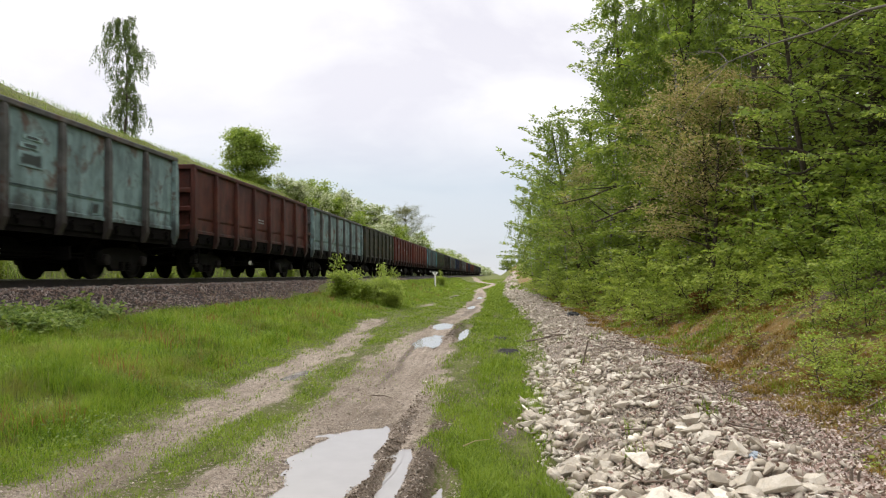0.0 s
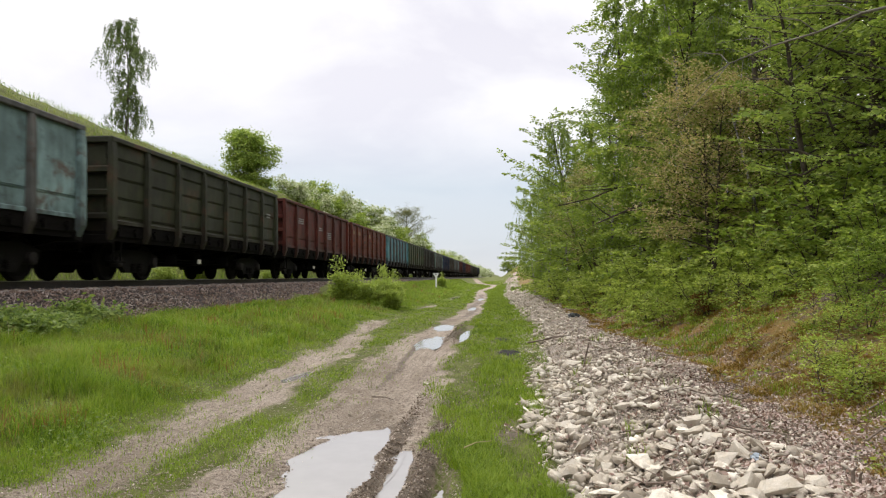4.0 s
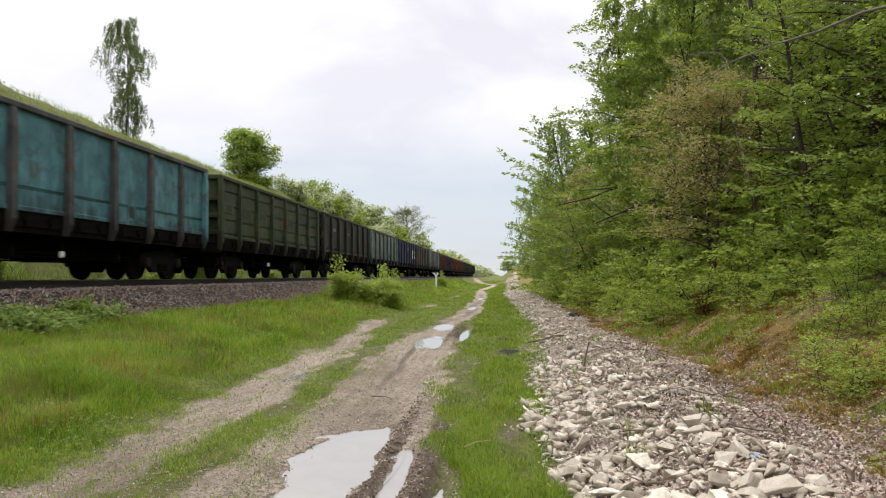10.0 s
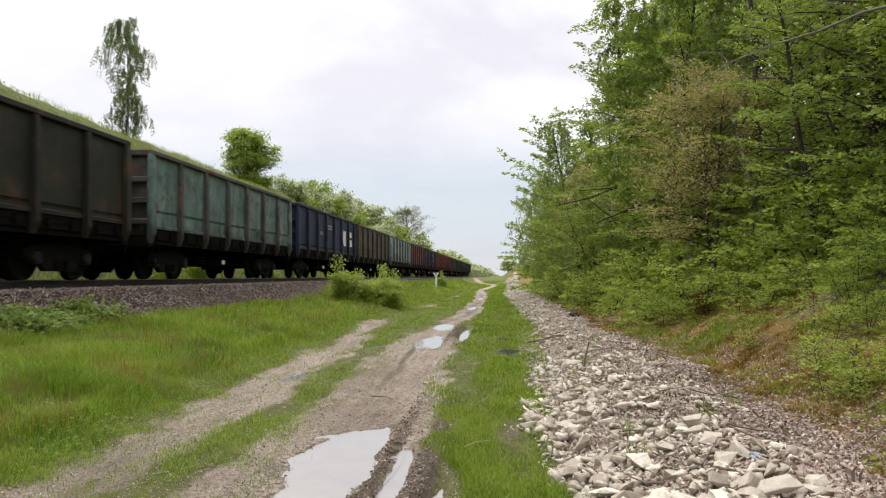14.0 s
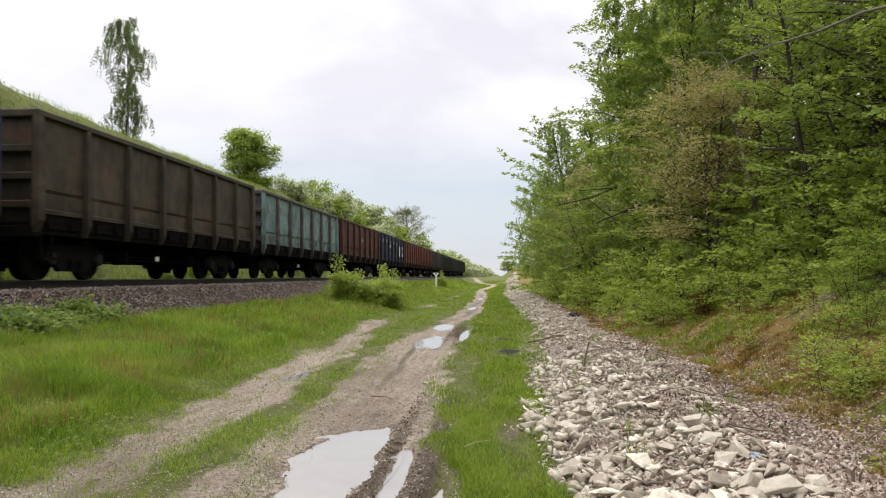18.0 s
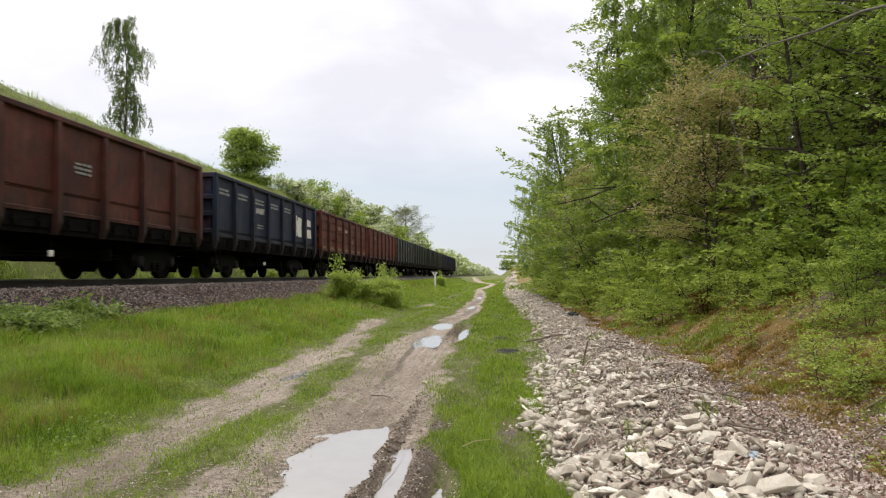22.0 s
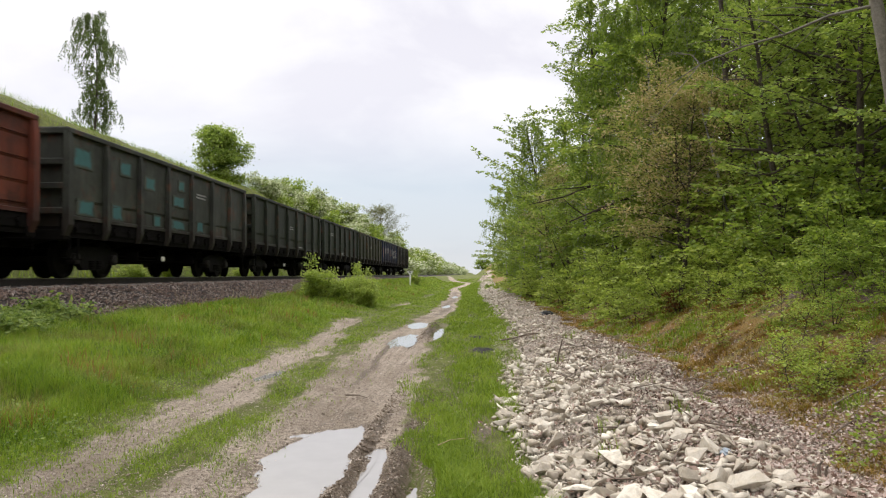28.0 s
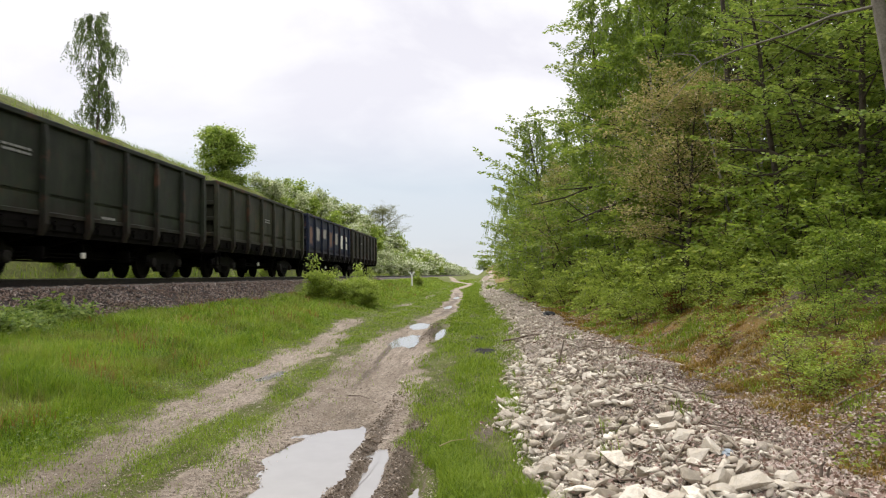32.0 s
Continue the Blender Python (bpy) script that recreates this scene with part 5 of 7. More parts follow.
def make_forest():
    rng = np.random.default_rng(5)
    kinds = {
        "h": ([tiered_meshes("hornbeam", 11 + k, 10.0, 0.12, 48, 4.2, 0.03, 0.6, 0.105, BARK, LEAF_FRESH, -0.05, 0.13, per=8) for k in range(3)], "hornbeam with tiers of fresh bright green leaves on the bank", "hornbeam"),
        "n": ([tiered_meshes("hornbeam", 15 + k, 9.5, 0.10, 50, 2.7, 0.12, 0.6, 0.064, BARK, LEAF_FRESH, -0.04, 0.09, per=10) for k in range(2)], "hornbeam with small bright green leaves on the bank", "hornbeam"),
        "m": ([tiered_meshes("maple", 45 + k, 10.0, 0.12, 44, 3.0, 0.12, 0.35, 0.075, BARK, LEAF_MID, -0.02, 0.11, shape=0.45, per=10) for k in range(2)], "young maple with broad green leaves on the bank", "maple"),
        "d": ([plant_meshes("tree", 31 + k, 14.5, 0.15, 30, 3.9, 0.05, 0.1, 8, 0.17, 6, 0.28, BARK, LEAF_DEEP, 0.0) for k in range(2)], "broadleaf tree with darker green leaves in the wood", "tree"),
        "w": ([plant_meshes("tree", 39, 14.5, 0.15, 34, 4.4, 0.05, 0.1, 8, 0.21, 6, 0.34, BARK, LEAF_DEEP, 0.0)], "dense dark green tree deep in the wood", "tree"),
        "i": ([plant_meshes("ash", 35 + k, 13.0, 0.13, 34, 3.8, 0.05, 0.0, 9, 0.10, 8, 0.22, BARK, LEAF_MID, 0.0) for k in range(2)], "tree with small dark green leaves deeper in the wood", "ash"),
        "b": ([weeping_meshes("birch", 51 + k, 10.4, 0.065, 40, 2.2, 0.22, 0.066, BIRCH, LEAF_WEEP, 15, 1.3, 20, -0.06) for k in range(2)], "slender birch with pale bark and hanging leafy strands", "birch"),
        "c": ([weeping_meshes("birch", 54 + k, 10.4, 0.065, 60, 2.5, 0.22, 0.066, BIRCH, LEAF_WEEP, 24, 0.6, 15, -0.06) for k in range(2)], "slender birch with fine hanging leaves at the edge of the wood", "birch"),
        "e": ([tiered_meshes("hornbeam", 111 + k, 9.4, 0.12, 50, 4.9, 0.03, 0.45, 0.11, BARK, LEAF_FRESH, -0.10, 0.14, shape=0.5, per=8) for k in range(2)], "spreading hornbeam with fresh green leaves reaching over the stones", "hornbeam"),
        "t": ([tiered_meshes("hornbeam", 121 + k, 11.4, 0.10, 64, 2.9, 0.10, 0.6, 0.074, BARK, LEAF_FRESH, -0.05, 0.10, shape=0.30, per=10) for k in range(2)], "tall hornbeam with a broad bright green top on the bank", "hornbeam"),
        "o": ([plant_meshes("oak", 71 + k, 7.0, 0.09, 34, 3.0, 0.26, 0.0, 10, 0.062, 10, 0.15, BARK, LEAF_BROWN, 0.0, -0.06) for k in range(2)], "young oak with green and bronze spring leaves", "oak"),
    }
    rows = [("o", 4.4, 16.0, 0.68), ("o", 4.9, 17.4, 0.72), ("c", 5.0, 19.6, 0.95), ("c", 4.9, 23.0, 0.92), ("c", 3.8, 26.5, 0.86), ("b", 3.0, 33.0, 0.80), ("b", 2.3, 39.0, 0.72), ("b", 1.9, 43.5, 0.64), ("b", 6.4, 18.0, 0.95),
            ("h", 5.2, 23, 0.84), ("h", 4.4, 28, 0.82), ("e", 3.7, 33, 0.86), ("e", 3.3, 38, 0.84), ("e", 3.0, 43, 0.84), ("e", 2.9, 48, 0.80), ("e", 2.9, 54, 0.78), ("h", 5.2, 46, 0.88), ("e", 3.2, 61, 0.76), ("h", 3.9, 70, 0.76), ("h", 4.4, 82, 0.75), ("h", 5.6, 104, 0.7),
            # last three of this row: added unseen right of the view to shade the bank
            ("t", 5.2, 20.8, 0.92), ("t", 4.7, 24.2, 0.90), ("n", 6.7, 7.8, 0.95), ("m", 7.2, 4.6, 0.95), ("i", 8.6, 6.4, 1.0), 
            ("m", 6.1, 11.8, 0.64), ("m", 5.5, 13.2, 0.58), ("m", 7.0, 10.8, 0.74), ("n", 6.7, 12.6, 0.70),
            ("n", 7.6, 17.0, 1.05), ("n", 7.4, 11.4, 0.95), ("m", 6.5, 13.2, 0.92), ("m", 7.6, 14.6, 1.0), ("n", 6.2, 15.4, 0.95), ("m", 8.6, 12.4, 1.0), ("m", 6.6, 19.6, 0.95), ("n", 5.9, 21.0, 0.9), ("m", 7.0, 25.0, 0.95), ("o", 3.9, 30.5, 0.75),
            ("i", 8.2, 22, 1.0), ("i", 7.8, 28, 0.95), ("d", 8.0, 36, 0.90), ("d", 7.6, 46, 0.85), ("d", 8.0, 58, 0.8), ("d", 8.0, 74, 0.8), ("d", 9.0, 92, 0.8), ("i", 10.5, 18.5, 1.05),
            ("i", 11.0, 25, 1.1), ("d", 12, 36, 1.15), ("d", 13, 50, 1.2), ("i", 12.5, 12.5, 1.1), ("i", 11.0, 9.4, 1.05), ("d", 17, 30, 1.25), ("i", 15.0, 9.5, 1.2), ("d", 18, 14, 1.3), ("d", 21, 22, 1.35), ("n", 9.8, 10.4, 1.0), ("n", 9.0, 15.6, 1.05),
            ("w", 14.5, 16, 1.0), ("w", 13.0, 19.5, 0.9), ("w", 15.0, 29, 1.15), ("w", 12.0, 31.5, 1.0), ("w", 17.5, 24, 1.15), ("w", 11.0, 42, 1.0), ("w", 17, 36, 1.2)]
    for key, x, y, s in rows:
        x += float(np.interp(y, [42, 65, 110], [0.0, 0.9, 1.6]))
        variants, label, cat = kinds[key]
        make_plant(cat, variants[rng.integers(len(variants))], x, y, label, cat, "trees of the wood", s * rng.uniform(0.95, 1.05), rng.uniform(-50, 50) if key in "hnm" else None, rng)
    # young hornbeams in tiers along the foot of the wood
    young = [tiered_meshes("young_hornbeam", 91 + k, 3.3, 0.028, 20, 1.75, 0.12, 0.8, 0.070, BARK, (LEAF_LIGHT, LEAF_FRESH, LEAF_LIGHT)[k], 0.0, 0.10, 2, 0.5) for k in range(3)]
    for x, y, s in ((5.1, 15.0, 0.95), (5.6, 13.4, 0.80), (4.7, 17.2, 0.90), (4.9, 19.6, 1.10), (4.5, 22.0, 1.0), (4.6, 25.0, 1.15), (4.2, 28.0, 1.1), (4.0, 32.0, 1.1), (3.9, 36.0, 1.1), (3.7, 40.0, 1.1), (3.6, 45.0, 1.1),
                    (3.7, 51.0, 1.2), (3.9, 58.0, 1.3), (4.3, 66.0, 1.4), (4.8, 77.0, 1.4), (5.4, 90.0, 1.4), (6.2, 104.0, 1.3), (6.2, 16.4, 1.1), (7.4, 14.2, 1.1), (6.0, 19.0, 1.15), (5.8, 23.0, 1.2), (5.6, 27.5, 1.2), (5.2, 31.0, 1.2), (5.0, 36.0, 1.2), (6.8, 21.0, 1.2)):
        make_plant("young_hornbeam", young[int(x * 10 + y) % 3], x, y, "young hornbeam with flat tiers of yellow-green leaves", "hornbeam", "young hornbeams on the bank", s * rng.uniform(0.92, 1.08), None, rng, wood_name="branchwork", leaf_name="foliage")
    low = tiered_meshes("shrub", 103, 1.7, 0.018, 16, 1.05, 0.08, 0.5, 0.058, BARK, LEAF_LIGHT, 0.0, 0.08, 3)
    for x, y, s in ((3.5, 15.9, 0.55), (4.0, 14.9, 0.75), (3.5, 17.6, 0.8), (4.1, 17.0, 0.9), (3.4, 19.6, 0.85), (4.0, 20.6, 1.0), (3.3, 22.2, 0.9), (3.3, 25.2, 0.95), (3.8, 23.6, 1.1), (3.1, 29.0, 1.0), (3.0, 33.0, 1.05), (2.9, 37.5, 1.1), (4.9, 13.2, 0.7), (4.4, 12.3, 0.5)):
        make_plant("shrub", low, x, y, "low yellow-green shrub at the foot of the wood", "shrub", "shrubs along the wood", s, None, rng, wood_name="branchwork", leaf_name="foliage")
    shrub = [tiered_meshes("shrub", 97 + k, 1.9, 0.02, 14, 1.1, 0.10, 0.5, 0.062, BARK, LEAF_FRESH, 0.0, 0.10, 3) for k in range(2)]
    for x, y, s in ((5.3, 10.3, 0.75), (5.7, 9.5, 0.8), (6.1, 11.0, 1.0), (5.0, 11.2, 0.6), (6.4, 10.0, 1.0), (5.6, 11.8, 0.9), (4.5, 9.6, 0.45), (4.8, 10.4, 0.6), (4.2, 8.7, 0.35), (5.0, 9.4, 0.5), (4.6, 8.5, 0.4), (4.95, 8.8, 0.45), (5.3, 9.0, 0.6)):
        make_plant("shrub", shrub[0], x, y, "leafy green shrub in the shade of the wood", "shrub", "shrubs along the wood", s, None, rng, wood_name="branchwork", leaf_name="foliage")
    for k in range(30):
        y = 12.4 + 80 * (k / 30) ** 1.7
        x = rng.uniform(5.0, 7.6) if k % 3 else rng.uniform(4.4, 5.2)
        x += float(np.interp(y, [12, 20, 40, 65, 110], [0.9, 0.0, -0.3, 0.7, 1.4]))
        make_plant("shrub", shrub[k % 2], x, y, "leafy shrub on the woodland bank", "shrub", "shrubs along the wood", rng.uniform(0.6, 1.15), None, rng, wood_name="branchwork", leaf_name="foliage")


def make_left_bank():
    rng = np.random.default_rng(8)
    outline = lambda g: float(np.interp(g, [0, 0.12, 0.25, 0.45, 0.62, 0.75, 0.9, 1.0], [0.9, 0.75, 0.55, 0.8, 1.15, 0.85, 0.65, 0.35]))
    birch = weeping_meshes("tall_birch", 3, 8.8, 0.07, 80, 1.75, 0.14, 0.078, BARK, LEAF_BIRCH, 11, 0.95, 17, 0.0, outline, -0.7)
    make_plant("birch", birch, -21.9, 40.6, "tall lone birch with hanging twigs on the grassy bank", "birch", "", 0.97, 175, rng, 0.5)
    round_tree = plant_meshes("round_tree", 4, 4.9, 0.16, 26, 2.5, 0.03, 0.35, 13, 0.15, 16, 0.30, BARK, LEAF_MID, 0.0)
    make_plant("maple", round_tree, -21.5, 60.6, "round bushy maple on top of the bank", "tree", "", 0.97, 10, rng, 0.5)
    haw = [plant_meshes("hawthorn", 21 + k, 3.9, 0.06, 8, 2.2, 0.06, 0.1, 6, 0.24, 3, 0.30, BARK, BLOSSOM, 0.0, 0.0, 0.12, "round", 3) for k in range(3)]
    haw += [plant_meshes("hawthorn", 25, 3.9, 0.06, 7, 2.2, 0.06, 0.1, 5, 0.38, 2, 0.36, BARK, BLOSSOM, 0.0, 0.0, 0.12, "round", 3)]
    green = plant_meshes("hazel", 27, 4.2, 0.06, 8, 2.2, 0.06, 0.2, 6, 0.22, 4, 0.30, BARK, LEAF_FRESH, 0.0, 0.0, 0.12, "round", 3)
    for k in range(90):
        y = 66 + 270 * (k / 90) ** 1.35
        x = -19.0 + rng.uniform(-2.5, 2.0) + (rng.uniform(0, 4.5) if y > 90 else 0)
        m, cat, lab = (green, "hazel", "green hazel bush on the railway bank") if k % 3 == 1 else (haw[k % 3 if y < 130 else 3], "hawthorn", "hawthorn bush in white blossom on the railway bank")
        make_plant(cat, m, x, y, lab, cat, "bushes on the railway bank", rng.uniform(0.7, 1.1) * float(np.interp(y, [66, 85, 110, 300], [0.55, 0.8, 1.0, 1.45])), None, rng, 0.2, "branchwork", "foliage")
    for k in range(7):
        make_plant("hawthorn", haw[k % 3], -20.0 + rng.uniform(-1, 1), 88 + 9 * k, "hawthorn bush in white blossom on the railway bank", "hawthorn", "bushes on the railway bank", rng.uniform(0.85, 1.05), None, rng, 0.2, "branchwork", "foliage")
    for k in range(26):
        y = 335 + 520 * (k / 26) ** 1.2
        make_plant("hawthorn", haw[3], -17.5 + rng.uniform(-3, 5), y, "hawthorn bush in white blossom on the railway bank", "hawthorn", "bushes on the railway bank", rng.uniform(1.2, 1.9), None, rng, 0.2, "branchwork", "foliage")
    bare = plant_meshes("ash", 29, 9.0, 0.22, 40, 5.0, 0.12, 0.3, 14, 0.13, 7, 0.34, BARK, LEAF_ASH, 0.0)
    make_plant("ash", bare, -21.0, 162, "large ash just coming into leaf behind the bushes", "ash", "", 1.0, 0, rng, 0.5)
    far_bush = plant_meshes("willow", 28, 4.5, 0.08, 9, 2.6, 0.06, 0.2, 6, 0.26, 5, 0.35, BARK, LEAF_FRESH, 0.0, 0.0, 0.12, "round", 3)
    for x, y, s in ((8.5, 132, 0.7), (7.5, 160, 0.7), (1.8, 235, 1.1), (6.5, 240, 0.5), (14, 180, 1.2), (15, 300, 1.3), (7, 360, 1.0), (3.6, 150, 0.35), (22, 420, 1.8), (12, 480, 1.6)):
        make_plant("willow", far_bush, x, y, "distant green bush beyond the end of the road", "bush", "bushes beyond the road", s, None, rng, 0.2, "branchwork", "foliage")
    rowan = plant_meshes("verge_bush", 41, 1.75, 0.012, 8, 0.42, 0.10, 0.9, 5, 0.062, 4, 0.075, BARK, LEAF_LIGHT, 0.0, 0.0, 0.12, "column", 8)
    for x, y, s in ((-6.5, 29.5, 1.1), (-5.9, 30.6, 0.85), (-5.1, 31.8, 1.05), (-4.7, 30.6, 0.75), (-5.5, 32.6, 1.0), (-5.0, 32.8, 0.95)):
        make_plant("bush", rowan, x, y, "light green leafy bush in the verge grass", "bush", "bushes in the verge", s, None, rng, 0.05, "branchwork", "foliage")
    make_plant("bush", rowan, -5.9, 70, "light green leafy bush in the verge grass", "bush", "bushes in the verge", 0.95, None, rng, 0.05, "branchwork", "foliage")
    for k in range(9):
        make_plant("bush", rowan, -13.6 - 0.6 * (k % 3), 15 + 4.6 * k + rng.uniform(-1, 1), "light green leafy bush beyond the rails", "bush", "bushes beyond the rails", rng.uniform(0.6, 0.95), None, rng, 0.05, "branchwork", "foliage")
    weeds = plant_meshes("nettle_clump", 43, 0.62, 0.008, 6, 0.30, 0.1, 0.5, 4, 0.058, 4, 0.07, LEAF_DEEP, LEAF_DEEP, 0.0, 0.0, 0.1, "round", 6)
    for k in range(15):
        make_plant("weed_clump", weeds, -7.75 + rng.uniform(-0.35, 0.6), 10.4 + 0.24 * k + rng.uniform(-0.2, 0.2), "leafy green weeds at the foot of the ballast", "weeds", "weeds along the ballast", rng.uniform(0.45, 1.25), None, rng, 0.03, "branchwork", "foliage")


make_forest()
make_left_bank()


def blades(rng, x, y, height, width, lean=0.35):
    """Grass blades of two bent segments each, rooted on the land."""
    n = len(x)
    z = land(x, y) - 0.015
    a1 = rng.uniform(0, 2 * math.pi, n)
    side = np.stack([np.cos(a1), np.sin(a1), np.zeros(n)], -1) * width[:, None] * 0.5
    bend = np.stack([-np.sin(a1), np.cos(a1), np.zeros(n)], -1) * (height * rng.uniform(0.05, lean, n))[:, None]
    root = np.stack([x, y, z], -1)
    up = np.zeros((n, 3))
    up[:, 2] = height
    mid = root + up * 0.55 + bend * 0.4
    tip = root + up * rng.uniform(0.8, 1.0, n)[:, None] + bend * 1.6
    v = np.stack([root - side, root + side, mid + side * 0.8, tip, mid - side * 0.8], 1).reshape(-1, 3)
    i = np.arange(n)[:, None] * 5
    tri = np.concatenate([i + np.array([[0, 1, 2]]), i + np.array([[0, 2, 4]]), i + np.array([[4, 2, 3]])], 0)
    return v, tri


def grass(name, rng, x, y, height, width, label, mat=None, lean=0.35):
    v, f = blades(rng, x, y, height, width, lean)
    tagged(link_mesh(name, numpy_mesh(name, v, f, mat or GRASS)), label, "grass", kind="stuff")


def spread_rows(rng, n, y0, y1, power=1.7):
    """Distances, denser near the camera."""
    u = rng.uniform(0, 1, n)
    k = 1 - power
    return (y0 ** k + u * (y1 ** k - y0 ** k)) ** (1 / k)


def make_grass():
    rng = np.random.default_rng(12)
    # verge between the road and the ballast
    n = 190000
    y = spread_rows(rng, n, 5.0, 130.0)
    x = left_rut(y) - 0.30 - rng.uniform(0, 1, n) * (8.25 + left_rut(y) - 0.30)
    clump = 0.5 + 0.5 * along(x, y, 0.45, 31, 1.8)
    keep = clump > rng.uniform(-0.6, 0.65, n)
    x, y, clump = x[keep], y[keep], clump[keep]
    clump = 0.7 * clump + 0.3 * (0.5 + 0.5 * smooth_noise(x, y, 0.2, 47))
    edge = np.clip((left_rut(y) - 0.25 - x) / 0.9, 0.16, 1)
    herb = rng.uniform(0, 1, len(x)) < 0.016 * (1 + np.sign(smooth_noise(x, y, 0.7, 83) - 0.1))
    hv, hf = leaves_at(rng, np.stack([x[herb], y[herb], land(x[herb], y[herb]) + 0.10], -1), 0.024, 0.06, 4, 0.0, 0.7, 1.5)
    tagged(link_mesh("verge_herbs", numpy_mesh("verge_herbs", hv, hf, LEAF_DEEP)), "broad-leaved herbs among the verge grass", "herbs", kind="stuff")
    grass("verge_grass", rng, x, y, (0.09 + 0.25 * clump ** 1.5) * edge * np.clip((x + 8.6) / 1.0, 0.35, 1) * rng.uniform(0.5, 1.3, len(x)), np.maximum(0.006, 0.0008 * y) * rng.uniform(0.6, 1.3, len(x)), "tall fresh green grass of the verge", None, 0.75)
    # reddish seed heads of sorrel in patches
    n = 16000
    y = spread_rows(rng, n, 5.5, 60.0)
    x = left_rut(y) - 0.8 - rng.uniform(0, 1, n) * (8.1 + left_rut(y) - 0.8)
    keep = smooth_noise(x, y, 0.9, 84) + 0.5 * smooth_noise(x, y, 0.3, 85) > rng.uniform(0.3, 1.0, n)
    x, y = x[keep], y[keep]
    grass("sorrel", rng, x, y, rng.uniform(0.12, 0.34, len(x)), np.maximum(0.006, 0.0008 * y), "reddish-brown sorrel standing in the verge grass", SORREL, 0.6)
    # dry stalks standing over it
    n = 900
    y = spread_rows(rng, n, 5.5, 60.0)
    x = left_rut(y) - 1.0 - rng.uniform(0, 1, n) * (8.7 + left_rut(y) - 1.0)
    keep = smooth_noise(x, y, 1.6, 34) > rng.uniform(-0.6, 0.8, n)
    x, y = x[keep], y[keep]
    grass("dry_stalks", rng, x, y, rng.uniform(0.22, 0.46, len(x)), np.maximum(0.0035, 0.0004 * y), "dry straw-coloured stalks in the verge", STRAW, 0.5)
    # strip between road and rubble
    n = 90000
    y = spread_rows(rng, n, 4.2, 120.0)
    hi = stone_edge(y) + 0.22 * smooth_noise(y, y * 0, 0.8, 35)
    lo = np.interp(y, [4.9, 6.2, 7.7, 9.6, 12, 14.7, 17.4, 23.8, 38, 60, 90, 120], [-0.28, -0.48, -0.74, -1.06, -1.10, -1.0, -0.88, -0.74, -0.75, -1.1, -1.2, -0.9]) + 0.16 * smooth_noise(y, y * 0, 0.7, 36)
    u = rng.uniform(-0.12, 1.12, n)
    x = lo + (hi - lo) * u
    clump = 0.5 + 0.35 * along(x, y, 0.35, 32) + 0.15 * along(x, y, 0.12, 37)
    thin = np.clip(np.minimum(u + 0.1, 1.1 - u) * 6, 0, 1)
    bare = np.clip(along(x, y, 0.28, 45) * 0.6 - 0.2, 0, 0.25)
    keep = (clump * thin - bare > rng.uniform(0.05, 0.75, n)) & (bell(x - 0.10, 0.26) * bell(y - 7.1, 1.0) < rng.uniform(0.2, 1.0, n))
    for cx, cy, wx, wy in BURNT:
        keep &= bell(x - cx, wx) * bell(y - cy, wy) < rng.uniform(0.15, 0.6, n)
    x, y, clump = x[keep], y[keep], clump[keep]
    grass("strip_grass", rng, x, y, (0.03 + 0.10 * clump) * rng.uniform(0.4, 1.3, len(x)), np.maximum(0.006, 0.0009 * y) * rng.uniform(0.7, 1.3, len(x)), "short trampled grass between the road and the stones", SHORTGRASS, 0.7)
    # thin grass on the crown of the road
    n = 52000
    y = spread_rows(rng, n, 4.5, 90.0)
    x = (left_rut(y) * 0.60 + right_rut(y) * 0.40) + rng.normal(0, 0.30, n)
    keep = along(x, y, 0.35, 33) + 0.6 * along(x, y, 0.12, 38) > rng.uniform(-0.5, 1.0, n)
    x, y = x[keep], y[keep]
    grass("crown_grass", rng, x, y, rng.uniform(0.02, 0.075, len(x)), np.maximum(0.006, 0.0008 * y), "thin grass on the crown of the dirt road", SHORTGRASS, 0.9)
    # grass that has taken back the farther road
    n = 60000
    y = spread_rows(rng, n, 15.5, 210.0, 1.35)
    x = left_rut(y) - 0.7 + rng.uniform(0, 1, n) * (stone_edge(y) + 0.8 - left_rut(y))
    keep = sand_cover(x, y) + 0.25 * along(x, y, 0.3, 54) < rng.uniform(0.15, 0.55, n)
    for cx, cy, wx, wy, dep in PUDDLES:
        keep &= ((x - cx) / wx) ** 2 + ((y - cy) / wy) ** 2 > 1.3
    x, y = x[keep], y[keep]
    grass("road_grass", rng, x, y, rng.uniform(0.03, 0.13, len(x)) * (0.6 + 0.4 * along(x, y, 0.5, 55)), np.maximum(0.008, 0.0010 * y), "short green grass over the old dirt road", SHORTGRASS, 0.8)
    # stray tufts in the ruts and along the road's edges
    n = 26000
    y = spread_rows(rng, n, 4.5, 60.0)
    x = left_rut(y) + rng.normal(-0.45, 0.20, n)
    keep = smooth_noise(x, y, 0.35, 39) > rng.uniform(-0.6, 0.9, n)
    x, y = x[keep], y[keep]
    grass("edge_grass", rng, x, y, rng.uniform(0.02, 0.08, len(x)), np.maximum(0.006, 0.0008 * y), "low grass creeping into the rut", SHORTGRASS, 0.9)
    # green tufts on the woodland bank
    n = 110000
    y = spread_rows(rng, n, 5.0, 60.0, 1.55)
    x = moss_line(y) + rng.uniform(0, 1, n) * 3.6
    keep = along(x, y, 0.35, 56, 1.5) + 0.5 * smooth_noise(x, y, 1.5, 57) + np.clip((y - 9) / 10, -0.25, 0.35) > rng.uniform(0.15, 0.9, n)
    x, y = x[keep], y[keep]
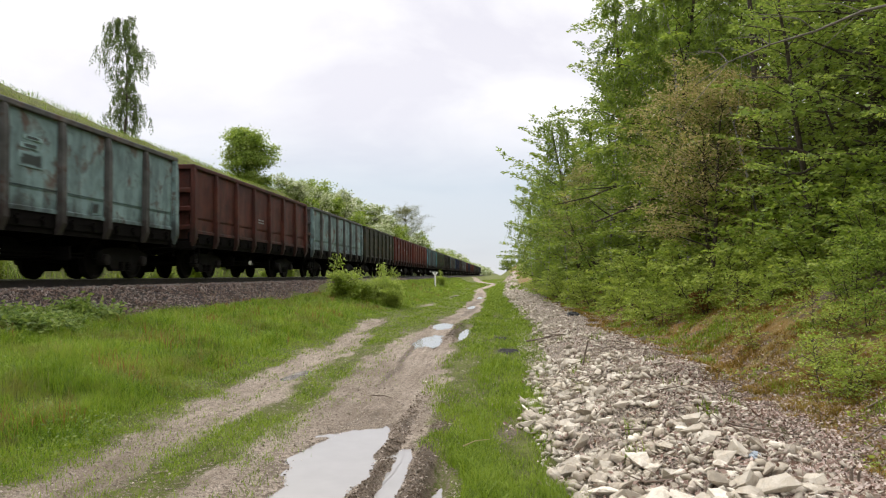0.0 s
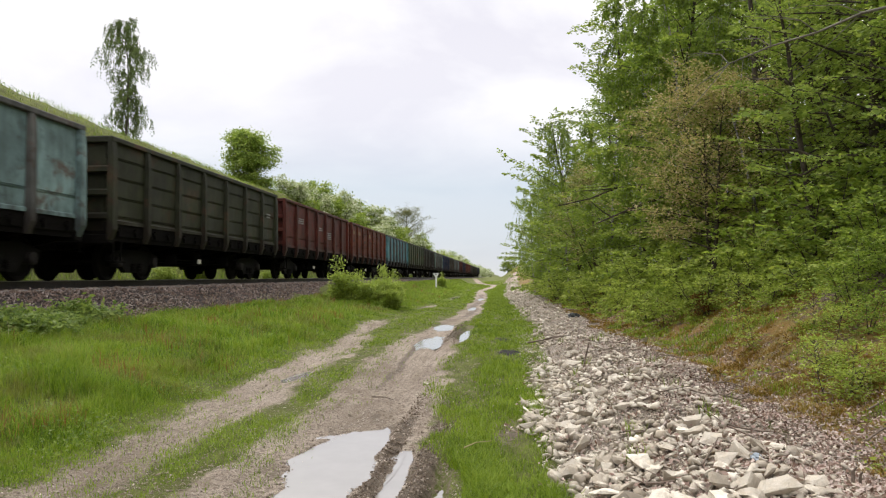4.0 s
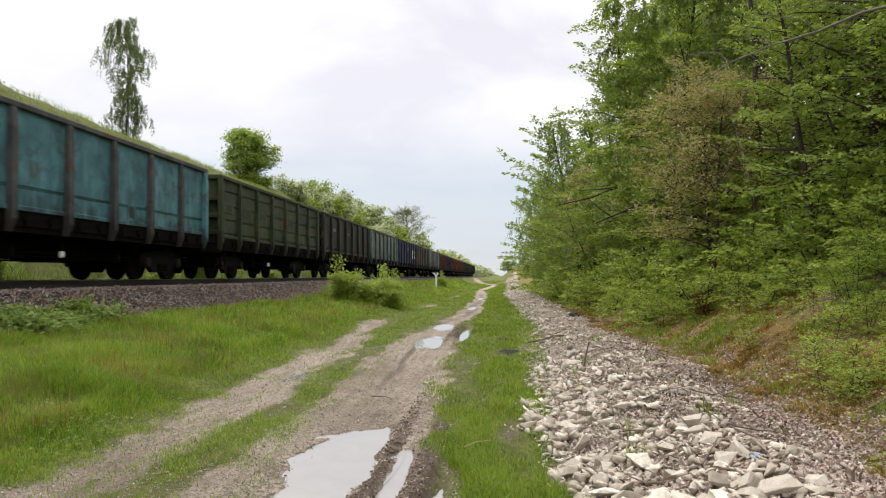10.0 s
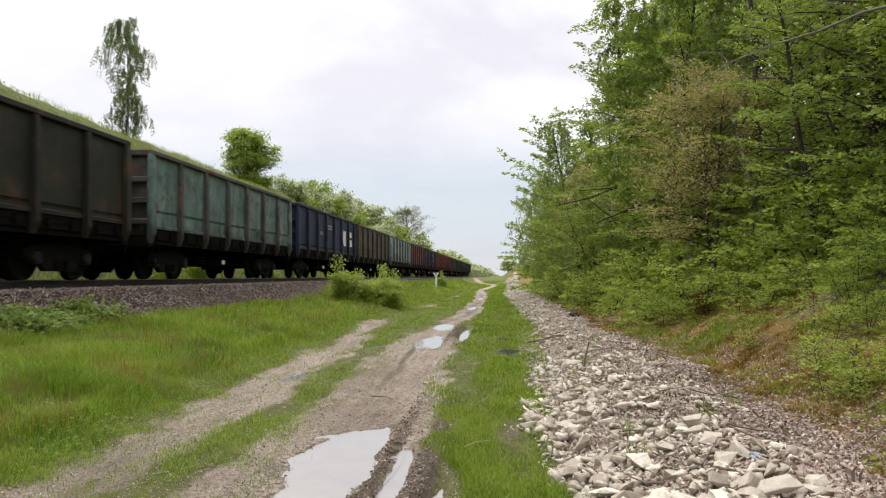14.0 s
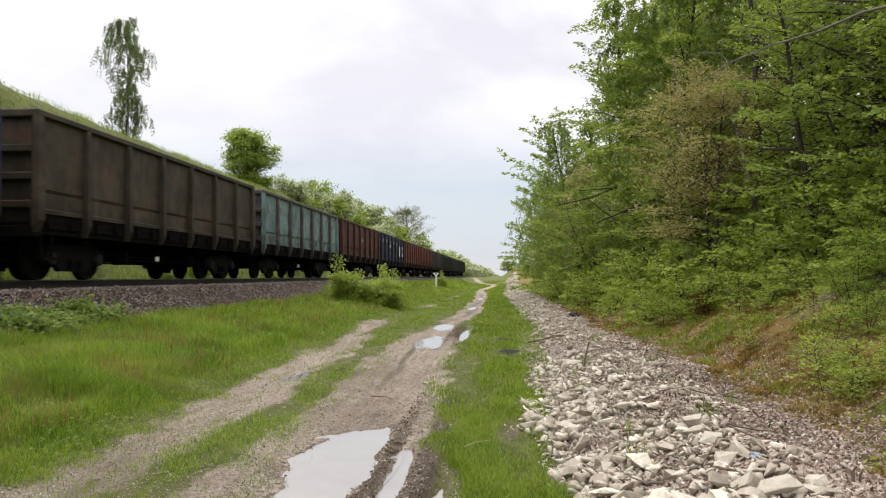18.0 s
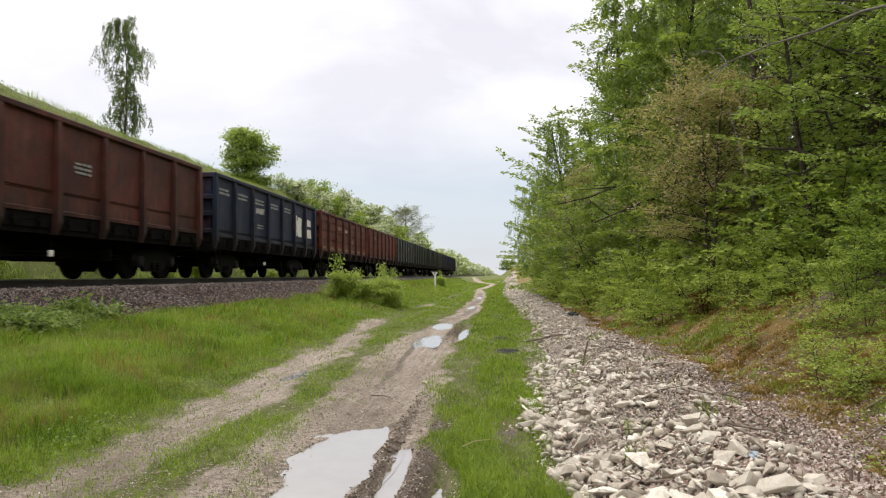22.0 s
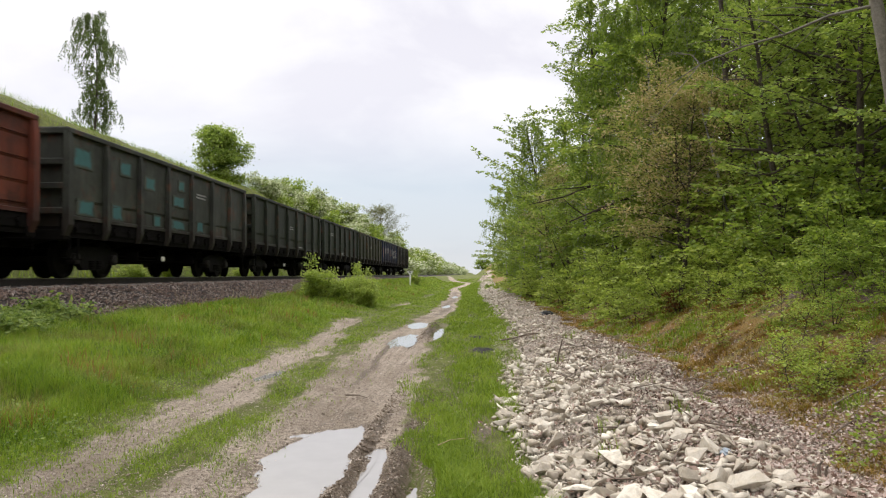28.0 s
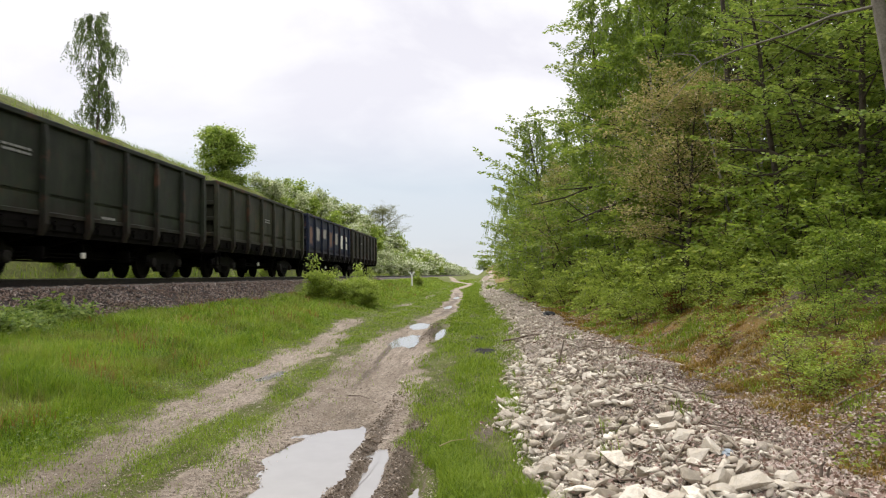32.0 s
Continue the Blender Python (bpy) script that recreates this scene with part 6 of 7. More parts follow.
    grass("bank_tufts", rng, x, y, rng.uniform(0.04, 0.16, len(x)), np.maximum(0.007, 0.0010 * y), "thin green grass tufts on the mossy bank", SHORTGRASS, 0.9)
    # a few tufts that have rooted between the stones
    tx = np.array([0.95, 1.12, 1.45, 1.30, 1.85, 1.6, 0.9, 1.75, 2.1, 1.2, 2.2, 1.0, 1.9])
    ty = np.array([5.5, 6.3, 9.2, 11.6, 8.0, 12.8, 8.8, 6.4, 10.4, 14.5, 7.2, 10.3, 14.0])
    x, y = (tx[:, None] + rng.normal(0, 0.05, (13, 26))).ravel(), (ty[:, None] + rng.normal(0, 0.06, (13, 26))).ravel()
    grass("stone_tufts", rng, x, y, rng.uniform(0.06, 0.20, len(x)), np.full(len(x), 0.008), "small green tufts rooted between the stones", SHORTGRASS, 0.8)
    # grassy cutting beyond the rails
    n = 40000
    y = 10 + 110 * rng.uniform(0, 1, n) ** 1.4
    x = -13.1 - rng.uniform(0, 1, n) ** 1.2 * 8.0
    grass("bank_grass", rng, x, y, rng.uniform(0.06, 0.22, n) * np.interp(x, [-20.5, -18.5, -16, -14], [1.5, 1.1, 1, 2.4]) * (1 + 0.5 * smooth_noise(x, y, 1.2, 48)), rng.uniform(0.012, 0.03, n), "long grass on the railway cutting", GRASS, 0.8)


make_grass()


# ---- limestone rubble beside the road ----
PEBBLE = stone_material("pebble", (0.13, 0.102, 0.078), (0.60, 0.53, 0.45), (0.34, 0.275, 0.205))


def stone_meshes(count, seed, mat, flat=0.6, points=26, cuts=7):
    """Angular broken stones: a lump about 1 m wide, split by a few flat breaks."""
    out = []
    rng = random.Random(seed)

    def direction():
        v = Vector((rng.gauss(0, 1), rng.gauss(0, 1), rng.gauss(0, 1)))
        return v.normalized() if v.length > 0.01 else Vector((0, 0, 1))
    for k in range(count):
        bm = bmesh.new()
        size = Vector((rng.uniform(0.9, 1.35), rng.uniform(0.5, 1.0), rng.uniform(0.4, 1.1) * flat))
        planes = [(direction(), rng.uniform(0.16, 0.36)) for _ in range(cuts)]
        planes.append((Vector((rng.uniform(-0.3, 0.3), rng.uniform(-0.3, 0.3), 1)).normalized(), rng.uniform(0.25, 0.40)))
        for j in range(points):
            v = direction() * rng.uniform(0.46, 0.58)
            for _ in range(2):
                for d, r in planes:
                    over = v.dot(d) - r
                    if over > 0:
                        v = v - d * over
            bm.verts.new((v.x * size.x, v.y * size.y, v.z * size.z))
        bmesh.ops.remove_doubles(bm, verts=list(bm.verts), dist=0.04)
        bmesh.ops.convex_hull(bm, input=list(bm.verts))
        bmesh.ops.delete(bm, geom=[v for v in bm.verts if not v.link_faces], context="VERTS")
        bmesh.ops.triangulate(bm, faces=list(bm.faces))
        bmesh.ops.recalc_face_normals(bm, faces=list(bm.faces))
        mesh = bpy.data.meshes.new("stone")
        bm.to_mesh(mesh)
        bm.free()
        mesh.materials.append(mat)
        out.append(mesh)
    return out


def triangles(mesh):
    v = np.array([tuple(p.co) for p in mesh.vertices])
    f = np.array([tuple(p.vertices) for p in mesh.polygons if len(p.vertices) == 3])
    return v, f


def random_turns(rng, n, tilt):
    a, b, c = rng.uniform(0, 2 * math.pi, n), rng.normal(0, tilt, n), rng.normal(0, tilt, n)
    ca, sa, cb, sb, cc, sc = np.cos(a), np.sin(a), np.cos(b), np.sin(b), np.cos(c), np.sin(c)
    z = np.zeros(n)
    rz = np.stack([np.stack([ca, -sa, z], -1), np.stack([sa, ca, z], -1), np.stack([z, z, z + 1], -1)], 1)
    rx = np.stack([np.stack([z + 1, z, z], -1), np.stack([z, cb, -sb], -1), np.stack([z, sb, cb], -1)], 1)
    ry = np.stack([np.stack([cc, z, sc], -1), np.stack([z, z + 1, z], -1), np.stack([-sc, z, cc], -1)], 1)
    return rz @ rx @ ry


def scatter(name, shapes, rng, x, y, z, size, tilt, mat):
    """Many small pieces joined into one mesh."""
    turns = random_turns(rng, len(x), tilt)
    pick = rng.integers(len(shapes), size=len(x))
    vs, fs, base = [], [], 0
    for k, (sv, sf) in enumerate(shapes):
        i = np.where(pick == k)[0]
        v = np.einsum("nij,vj->nvi", turns[i], sv) * size[i][:, None, None] + np.stack([x[i], y[i], z[i]], -1)[:, None, :]
        vs.append(v.reshape(-1, 3))
        fs.append((sf[None] + (np.arange(len(i)) * len(sv))[:, None, None]).reshape(-1, 3) + base)
        base += len(i) * len(sv)
    return numpy_mesh(name, np.concatenate(vs), np.concatenate(fs), mat)


def rubble_edge(y):
    return stone_edge(y) + 0.12 * smooth_noise(y, np.zeros_like(y), 0.8, 63) + 0.08 * smooth_noise(y, np.zeros_like(y), 0.25, 64)


def make_rubble():
    rng = np.random.default_rng(21)
    shapes = stone_meshes(30, 4, LIME, 0.62, 15, 9)
    heap = tagged(empty("rubble_heap"), "long low heap of broken white limestone beside the road", "stone heap", kind="structure")
    # the largest stones, where they lie
    large = [(0.97, 5.3, 0.30), (0.84, 7.15, 0.26), (0.44, 5.45, 0.20), (0.95, 4.55, 0.30), (1.12, 4.50, 0.26), (1.42, 4.85, 0.28), (0.72, 4.45, 0.26), (1.22, 4.25, 0.28),
             (0.24, 7.1, 0.24), (0.46, 7.25, 0.20), (0.36, 6.55, 0.13), (0.52, 6.6, 0.20), (0.66, 6.2, 0.22), (0.70, 5.7, 0.18), (1.32, 4.55, 0.20), (1.6, 4.6, 0.24), (0.80, 4.95, 0.22), (1.12, 5.0, 0.24), (0.98, 8.4, 0.22), (1.25, 9.6, 0.24), (1.5, 4.25, 0.28), (1.8, 4.4, 0.22)]
    n = 285
    y = spread_rows(rng, n, 4.1, 15.0, 1.9)
    x = rubble_edge(y) + rng.beta(1.1, 2.0, n) * 2.0
    s = 0.08 + 0.20 * rng.uniform(0, 1, n) ** 2.2
    stones = large + [(a1, b1, c1) for a1, b1, c1 in zip(x, y, s)]
    turns = random_turns(rng, len(stones), 0.35)
    for k, (a1, b1, c1) in enumerate(stones):
        if a1 > 2.6:
            continue
        ob = link_mesh("stone", shapes[k % len(shapes)], heap)
        c1 = float(c1) * 1.10
        ob.matrix_basis = Matrix.LocRotScale((a1, b1, float(land(a1, b1)) + c1 * 0.20), Matrix(turns[k].tolist()).to_quaternion(), (c1, c1, c1))
    # the rest, down to chips
    data = [triangles(m) for m in shapes]
    n = 17000
    y = spread_rows(rng, n, 4.0, 125.0, 1.42)
    x = rubble_edge(y) - 0.08 + rng.beta(1.0, 1.5, n) * 2.3
    keep = (x < 2.35 + 0.5 * smooth_noise(x, y, 0.7, 86)) & (smooth_noise(x, y, 0.5, 61) + 0.6 * smooth_noise(x, y, 0.2, 62) > rng.uniform(-1.2, 0.4, n))
    x, y = x[keep], y[keep]
    size = (0.022 + 0.13 * rng.uniform(0, 1, len(x)) ** 3.6) * (1 + y / 60) * np.clip(1.45 - 0.36 * x, 0.45, 1)
    mesh = scatter("rubble", data, rng, x, y, land(x, y) + size * 0.30, size, 0.5, LIME)
    ob = tagged(link_mesh("rubble", mesh, heap), "small broken limestone", kind="stuff")
    # chips strewn over the gully and into the grass
    chips = [triangles(m) for m in stone_meshes(8, 14, LIME, 0.5, 9, 3)]
    n = 42000
    y = spread_rows(rng, n, 4.0, 45.0, 1.6)
    x = 0.30 + 2.7 * rng.beta(1.3, 1.7, n)
    size = 0.012 + 0.045 * rng.uniform(0, 1, n) ** 2.6
    tagged(link_mesh("stone_chips", scatter("stone_chips", chips, rng, x, y, land(x, y) + size * 0.2, size, 0.5, LIME)), "loose pale stone chips", "gravel", kind="stuff")
    # pebbles on the road
    n = 40000
    y = spread_rows(rng, n, 4.0, 28.0, 1.7)
    x = rng.uniform(-4.1, 0.0, n)
    size = (0.008 + 0.024 * rng.uniform(0, 1, n) ** 4) * (1 + y / 50)
    tagged(link_mesh("road_pebbles", scatter("road_pebbles", chips, rng, x, y, land(x, y) + size * 0.2, size, 0.5, PEBBLE)), "small pebbles pressed into the dirt road", "gravel", kind="stuff")
    # clods of mud along the ploughed ridges
    n = 4200
    y = spread_rows(rng, n, 4.2, 9.5, 1.5)
    x = np.where(rng.uniform(0, 1, n) < 0.5, -0.99 + rng.normal(0, 0.06, n), -0.62 + rng.normal(0, 0.09, n))
    far = rng.uniform(0, 1, n) < 0.15
    y, x = np.where(far, rng.uniform(16.5, 23, n), y), np.where(far, -1.28 + rng.normal(0, 0.10, n), x)
    size = (0.010 + 0.034 * rng.uniform(0, 1, n) ** 3) * np.where(far, 1.5, 1)
    mudmat = simple("mud_clod", (0.07, 0.052, 0.036), (0.22, 0.168, 0.12), 20.0, 0.85)
    tagged(link_mesh("mud_clods", scatter("mud_clods", chips, rng, x, y, land(x, y) + size * 0.15, size, 0.6, mudmat)), "dark clods of churned mud between the ruts", "mud", kind="stuff")
    # ballast stones on the shoulder of the track
    shards = [triangles(m) for m in stone_meshes(8, 9, BALLAST, 0.8, 12, 4)]
    n = 17000
    y = 9 + 60 * rng.uniform(0, 1, n) ** 1.7
    x = np.interp(rng.uniform(0, 1, n), [0, 0.25, 1], [-9.75, -9.22, -8.10])
    z = np.interp(x, [-9.75, -9.22, -8.95, -8.60, -8.15], [1.195, 1.13, 0.99, 0.79, 0.53])
    size = rng.uniform(0.045, 0.085, n) * (1 + y / 70)
    tagged(link_mesh("ballast_stones", scatter("ballast_stones", shards, rng, x, y, z + 0.035, size, 0.7, BALLAST)), "crushed grey-brown ballast stones", "ballast", kind="stuff")


make_rubble()


def make_bank_floor():
    """Fallen leaves, moss and low green plants on the woodland bank."""
    rng = np.random.default_rng(33)
    n = 60000
    y = spread_rows(rng, n, 4.1, 40.0, 1.8)
    x = np.where(rng.uniform(0, 1, n) < 0.75, 0.7 + rng.beta(2.2, 2.2, n) * 3.2, rng.uniform(2.8, 6.5, n))
    pts = np.stack([x, y, land(x, y) + 0.012], -1)
    v, f = leaves_at(rng, pts, 0.026, 0.008, 1, 0.0, 0.3, 1.3)
    tagged(link_mesh("fallen_leaves", numpy_mesh("fallen_leaves", v, f, LITTERLEAF)), "dry pinkish-brown fallen leaves", "leaf litter", kind="stuff")
    n = 6500
    y = spread_rows(rng, n, 4.1, 22.0, 1.8)
    x = stone_edge(y) - 0.25 + rng.uniform(0, 1, n) * 2.2
    keep = smooth_noise(x, y, 0.3, 71) > rng.uniform(-0.5, 0.8, n)
    x, y = x[keep], y[keep]
    v, f = leaves_at(rng, np.stack([x, y, land(x, y) + 0.045], -1), 0.028, 0.015, 1, 0.0, 0.5, 1.8)
    tagged(link_mesh("leaf_scraps", numpy_mesh("leaf_scraps", v, f, LITTERLEAF)), "dry leaf scraps caught between the stones", "leaf litter", kind="stuff")
    n = 1700
    cy = spread_rows(rng, n, 4.6, 38.0, 1.7)
    cx = moss_line(cy) + rng.uniform(-0.12, 1, n) ** 1.0 * 3.0
    keep = smooth_noise(cx, cy, 0.8, 42) + 0.4 * smooth_noise(cx, cy, 0.3, 41) > rng.uniform(-0.6, 0.3, n)
    cx, cy = cx[keep], cy[keep]
    per, r = 80, rng.uniform(0.05, 0.13, len(cx)) * (1 + cy / 40)
    off = rng.normal(0, 0.5, (2, len(cx), per))
    x, y = (cx[:, None] + off[0] * r[:, None] * 1.3).ravel(), (cy[:, None] + off[1] * r[:, None] * 1.3).ravel()
    dome = np.exp(-(off ** 2).sum(0) * 1.2) * np.minimum(0.075, r * 0.6)[:, None]
    v, f = blades(rng, x, y, (0.02 + dome * rng.uniform(0.6, 1.2, dome.shape)).ravel(), np.maximum(0.008, 0.0011 * y), 1.5)
    tagged(link_mesh("moss", numpy_mesh("moss", v, f, MOSS)), "orange-brown moss and dry grass on the bank", "moss", kind="stuff")
    n = 5000
    y = spread_rows(rng, n, 5.0, 70.0, 1.6)
    x = 2.6 + rng.uniform(0, 1, n) * 3.6
    keep = smooth_noise(x, y, 0.7, 43) + 0.4 * smooth_noise(x, y, 0.2, 44) > 0.28
    x, y = x[keep], y[keep]
    pts = np.stack([x, y, land(x, y) + 0.05], -1)
    v, f = leaves_at(rng, pts, 0.032, 0.05, 3, 0.0, 0.5, 1.6)
    tagged(link_mesh("bank_herbs", numpy_mesh("bank_herbs", v, f, LEAF_FRESH)), "low green herbs on the bank", "herbs", kind="stuff")
    sprig = [tiered_meshes("sapling", 61 + k, 0.95, 0.008, 17, 0.44, 0.12, 0.6, 0.028, BARK, LEAF_LIGHT, 0.0, 0.040, 2, 0.5, 8) for k in range(2)]
    for k in range(40):
        y = 7.5 + 26 * (k / 40) ** 1.3
        x = rng.uniform(3.6, 5.4)
        make_plant("sapling", sprig[k % 2], x, y, "small leafy sapling on the mossy bank", "sapling", "saplings on the bank", rng.uniform(0.25, 0.7), None, rng, 0.02, "stem", "foliage")

    for x, y, s in ((3.28, 7.3, 0.85), (3.16, 7.15, 0.55), (3.42, 7.45, 0.7), (3.5, 8.2, 0.55), (3.75, 8.9, 0.7), (4.0, 9.5, 0.75), (3.6, 10.6, 0.6), (4.6, 11.4, 1.2), (4.1, 12.6, 1.0), (4.6, 14.0, 1.3), (4.4, 16.5, 1.5), (4.3, 20.5, 1.6), (4.0, 25, 1.6), (3.7, 32, 1.7)):
        make_plant("sapling", sprig[int(y * 7) % 2], x, y, "bright yellow-green leafy sapling on the mossy bank", "sapling", "saplings on the bank", s, None, rng, 0.02, "stem", "foliage")


make_bank_floor()


# ---- single things ----
BLUEBAG = simple("blue_plastic", (0.20, 0.25, 0.29), (0.42, 0.46, 0.50), 9.0, 0.4)
BLACKBAG = simple("black_plastic", (0.012, 0.013, 0.015), (0.03, 0.032, 0.036), 9.0, 0.4)
DEADWOOD = simple("dead_wood", (0.10, 0.075, 0.055), (0.24, 0.19, 0.15), 8.0, 0.9, 0.0, 0.6)
PALEWOOD = simple("grey_branch_bark", (0.11, 0.10, 0.08), (0.24, 0.22, 0.18), 6.0, 0.9, 0.0, 0.5)
RUSSET = leaf_material("russet_needles", [(0.13, 0.05, 0.02), (0.22, 0.09, 0.03), (0.16, 0.10, 0.03)], 0.2, 0.8)


def wood(name, paths, mat, label, category, group=""):
    """One branching piece of wood from paths of (points, thick, thin)."""
    v, f = [], []
    for pts, r0, r1 in paths:
        tube(v, f, pts, np.linspace(r0, r1, len(pts)), 6)
    ob = link_mesh(name, numpy_mesh(name, np.concatenate(v), np.concatenate(f), mat, True))
    return tagged(ob, label, category, group)


def make_sign():
    x, y = -6.05, 66.0
    z = float(land(x, y))
    sign = tagged(empty("trackside_marker", pose(x, y, z)), "white trackside marker post with a triangular head", "marker post")
    bm = bmesh.new()
    lathe(bm, [(-0.2, 0.075), (1.05, 0.07), (1.08, 0.03)], "z", 10)
    part("post", bm, WHITEPAINT, sign, "white painted post")
    bm = bmesh.new()
    a1 = [bm.verts.new((px, -0.09, pz)) for px, pz in ((-0.30, 1.34), (0.30, 1.34), (0.06, 1.0), (-0.06, 1.0))]
    b1 = [bm.verts.new((v.co.x, -0.065, v.co.z)) for v in a1]
    bm.faces.new(a1)
    bm.faces.new(b1[::-1])
    for k in range(4):
        bm.faces.new((a1[(k + 1) % 4], a1[k], b1[k], b1[(k + 1) % 4]))
    part("board", bm, WHITEPAINT, sign, "white triangular board")
    bm = bmesh.new()
    a1 = [bm.verts.new((px, -0.098, pz)) for px, pz in ((-0.12, 1.29), (0.12, 1.29), (0.0, 1.14))]
    b1 = [bm.verts.new((v.co.x, -0.091, v.co.z)) for v in a1]
    bm.faces.new(a1)
    bm.faces.new(b1[::-1])
    for k in range(3):
        bm.faces.new((a1[(k + 1) % 3], a1[k], b1[k], b1[(k + 1) % 3]))
    part("dark_field", bm, DARKPATCH, sign, "dark field of the board")


def crumpled(name, x, y, size, mat, label, seed):
    """A crumpled bag lying on the stones."""
    rng = random.Random(seed)
    bm = bmesh.new()
    bmesh.ops.create_icosphere(bm, subdivisions=3, radius=1.0)
    for v in bm.verts:
        k = 1 + 0.35 * noise.noise(v.co * 2.3 + Vector((seed, 0, 0))) + 0.12 * noise.noise(v.co * 7)
        v.co = Vector((v.co.x * size[0], v.co.y * size[1], v.co.z * size[2])) * k
    ob = part(name, bm, mat, None, label)
    ob.matrix_basis = pose(x, y, float(land(x, y)) + size[2] * 0.6, 0, 0, rng.uniform(0, 360))
    return tagged(ob, category="litter")


def make_sticks():
    rng = np.random.default_rng(77)
    # the fallen branch across the edge of the stones and the upright stick by it
    z = float(land(0.9, 15.0))
    main = np.array([(0.5, 15.0, z + 0.02), (0.8, 15.05, z + 0.07), (1.1, 15.1, z + 0.13), (1.45, 15.2, z + 0.16)])
    wood("fallen_branch", [(main, 0.022, 0.008), (main[1] + np.array([(0, 0, 0), (0.25, -0.2, 0.1), (0.6, -0.25, 0.12)]), 0.015, 0.005)], DEADWOOD, "dead branch lying from the grass onto the stones", "branch")
    z = float(land(1.3, 11.3))
    wood("stick", [(np.array([(1.22, 11.3, z - 0.1), (1.26, 11.3, z + 0.15), (1.31, 11.28, z + 0.36)]), 0.018, 0.010)], DEADWOOD, "short dead stick standing in the stones", "stick")
    z = float(land(2.15, 4.75))
    wood("stump", [(np.array([(2.16, 4.75, z - 0.1), (2.16, 4.75, z + 0.1), (2.18, 4.74, z + 0.13)]), 0.014, 0.008), (np.array([(2.20, 4.76, z - 0.1), (2.21, 4.76, z + 0.08), (2.22, 4.75, z + 0.10)]), 0.010, 0.006)], DEADWOOD, "splintered stub of wood among the stones", "stump")
    for k in range(46):
        y = 4.4 + 13 * (k / 46) ** 1.5
        x = rng.uniform(0.9, 3.6)
        a = rng.uniform(0, 2 * math.pi)
        n, ln = 5, rng.uniform(0.25, 0.8)
        p = np.array([x, y, 0.0])
        pts = []
        d = np.array([math.cos(a), math.sin(a), 0])
        for j in range(n):
            q = p + d * ln * (j / (n - 1)) + np.append(rng.normal(0, 0.02, 2), 0)
            q[2] = float(land(q[0], q[1])) + 0.045 + 0.02 * j * rng.uniform(0, 1)
            pts.append(q)
        paths = [(np.array(pts), 0.009, 0.003)]
        if k % 2:
            s = pts[2]
            paths.append((np.array([s, s + np.array([rng.normal(0, 0.1), rng.normal(0, 0.1), 0.05]), s + np.array([rng.normal(0, 0.2), rng.normal(0, 0.2), 0.09])]), 0.005, 0.002))
        wood("twig", paths, DEADWOOD, "dry twig lying on the stones and litter", "twig", "twigs on the rubble")
    # a twig and a stone on the road
    z = float(land(-1.45, 8.9))
    wood("twig", [(np.array([(-1.62, 9.0, z + 0.02), (-1.45, 8.93, z + 0.03), (-1.32, 8.8, z + 0.02)]), 0.010, 0.004)], DEADWOOD, "dark twig lying on the dirt road", "twig")
    z = float(land(-0.28, 6.05))
    wood("twig", [(np.array([(-0.32, 5.98, z + 0.10), (-0.22, 6.05, z + 0.13), (-0.10, 6.16, z + 0.12)]), 0.006, 0.003)], STRAW, "pale dry stalk lying on the grass", "stalk")
    rock = stone_meshes(1, 77, LIME, 0.5)[0]
    for x, y, s in ((-1.12, 10.4, 0.14), (-2.5, 8.2, 0.05), (0.32, 10.5, 0.09), (0.38, 9.4, 0.07)):
        ob = tagged(link_mesh("stone", rock), "pale limestone lying loose on the ground", "stone", "loose stones")
        ob.matrix_basis = Matrix.LocRotScale((x, y, float(land(x, y)) + s * 0.14), Euler((0, 0, x * 40)), (s, s, s))


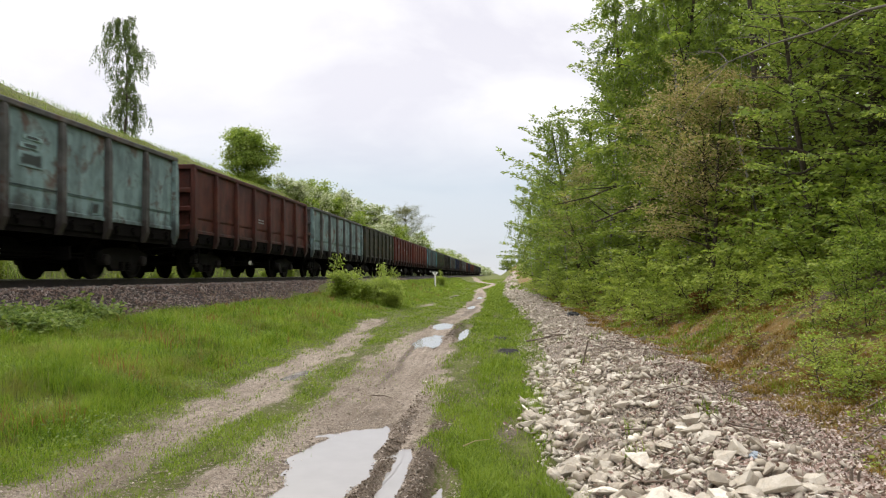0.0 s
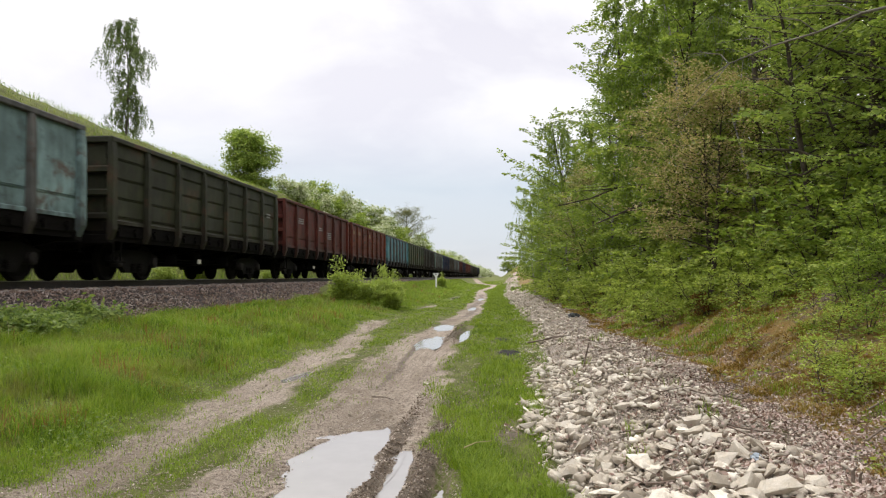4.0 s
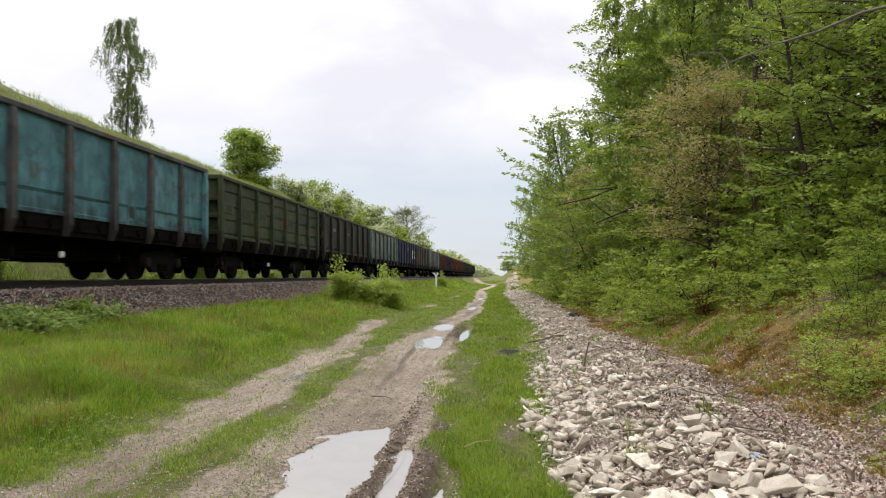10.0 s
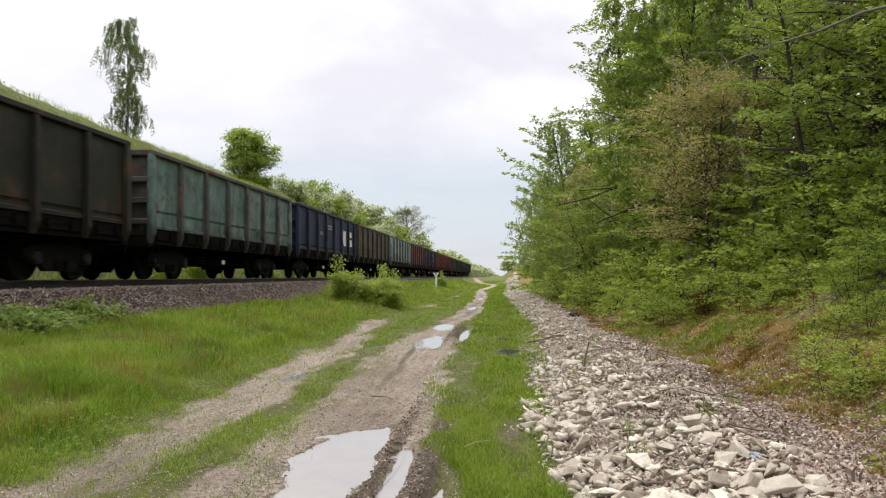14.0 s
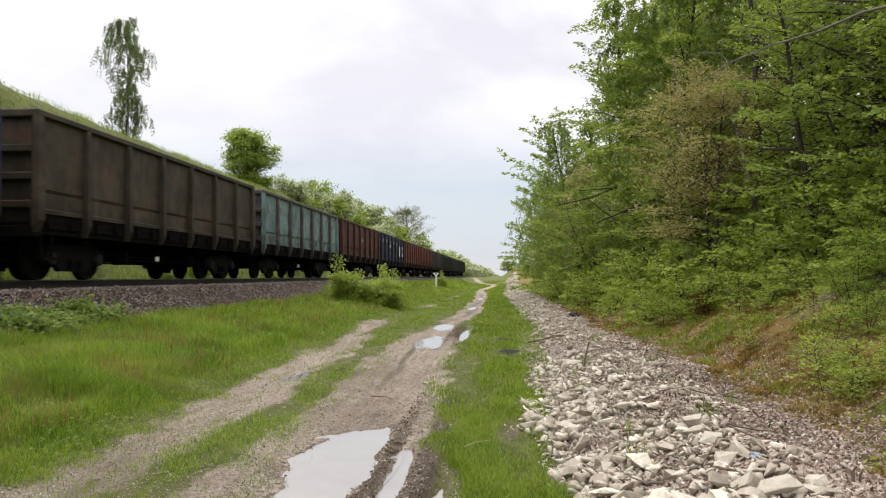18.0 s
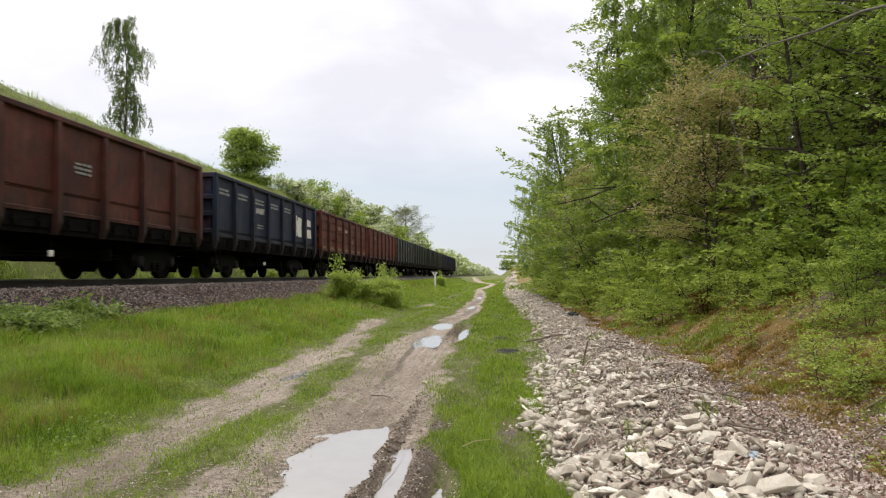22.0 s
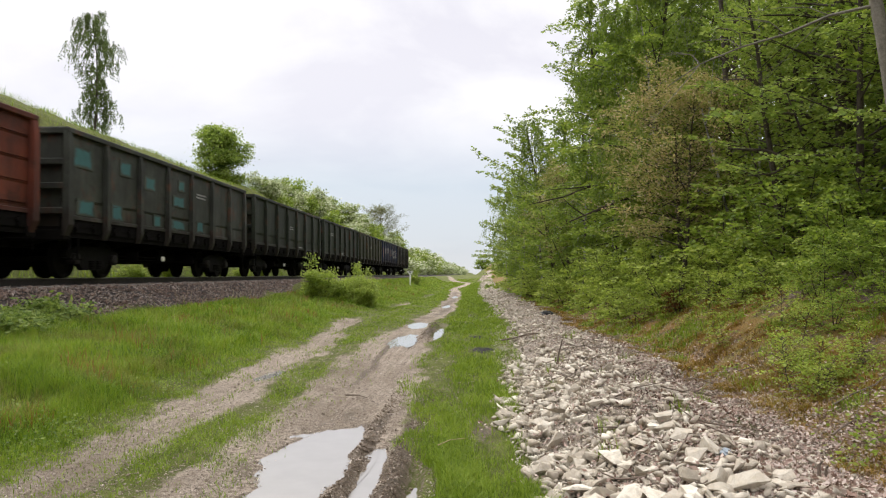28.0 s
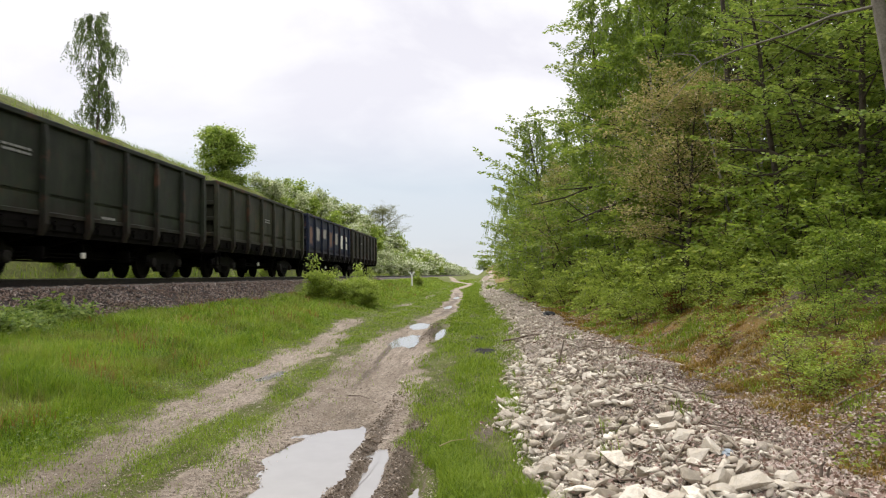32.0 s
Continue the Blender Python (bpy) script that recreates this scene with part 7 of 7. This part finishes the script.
def make_limbs():
    """The old tree by the road's edge with its bare limb, and the dark limbs inside the wood."""
    rng = np.random.default_rng(91)
    tx, ty = 5.32, 9.6
    tz = float(land(tx, ty))
    trunk = np.array([(tx + 0.3, ty, tz - 0.3), (tx + 0.15, ty, 3.2), (tx - 0.05, ty, 4.6), (tx - 0.25, ty + 0.1, 6.2), (tx - 0.3, ty + 0.2, 8.5)])
    limb = np.array([(tx - 0.05, ty, 5.02), (4.75, 9.9, 4.98), (4.25, 10.1, 4.80), (3.75, 10.4, 4.72), (3.3, 10.8, 4.60), (2.9, 11.1, 4.35)])
    paths = [(trunk, 0.115, 0.05), (limb, 0.023, 0.006)]
    for k in (1, 2, 3, 4, 4):
        for s in range(2):
            d = np.array([-0.4 + rng.normal(0, 0.2), rng.normal(0, 0.3), rng.choice([-0.35, 0.3])])
            p = limb[k]
            paths.append((np.array([p, p + d * 0.5, p + d * 1.0 + np.array([-0.1, 0, -0.12]), p + d * 1.5 + np.array([-0.25, 0, -0.3])]), 0.008, 0.002))
    wood("old_tree", paths, PALEWOOD, "old tree with a long bare grey limb over the bank", "tree")
    for start, way, ln, r, lift in (((9.5, 13.0, 1.6), (-0.75, 0.15, 0.5), 6.5, 0.085, -0.1), ((6.9, 15.2, 1.4), (-0.05, 0.1, 1), 6.5, 0.10, 0.2), ((7.1, 15.0, 1.4), (0.1, 0.05, 1), 7.0, 0.09, 0.2),
                                    ((6.6, 20.0, 3.6), (-0.9, 0.1, 0.15), 4.2, 0.06, -0.5), ((7.3, 12.6, 1.2), (0.35, -0.1, 0.6), 4.5, 0.035, 0.1), ((5.6, 13.4, 1.2), (-0.2, 0.1, 0.9), 3.4, 0.03, 0.1), ((6.9, 11.0, 1.3), (0.5, 0.2, 0.7), 4.0, 0.03, 0.0)):
        main = bent(rng, start, way, ln, 9, 0.06, lift)
        sub = [(main, r, r * 0.35)]
        for k in (3, 5, 6, 7, 8):
            sub.append((bent(rng, main[k], (rng.normal(0, 1), rng.normal(0, 0.6), rng.uniform(-0.2, 0.8)), rng.uniform(0.8, 2.0), 4, 0.15, 0.0), r * 0.35, 0.004))
        main[0][2] -= 0.3
        wood("leaning_tree", sub, BARK, "dark bare leaning tree with side branches in the wood", "tree", "bare trunks in the wood")
    for start, way, ln, r in (((5.55, 14.5, 1.2), (0.0, 0.02, 1), 6.5, 0.030), ((4.35, 23.6, 1.0), (0.03, 0.02, 1), 5.5, 0.05), ((5.55, 15.4, 1.2), (-0.12, 0.05, 0.9), 4.0, 0.035), ((5.2, 21.0, 1.0), (-0.05, 0, 1), 5.0, 0.045)):
        main = bent(rng, start, way, ln, 9, 0.03, 0.1)
        main[0][2] -= 0.3
        sub = [(main, r, r * 0.5)]
        for k in (4, 6, 7, 8):
            sub.append((bent(rng, main[k], (rng.normal(0, 1), rng.normal(0, 0.6), 0.9), rng.uniform(0.6, 1.4), 4, 0.12, 0.2), r * 0.3, 0.004))
        wood("young_birch", sub, BIRCH, "slim white birch stem among the leaves", "birch", "birch stems in the wood")
    for start, way, ln, r in (((5.75, 16.3, 1.3), (0.0, 0.0, 1), 7.5, 0.075), ((5.92, 16.4, 1.3), (0.06, 0.0, 1), 7.0, 0.065)):
        main = bent(rng, start, way, ln, 9, 0.03, 0.1)
        main[0][2] -= 0.3
        sub = [(main, r, r * 0.5)]
        for k in (4, 5, 6, 7, 8):
            sub.append((bent(rng, main[k], (rng.normal(0, 1), rng.normal(0, 0.6), 0.7), rng.uniform(1.0, 2.2), 4, 0.12, 0.2), r * 0.4, 0.005))
        wood("dark_tree", sub, BARK, "dark upright tree stem among the leaves", "tree", "bare trunks in the wood")
    # the dark limb arching out of the wood, the thick low limb and the pale pole leaning inside it
    wood("bent_tree", [(np.array([(6.6, 24.2, 1.0), (6.3, 24.1, 3.0), (5.8, 24.0, 4.15), (4.8, 23.8, 4.45), (3.7, 23.7, 4.35), (2.8, 23.6, 4.0), (1.7, 23.5, 3.75)]), 0.10, 0.012), (np.array([(3.7, 23.7, 4.35), (3.0, 23.4, 4.25), (2.2, 23.3, 4.2)]), 0.03, 0.006), (np.array([(4.8, 23.8, 4.45), (4.0, 23.4, 3.6), (3.5, 23.2, 3.3)]), 0.04, 0.008)], BARK, "dark bare tree bent in an arch out of the wood", "tree", "bare trunks in the wood")
    wood("bent_tree", [(np.array([(8.1, 13.2, 1.3), (7.6, 13.1, 2.4), (6.9, 13.0, 2.95), (6.2, 12.9, 3.25), (5.5, 12.8, 3.45), (5.0, 12.8, 3.65), (4.4, 12.9, 3.7)]), 0.11, 0.015), (np.array([(6.2, 12.9, 3.25), (5.6, 12.7, 3.9), (5.3, 12.6, 4.6)]), 0.04, 0.008), (np.array([(5.5, 12.8, 3.45), (5.0, 12.5, 3.2), (4.5, 12.4, 3.15)]), 0.03, 0.006)], BARK, "thick brown tree bent low out of the wood", "tree", "bare trunks in the wood")
    wood("leaning_pole", [(np.array([(5.35, 12.2, 1.3), (6.0, 12.2, 2.35), (6.7, 12.2, 3.3)]), 0.030, 0.018)], PALEWOOD, "pale dead pole leaning among the leaves", "pole", "bare trunks in the wood")
    dead = plant_meshes("dead_sapling", 88, 0.95, 0.02, 14, 0.15, 0.1, -0.2, 6, 0.035, 4, 0.05, BARK, RUSSET, 0.0)
    make_plant("dead_sapling", dead, 3.95, 14.6, "small dead russet sapling on the bank", "sapling", "", 0.8, 0, rng, 0.0, "stem", "foliage")


make_sign()
crumpled("plastic_bag", 1.66, 5.0, (0.06, 0.045, 0.03), BLUEBAG, "crumpled pale blue plastic litter on the stones", 3)
crumpled("rubbish_bag", 2.05, 21.5, (0.24, 0.16, 0.08), BLACKBAG, "crumpled black plastic bag at the edge of the stones", 5)
make_sticks()
make_limbs()


# ---- what moves ----
SPEED, WHEEL_R = 8.149, 0.4785


def travelled(t):
    return SPEED * t - 0.000445 * t * t - 0.11 * math.cos(2 * math.pi * (t - 4.0) / 36.0)


def motions():
    for k, wagon in enumerate(WAGONS, 1):
        rows = []
        for t in range(0, 33, 2):
            rear = 6.215 + PITCH * k - travelled(t)
            rows.append((t, pose(TRACK_X, rear - HALF, RAIL_Z)))
        walk(wagon, rows)
    # the wheels roll: the four axles of all wagons turn alike
    made = {}
    step = 1.0 / 15
    for wheels, k in WHEELSETS:
        if k not in made:
            y = wheels.location.y
            rows = []
            n = int(round(32.0 / step))
            for j in range(n + 1):
                t = j * step
                rows.append((t, pose(0, y, WHEEL_R, math.degrees(travelled(t) / WHEEL_R))))
            walk(wheels, rows)
            made[k] = wheels
        else:
            wheels.rotation_mode = "QUATERNION"
            keys = wheels.animation_data_create()
            keys.action = made[k].animation_data.action
            keys.action_slot = made[k].animation_data.action_slot


motions()
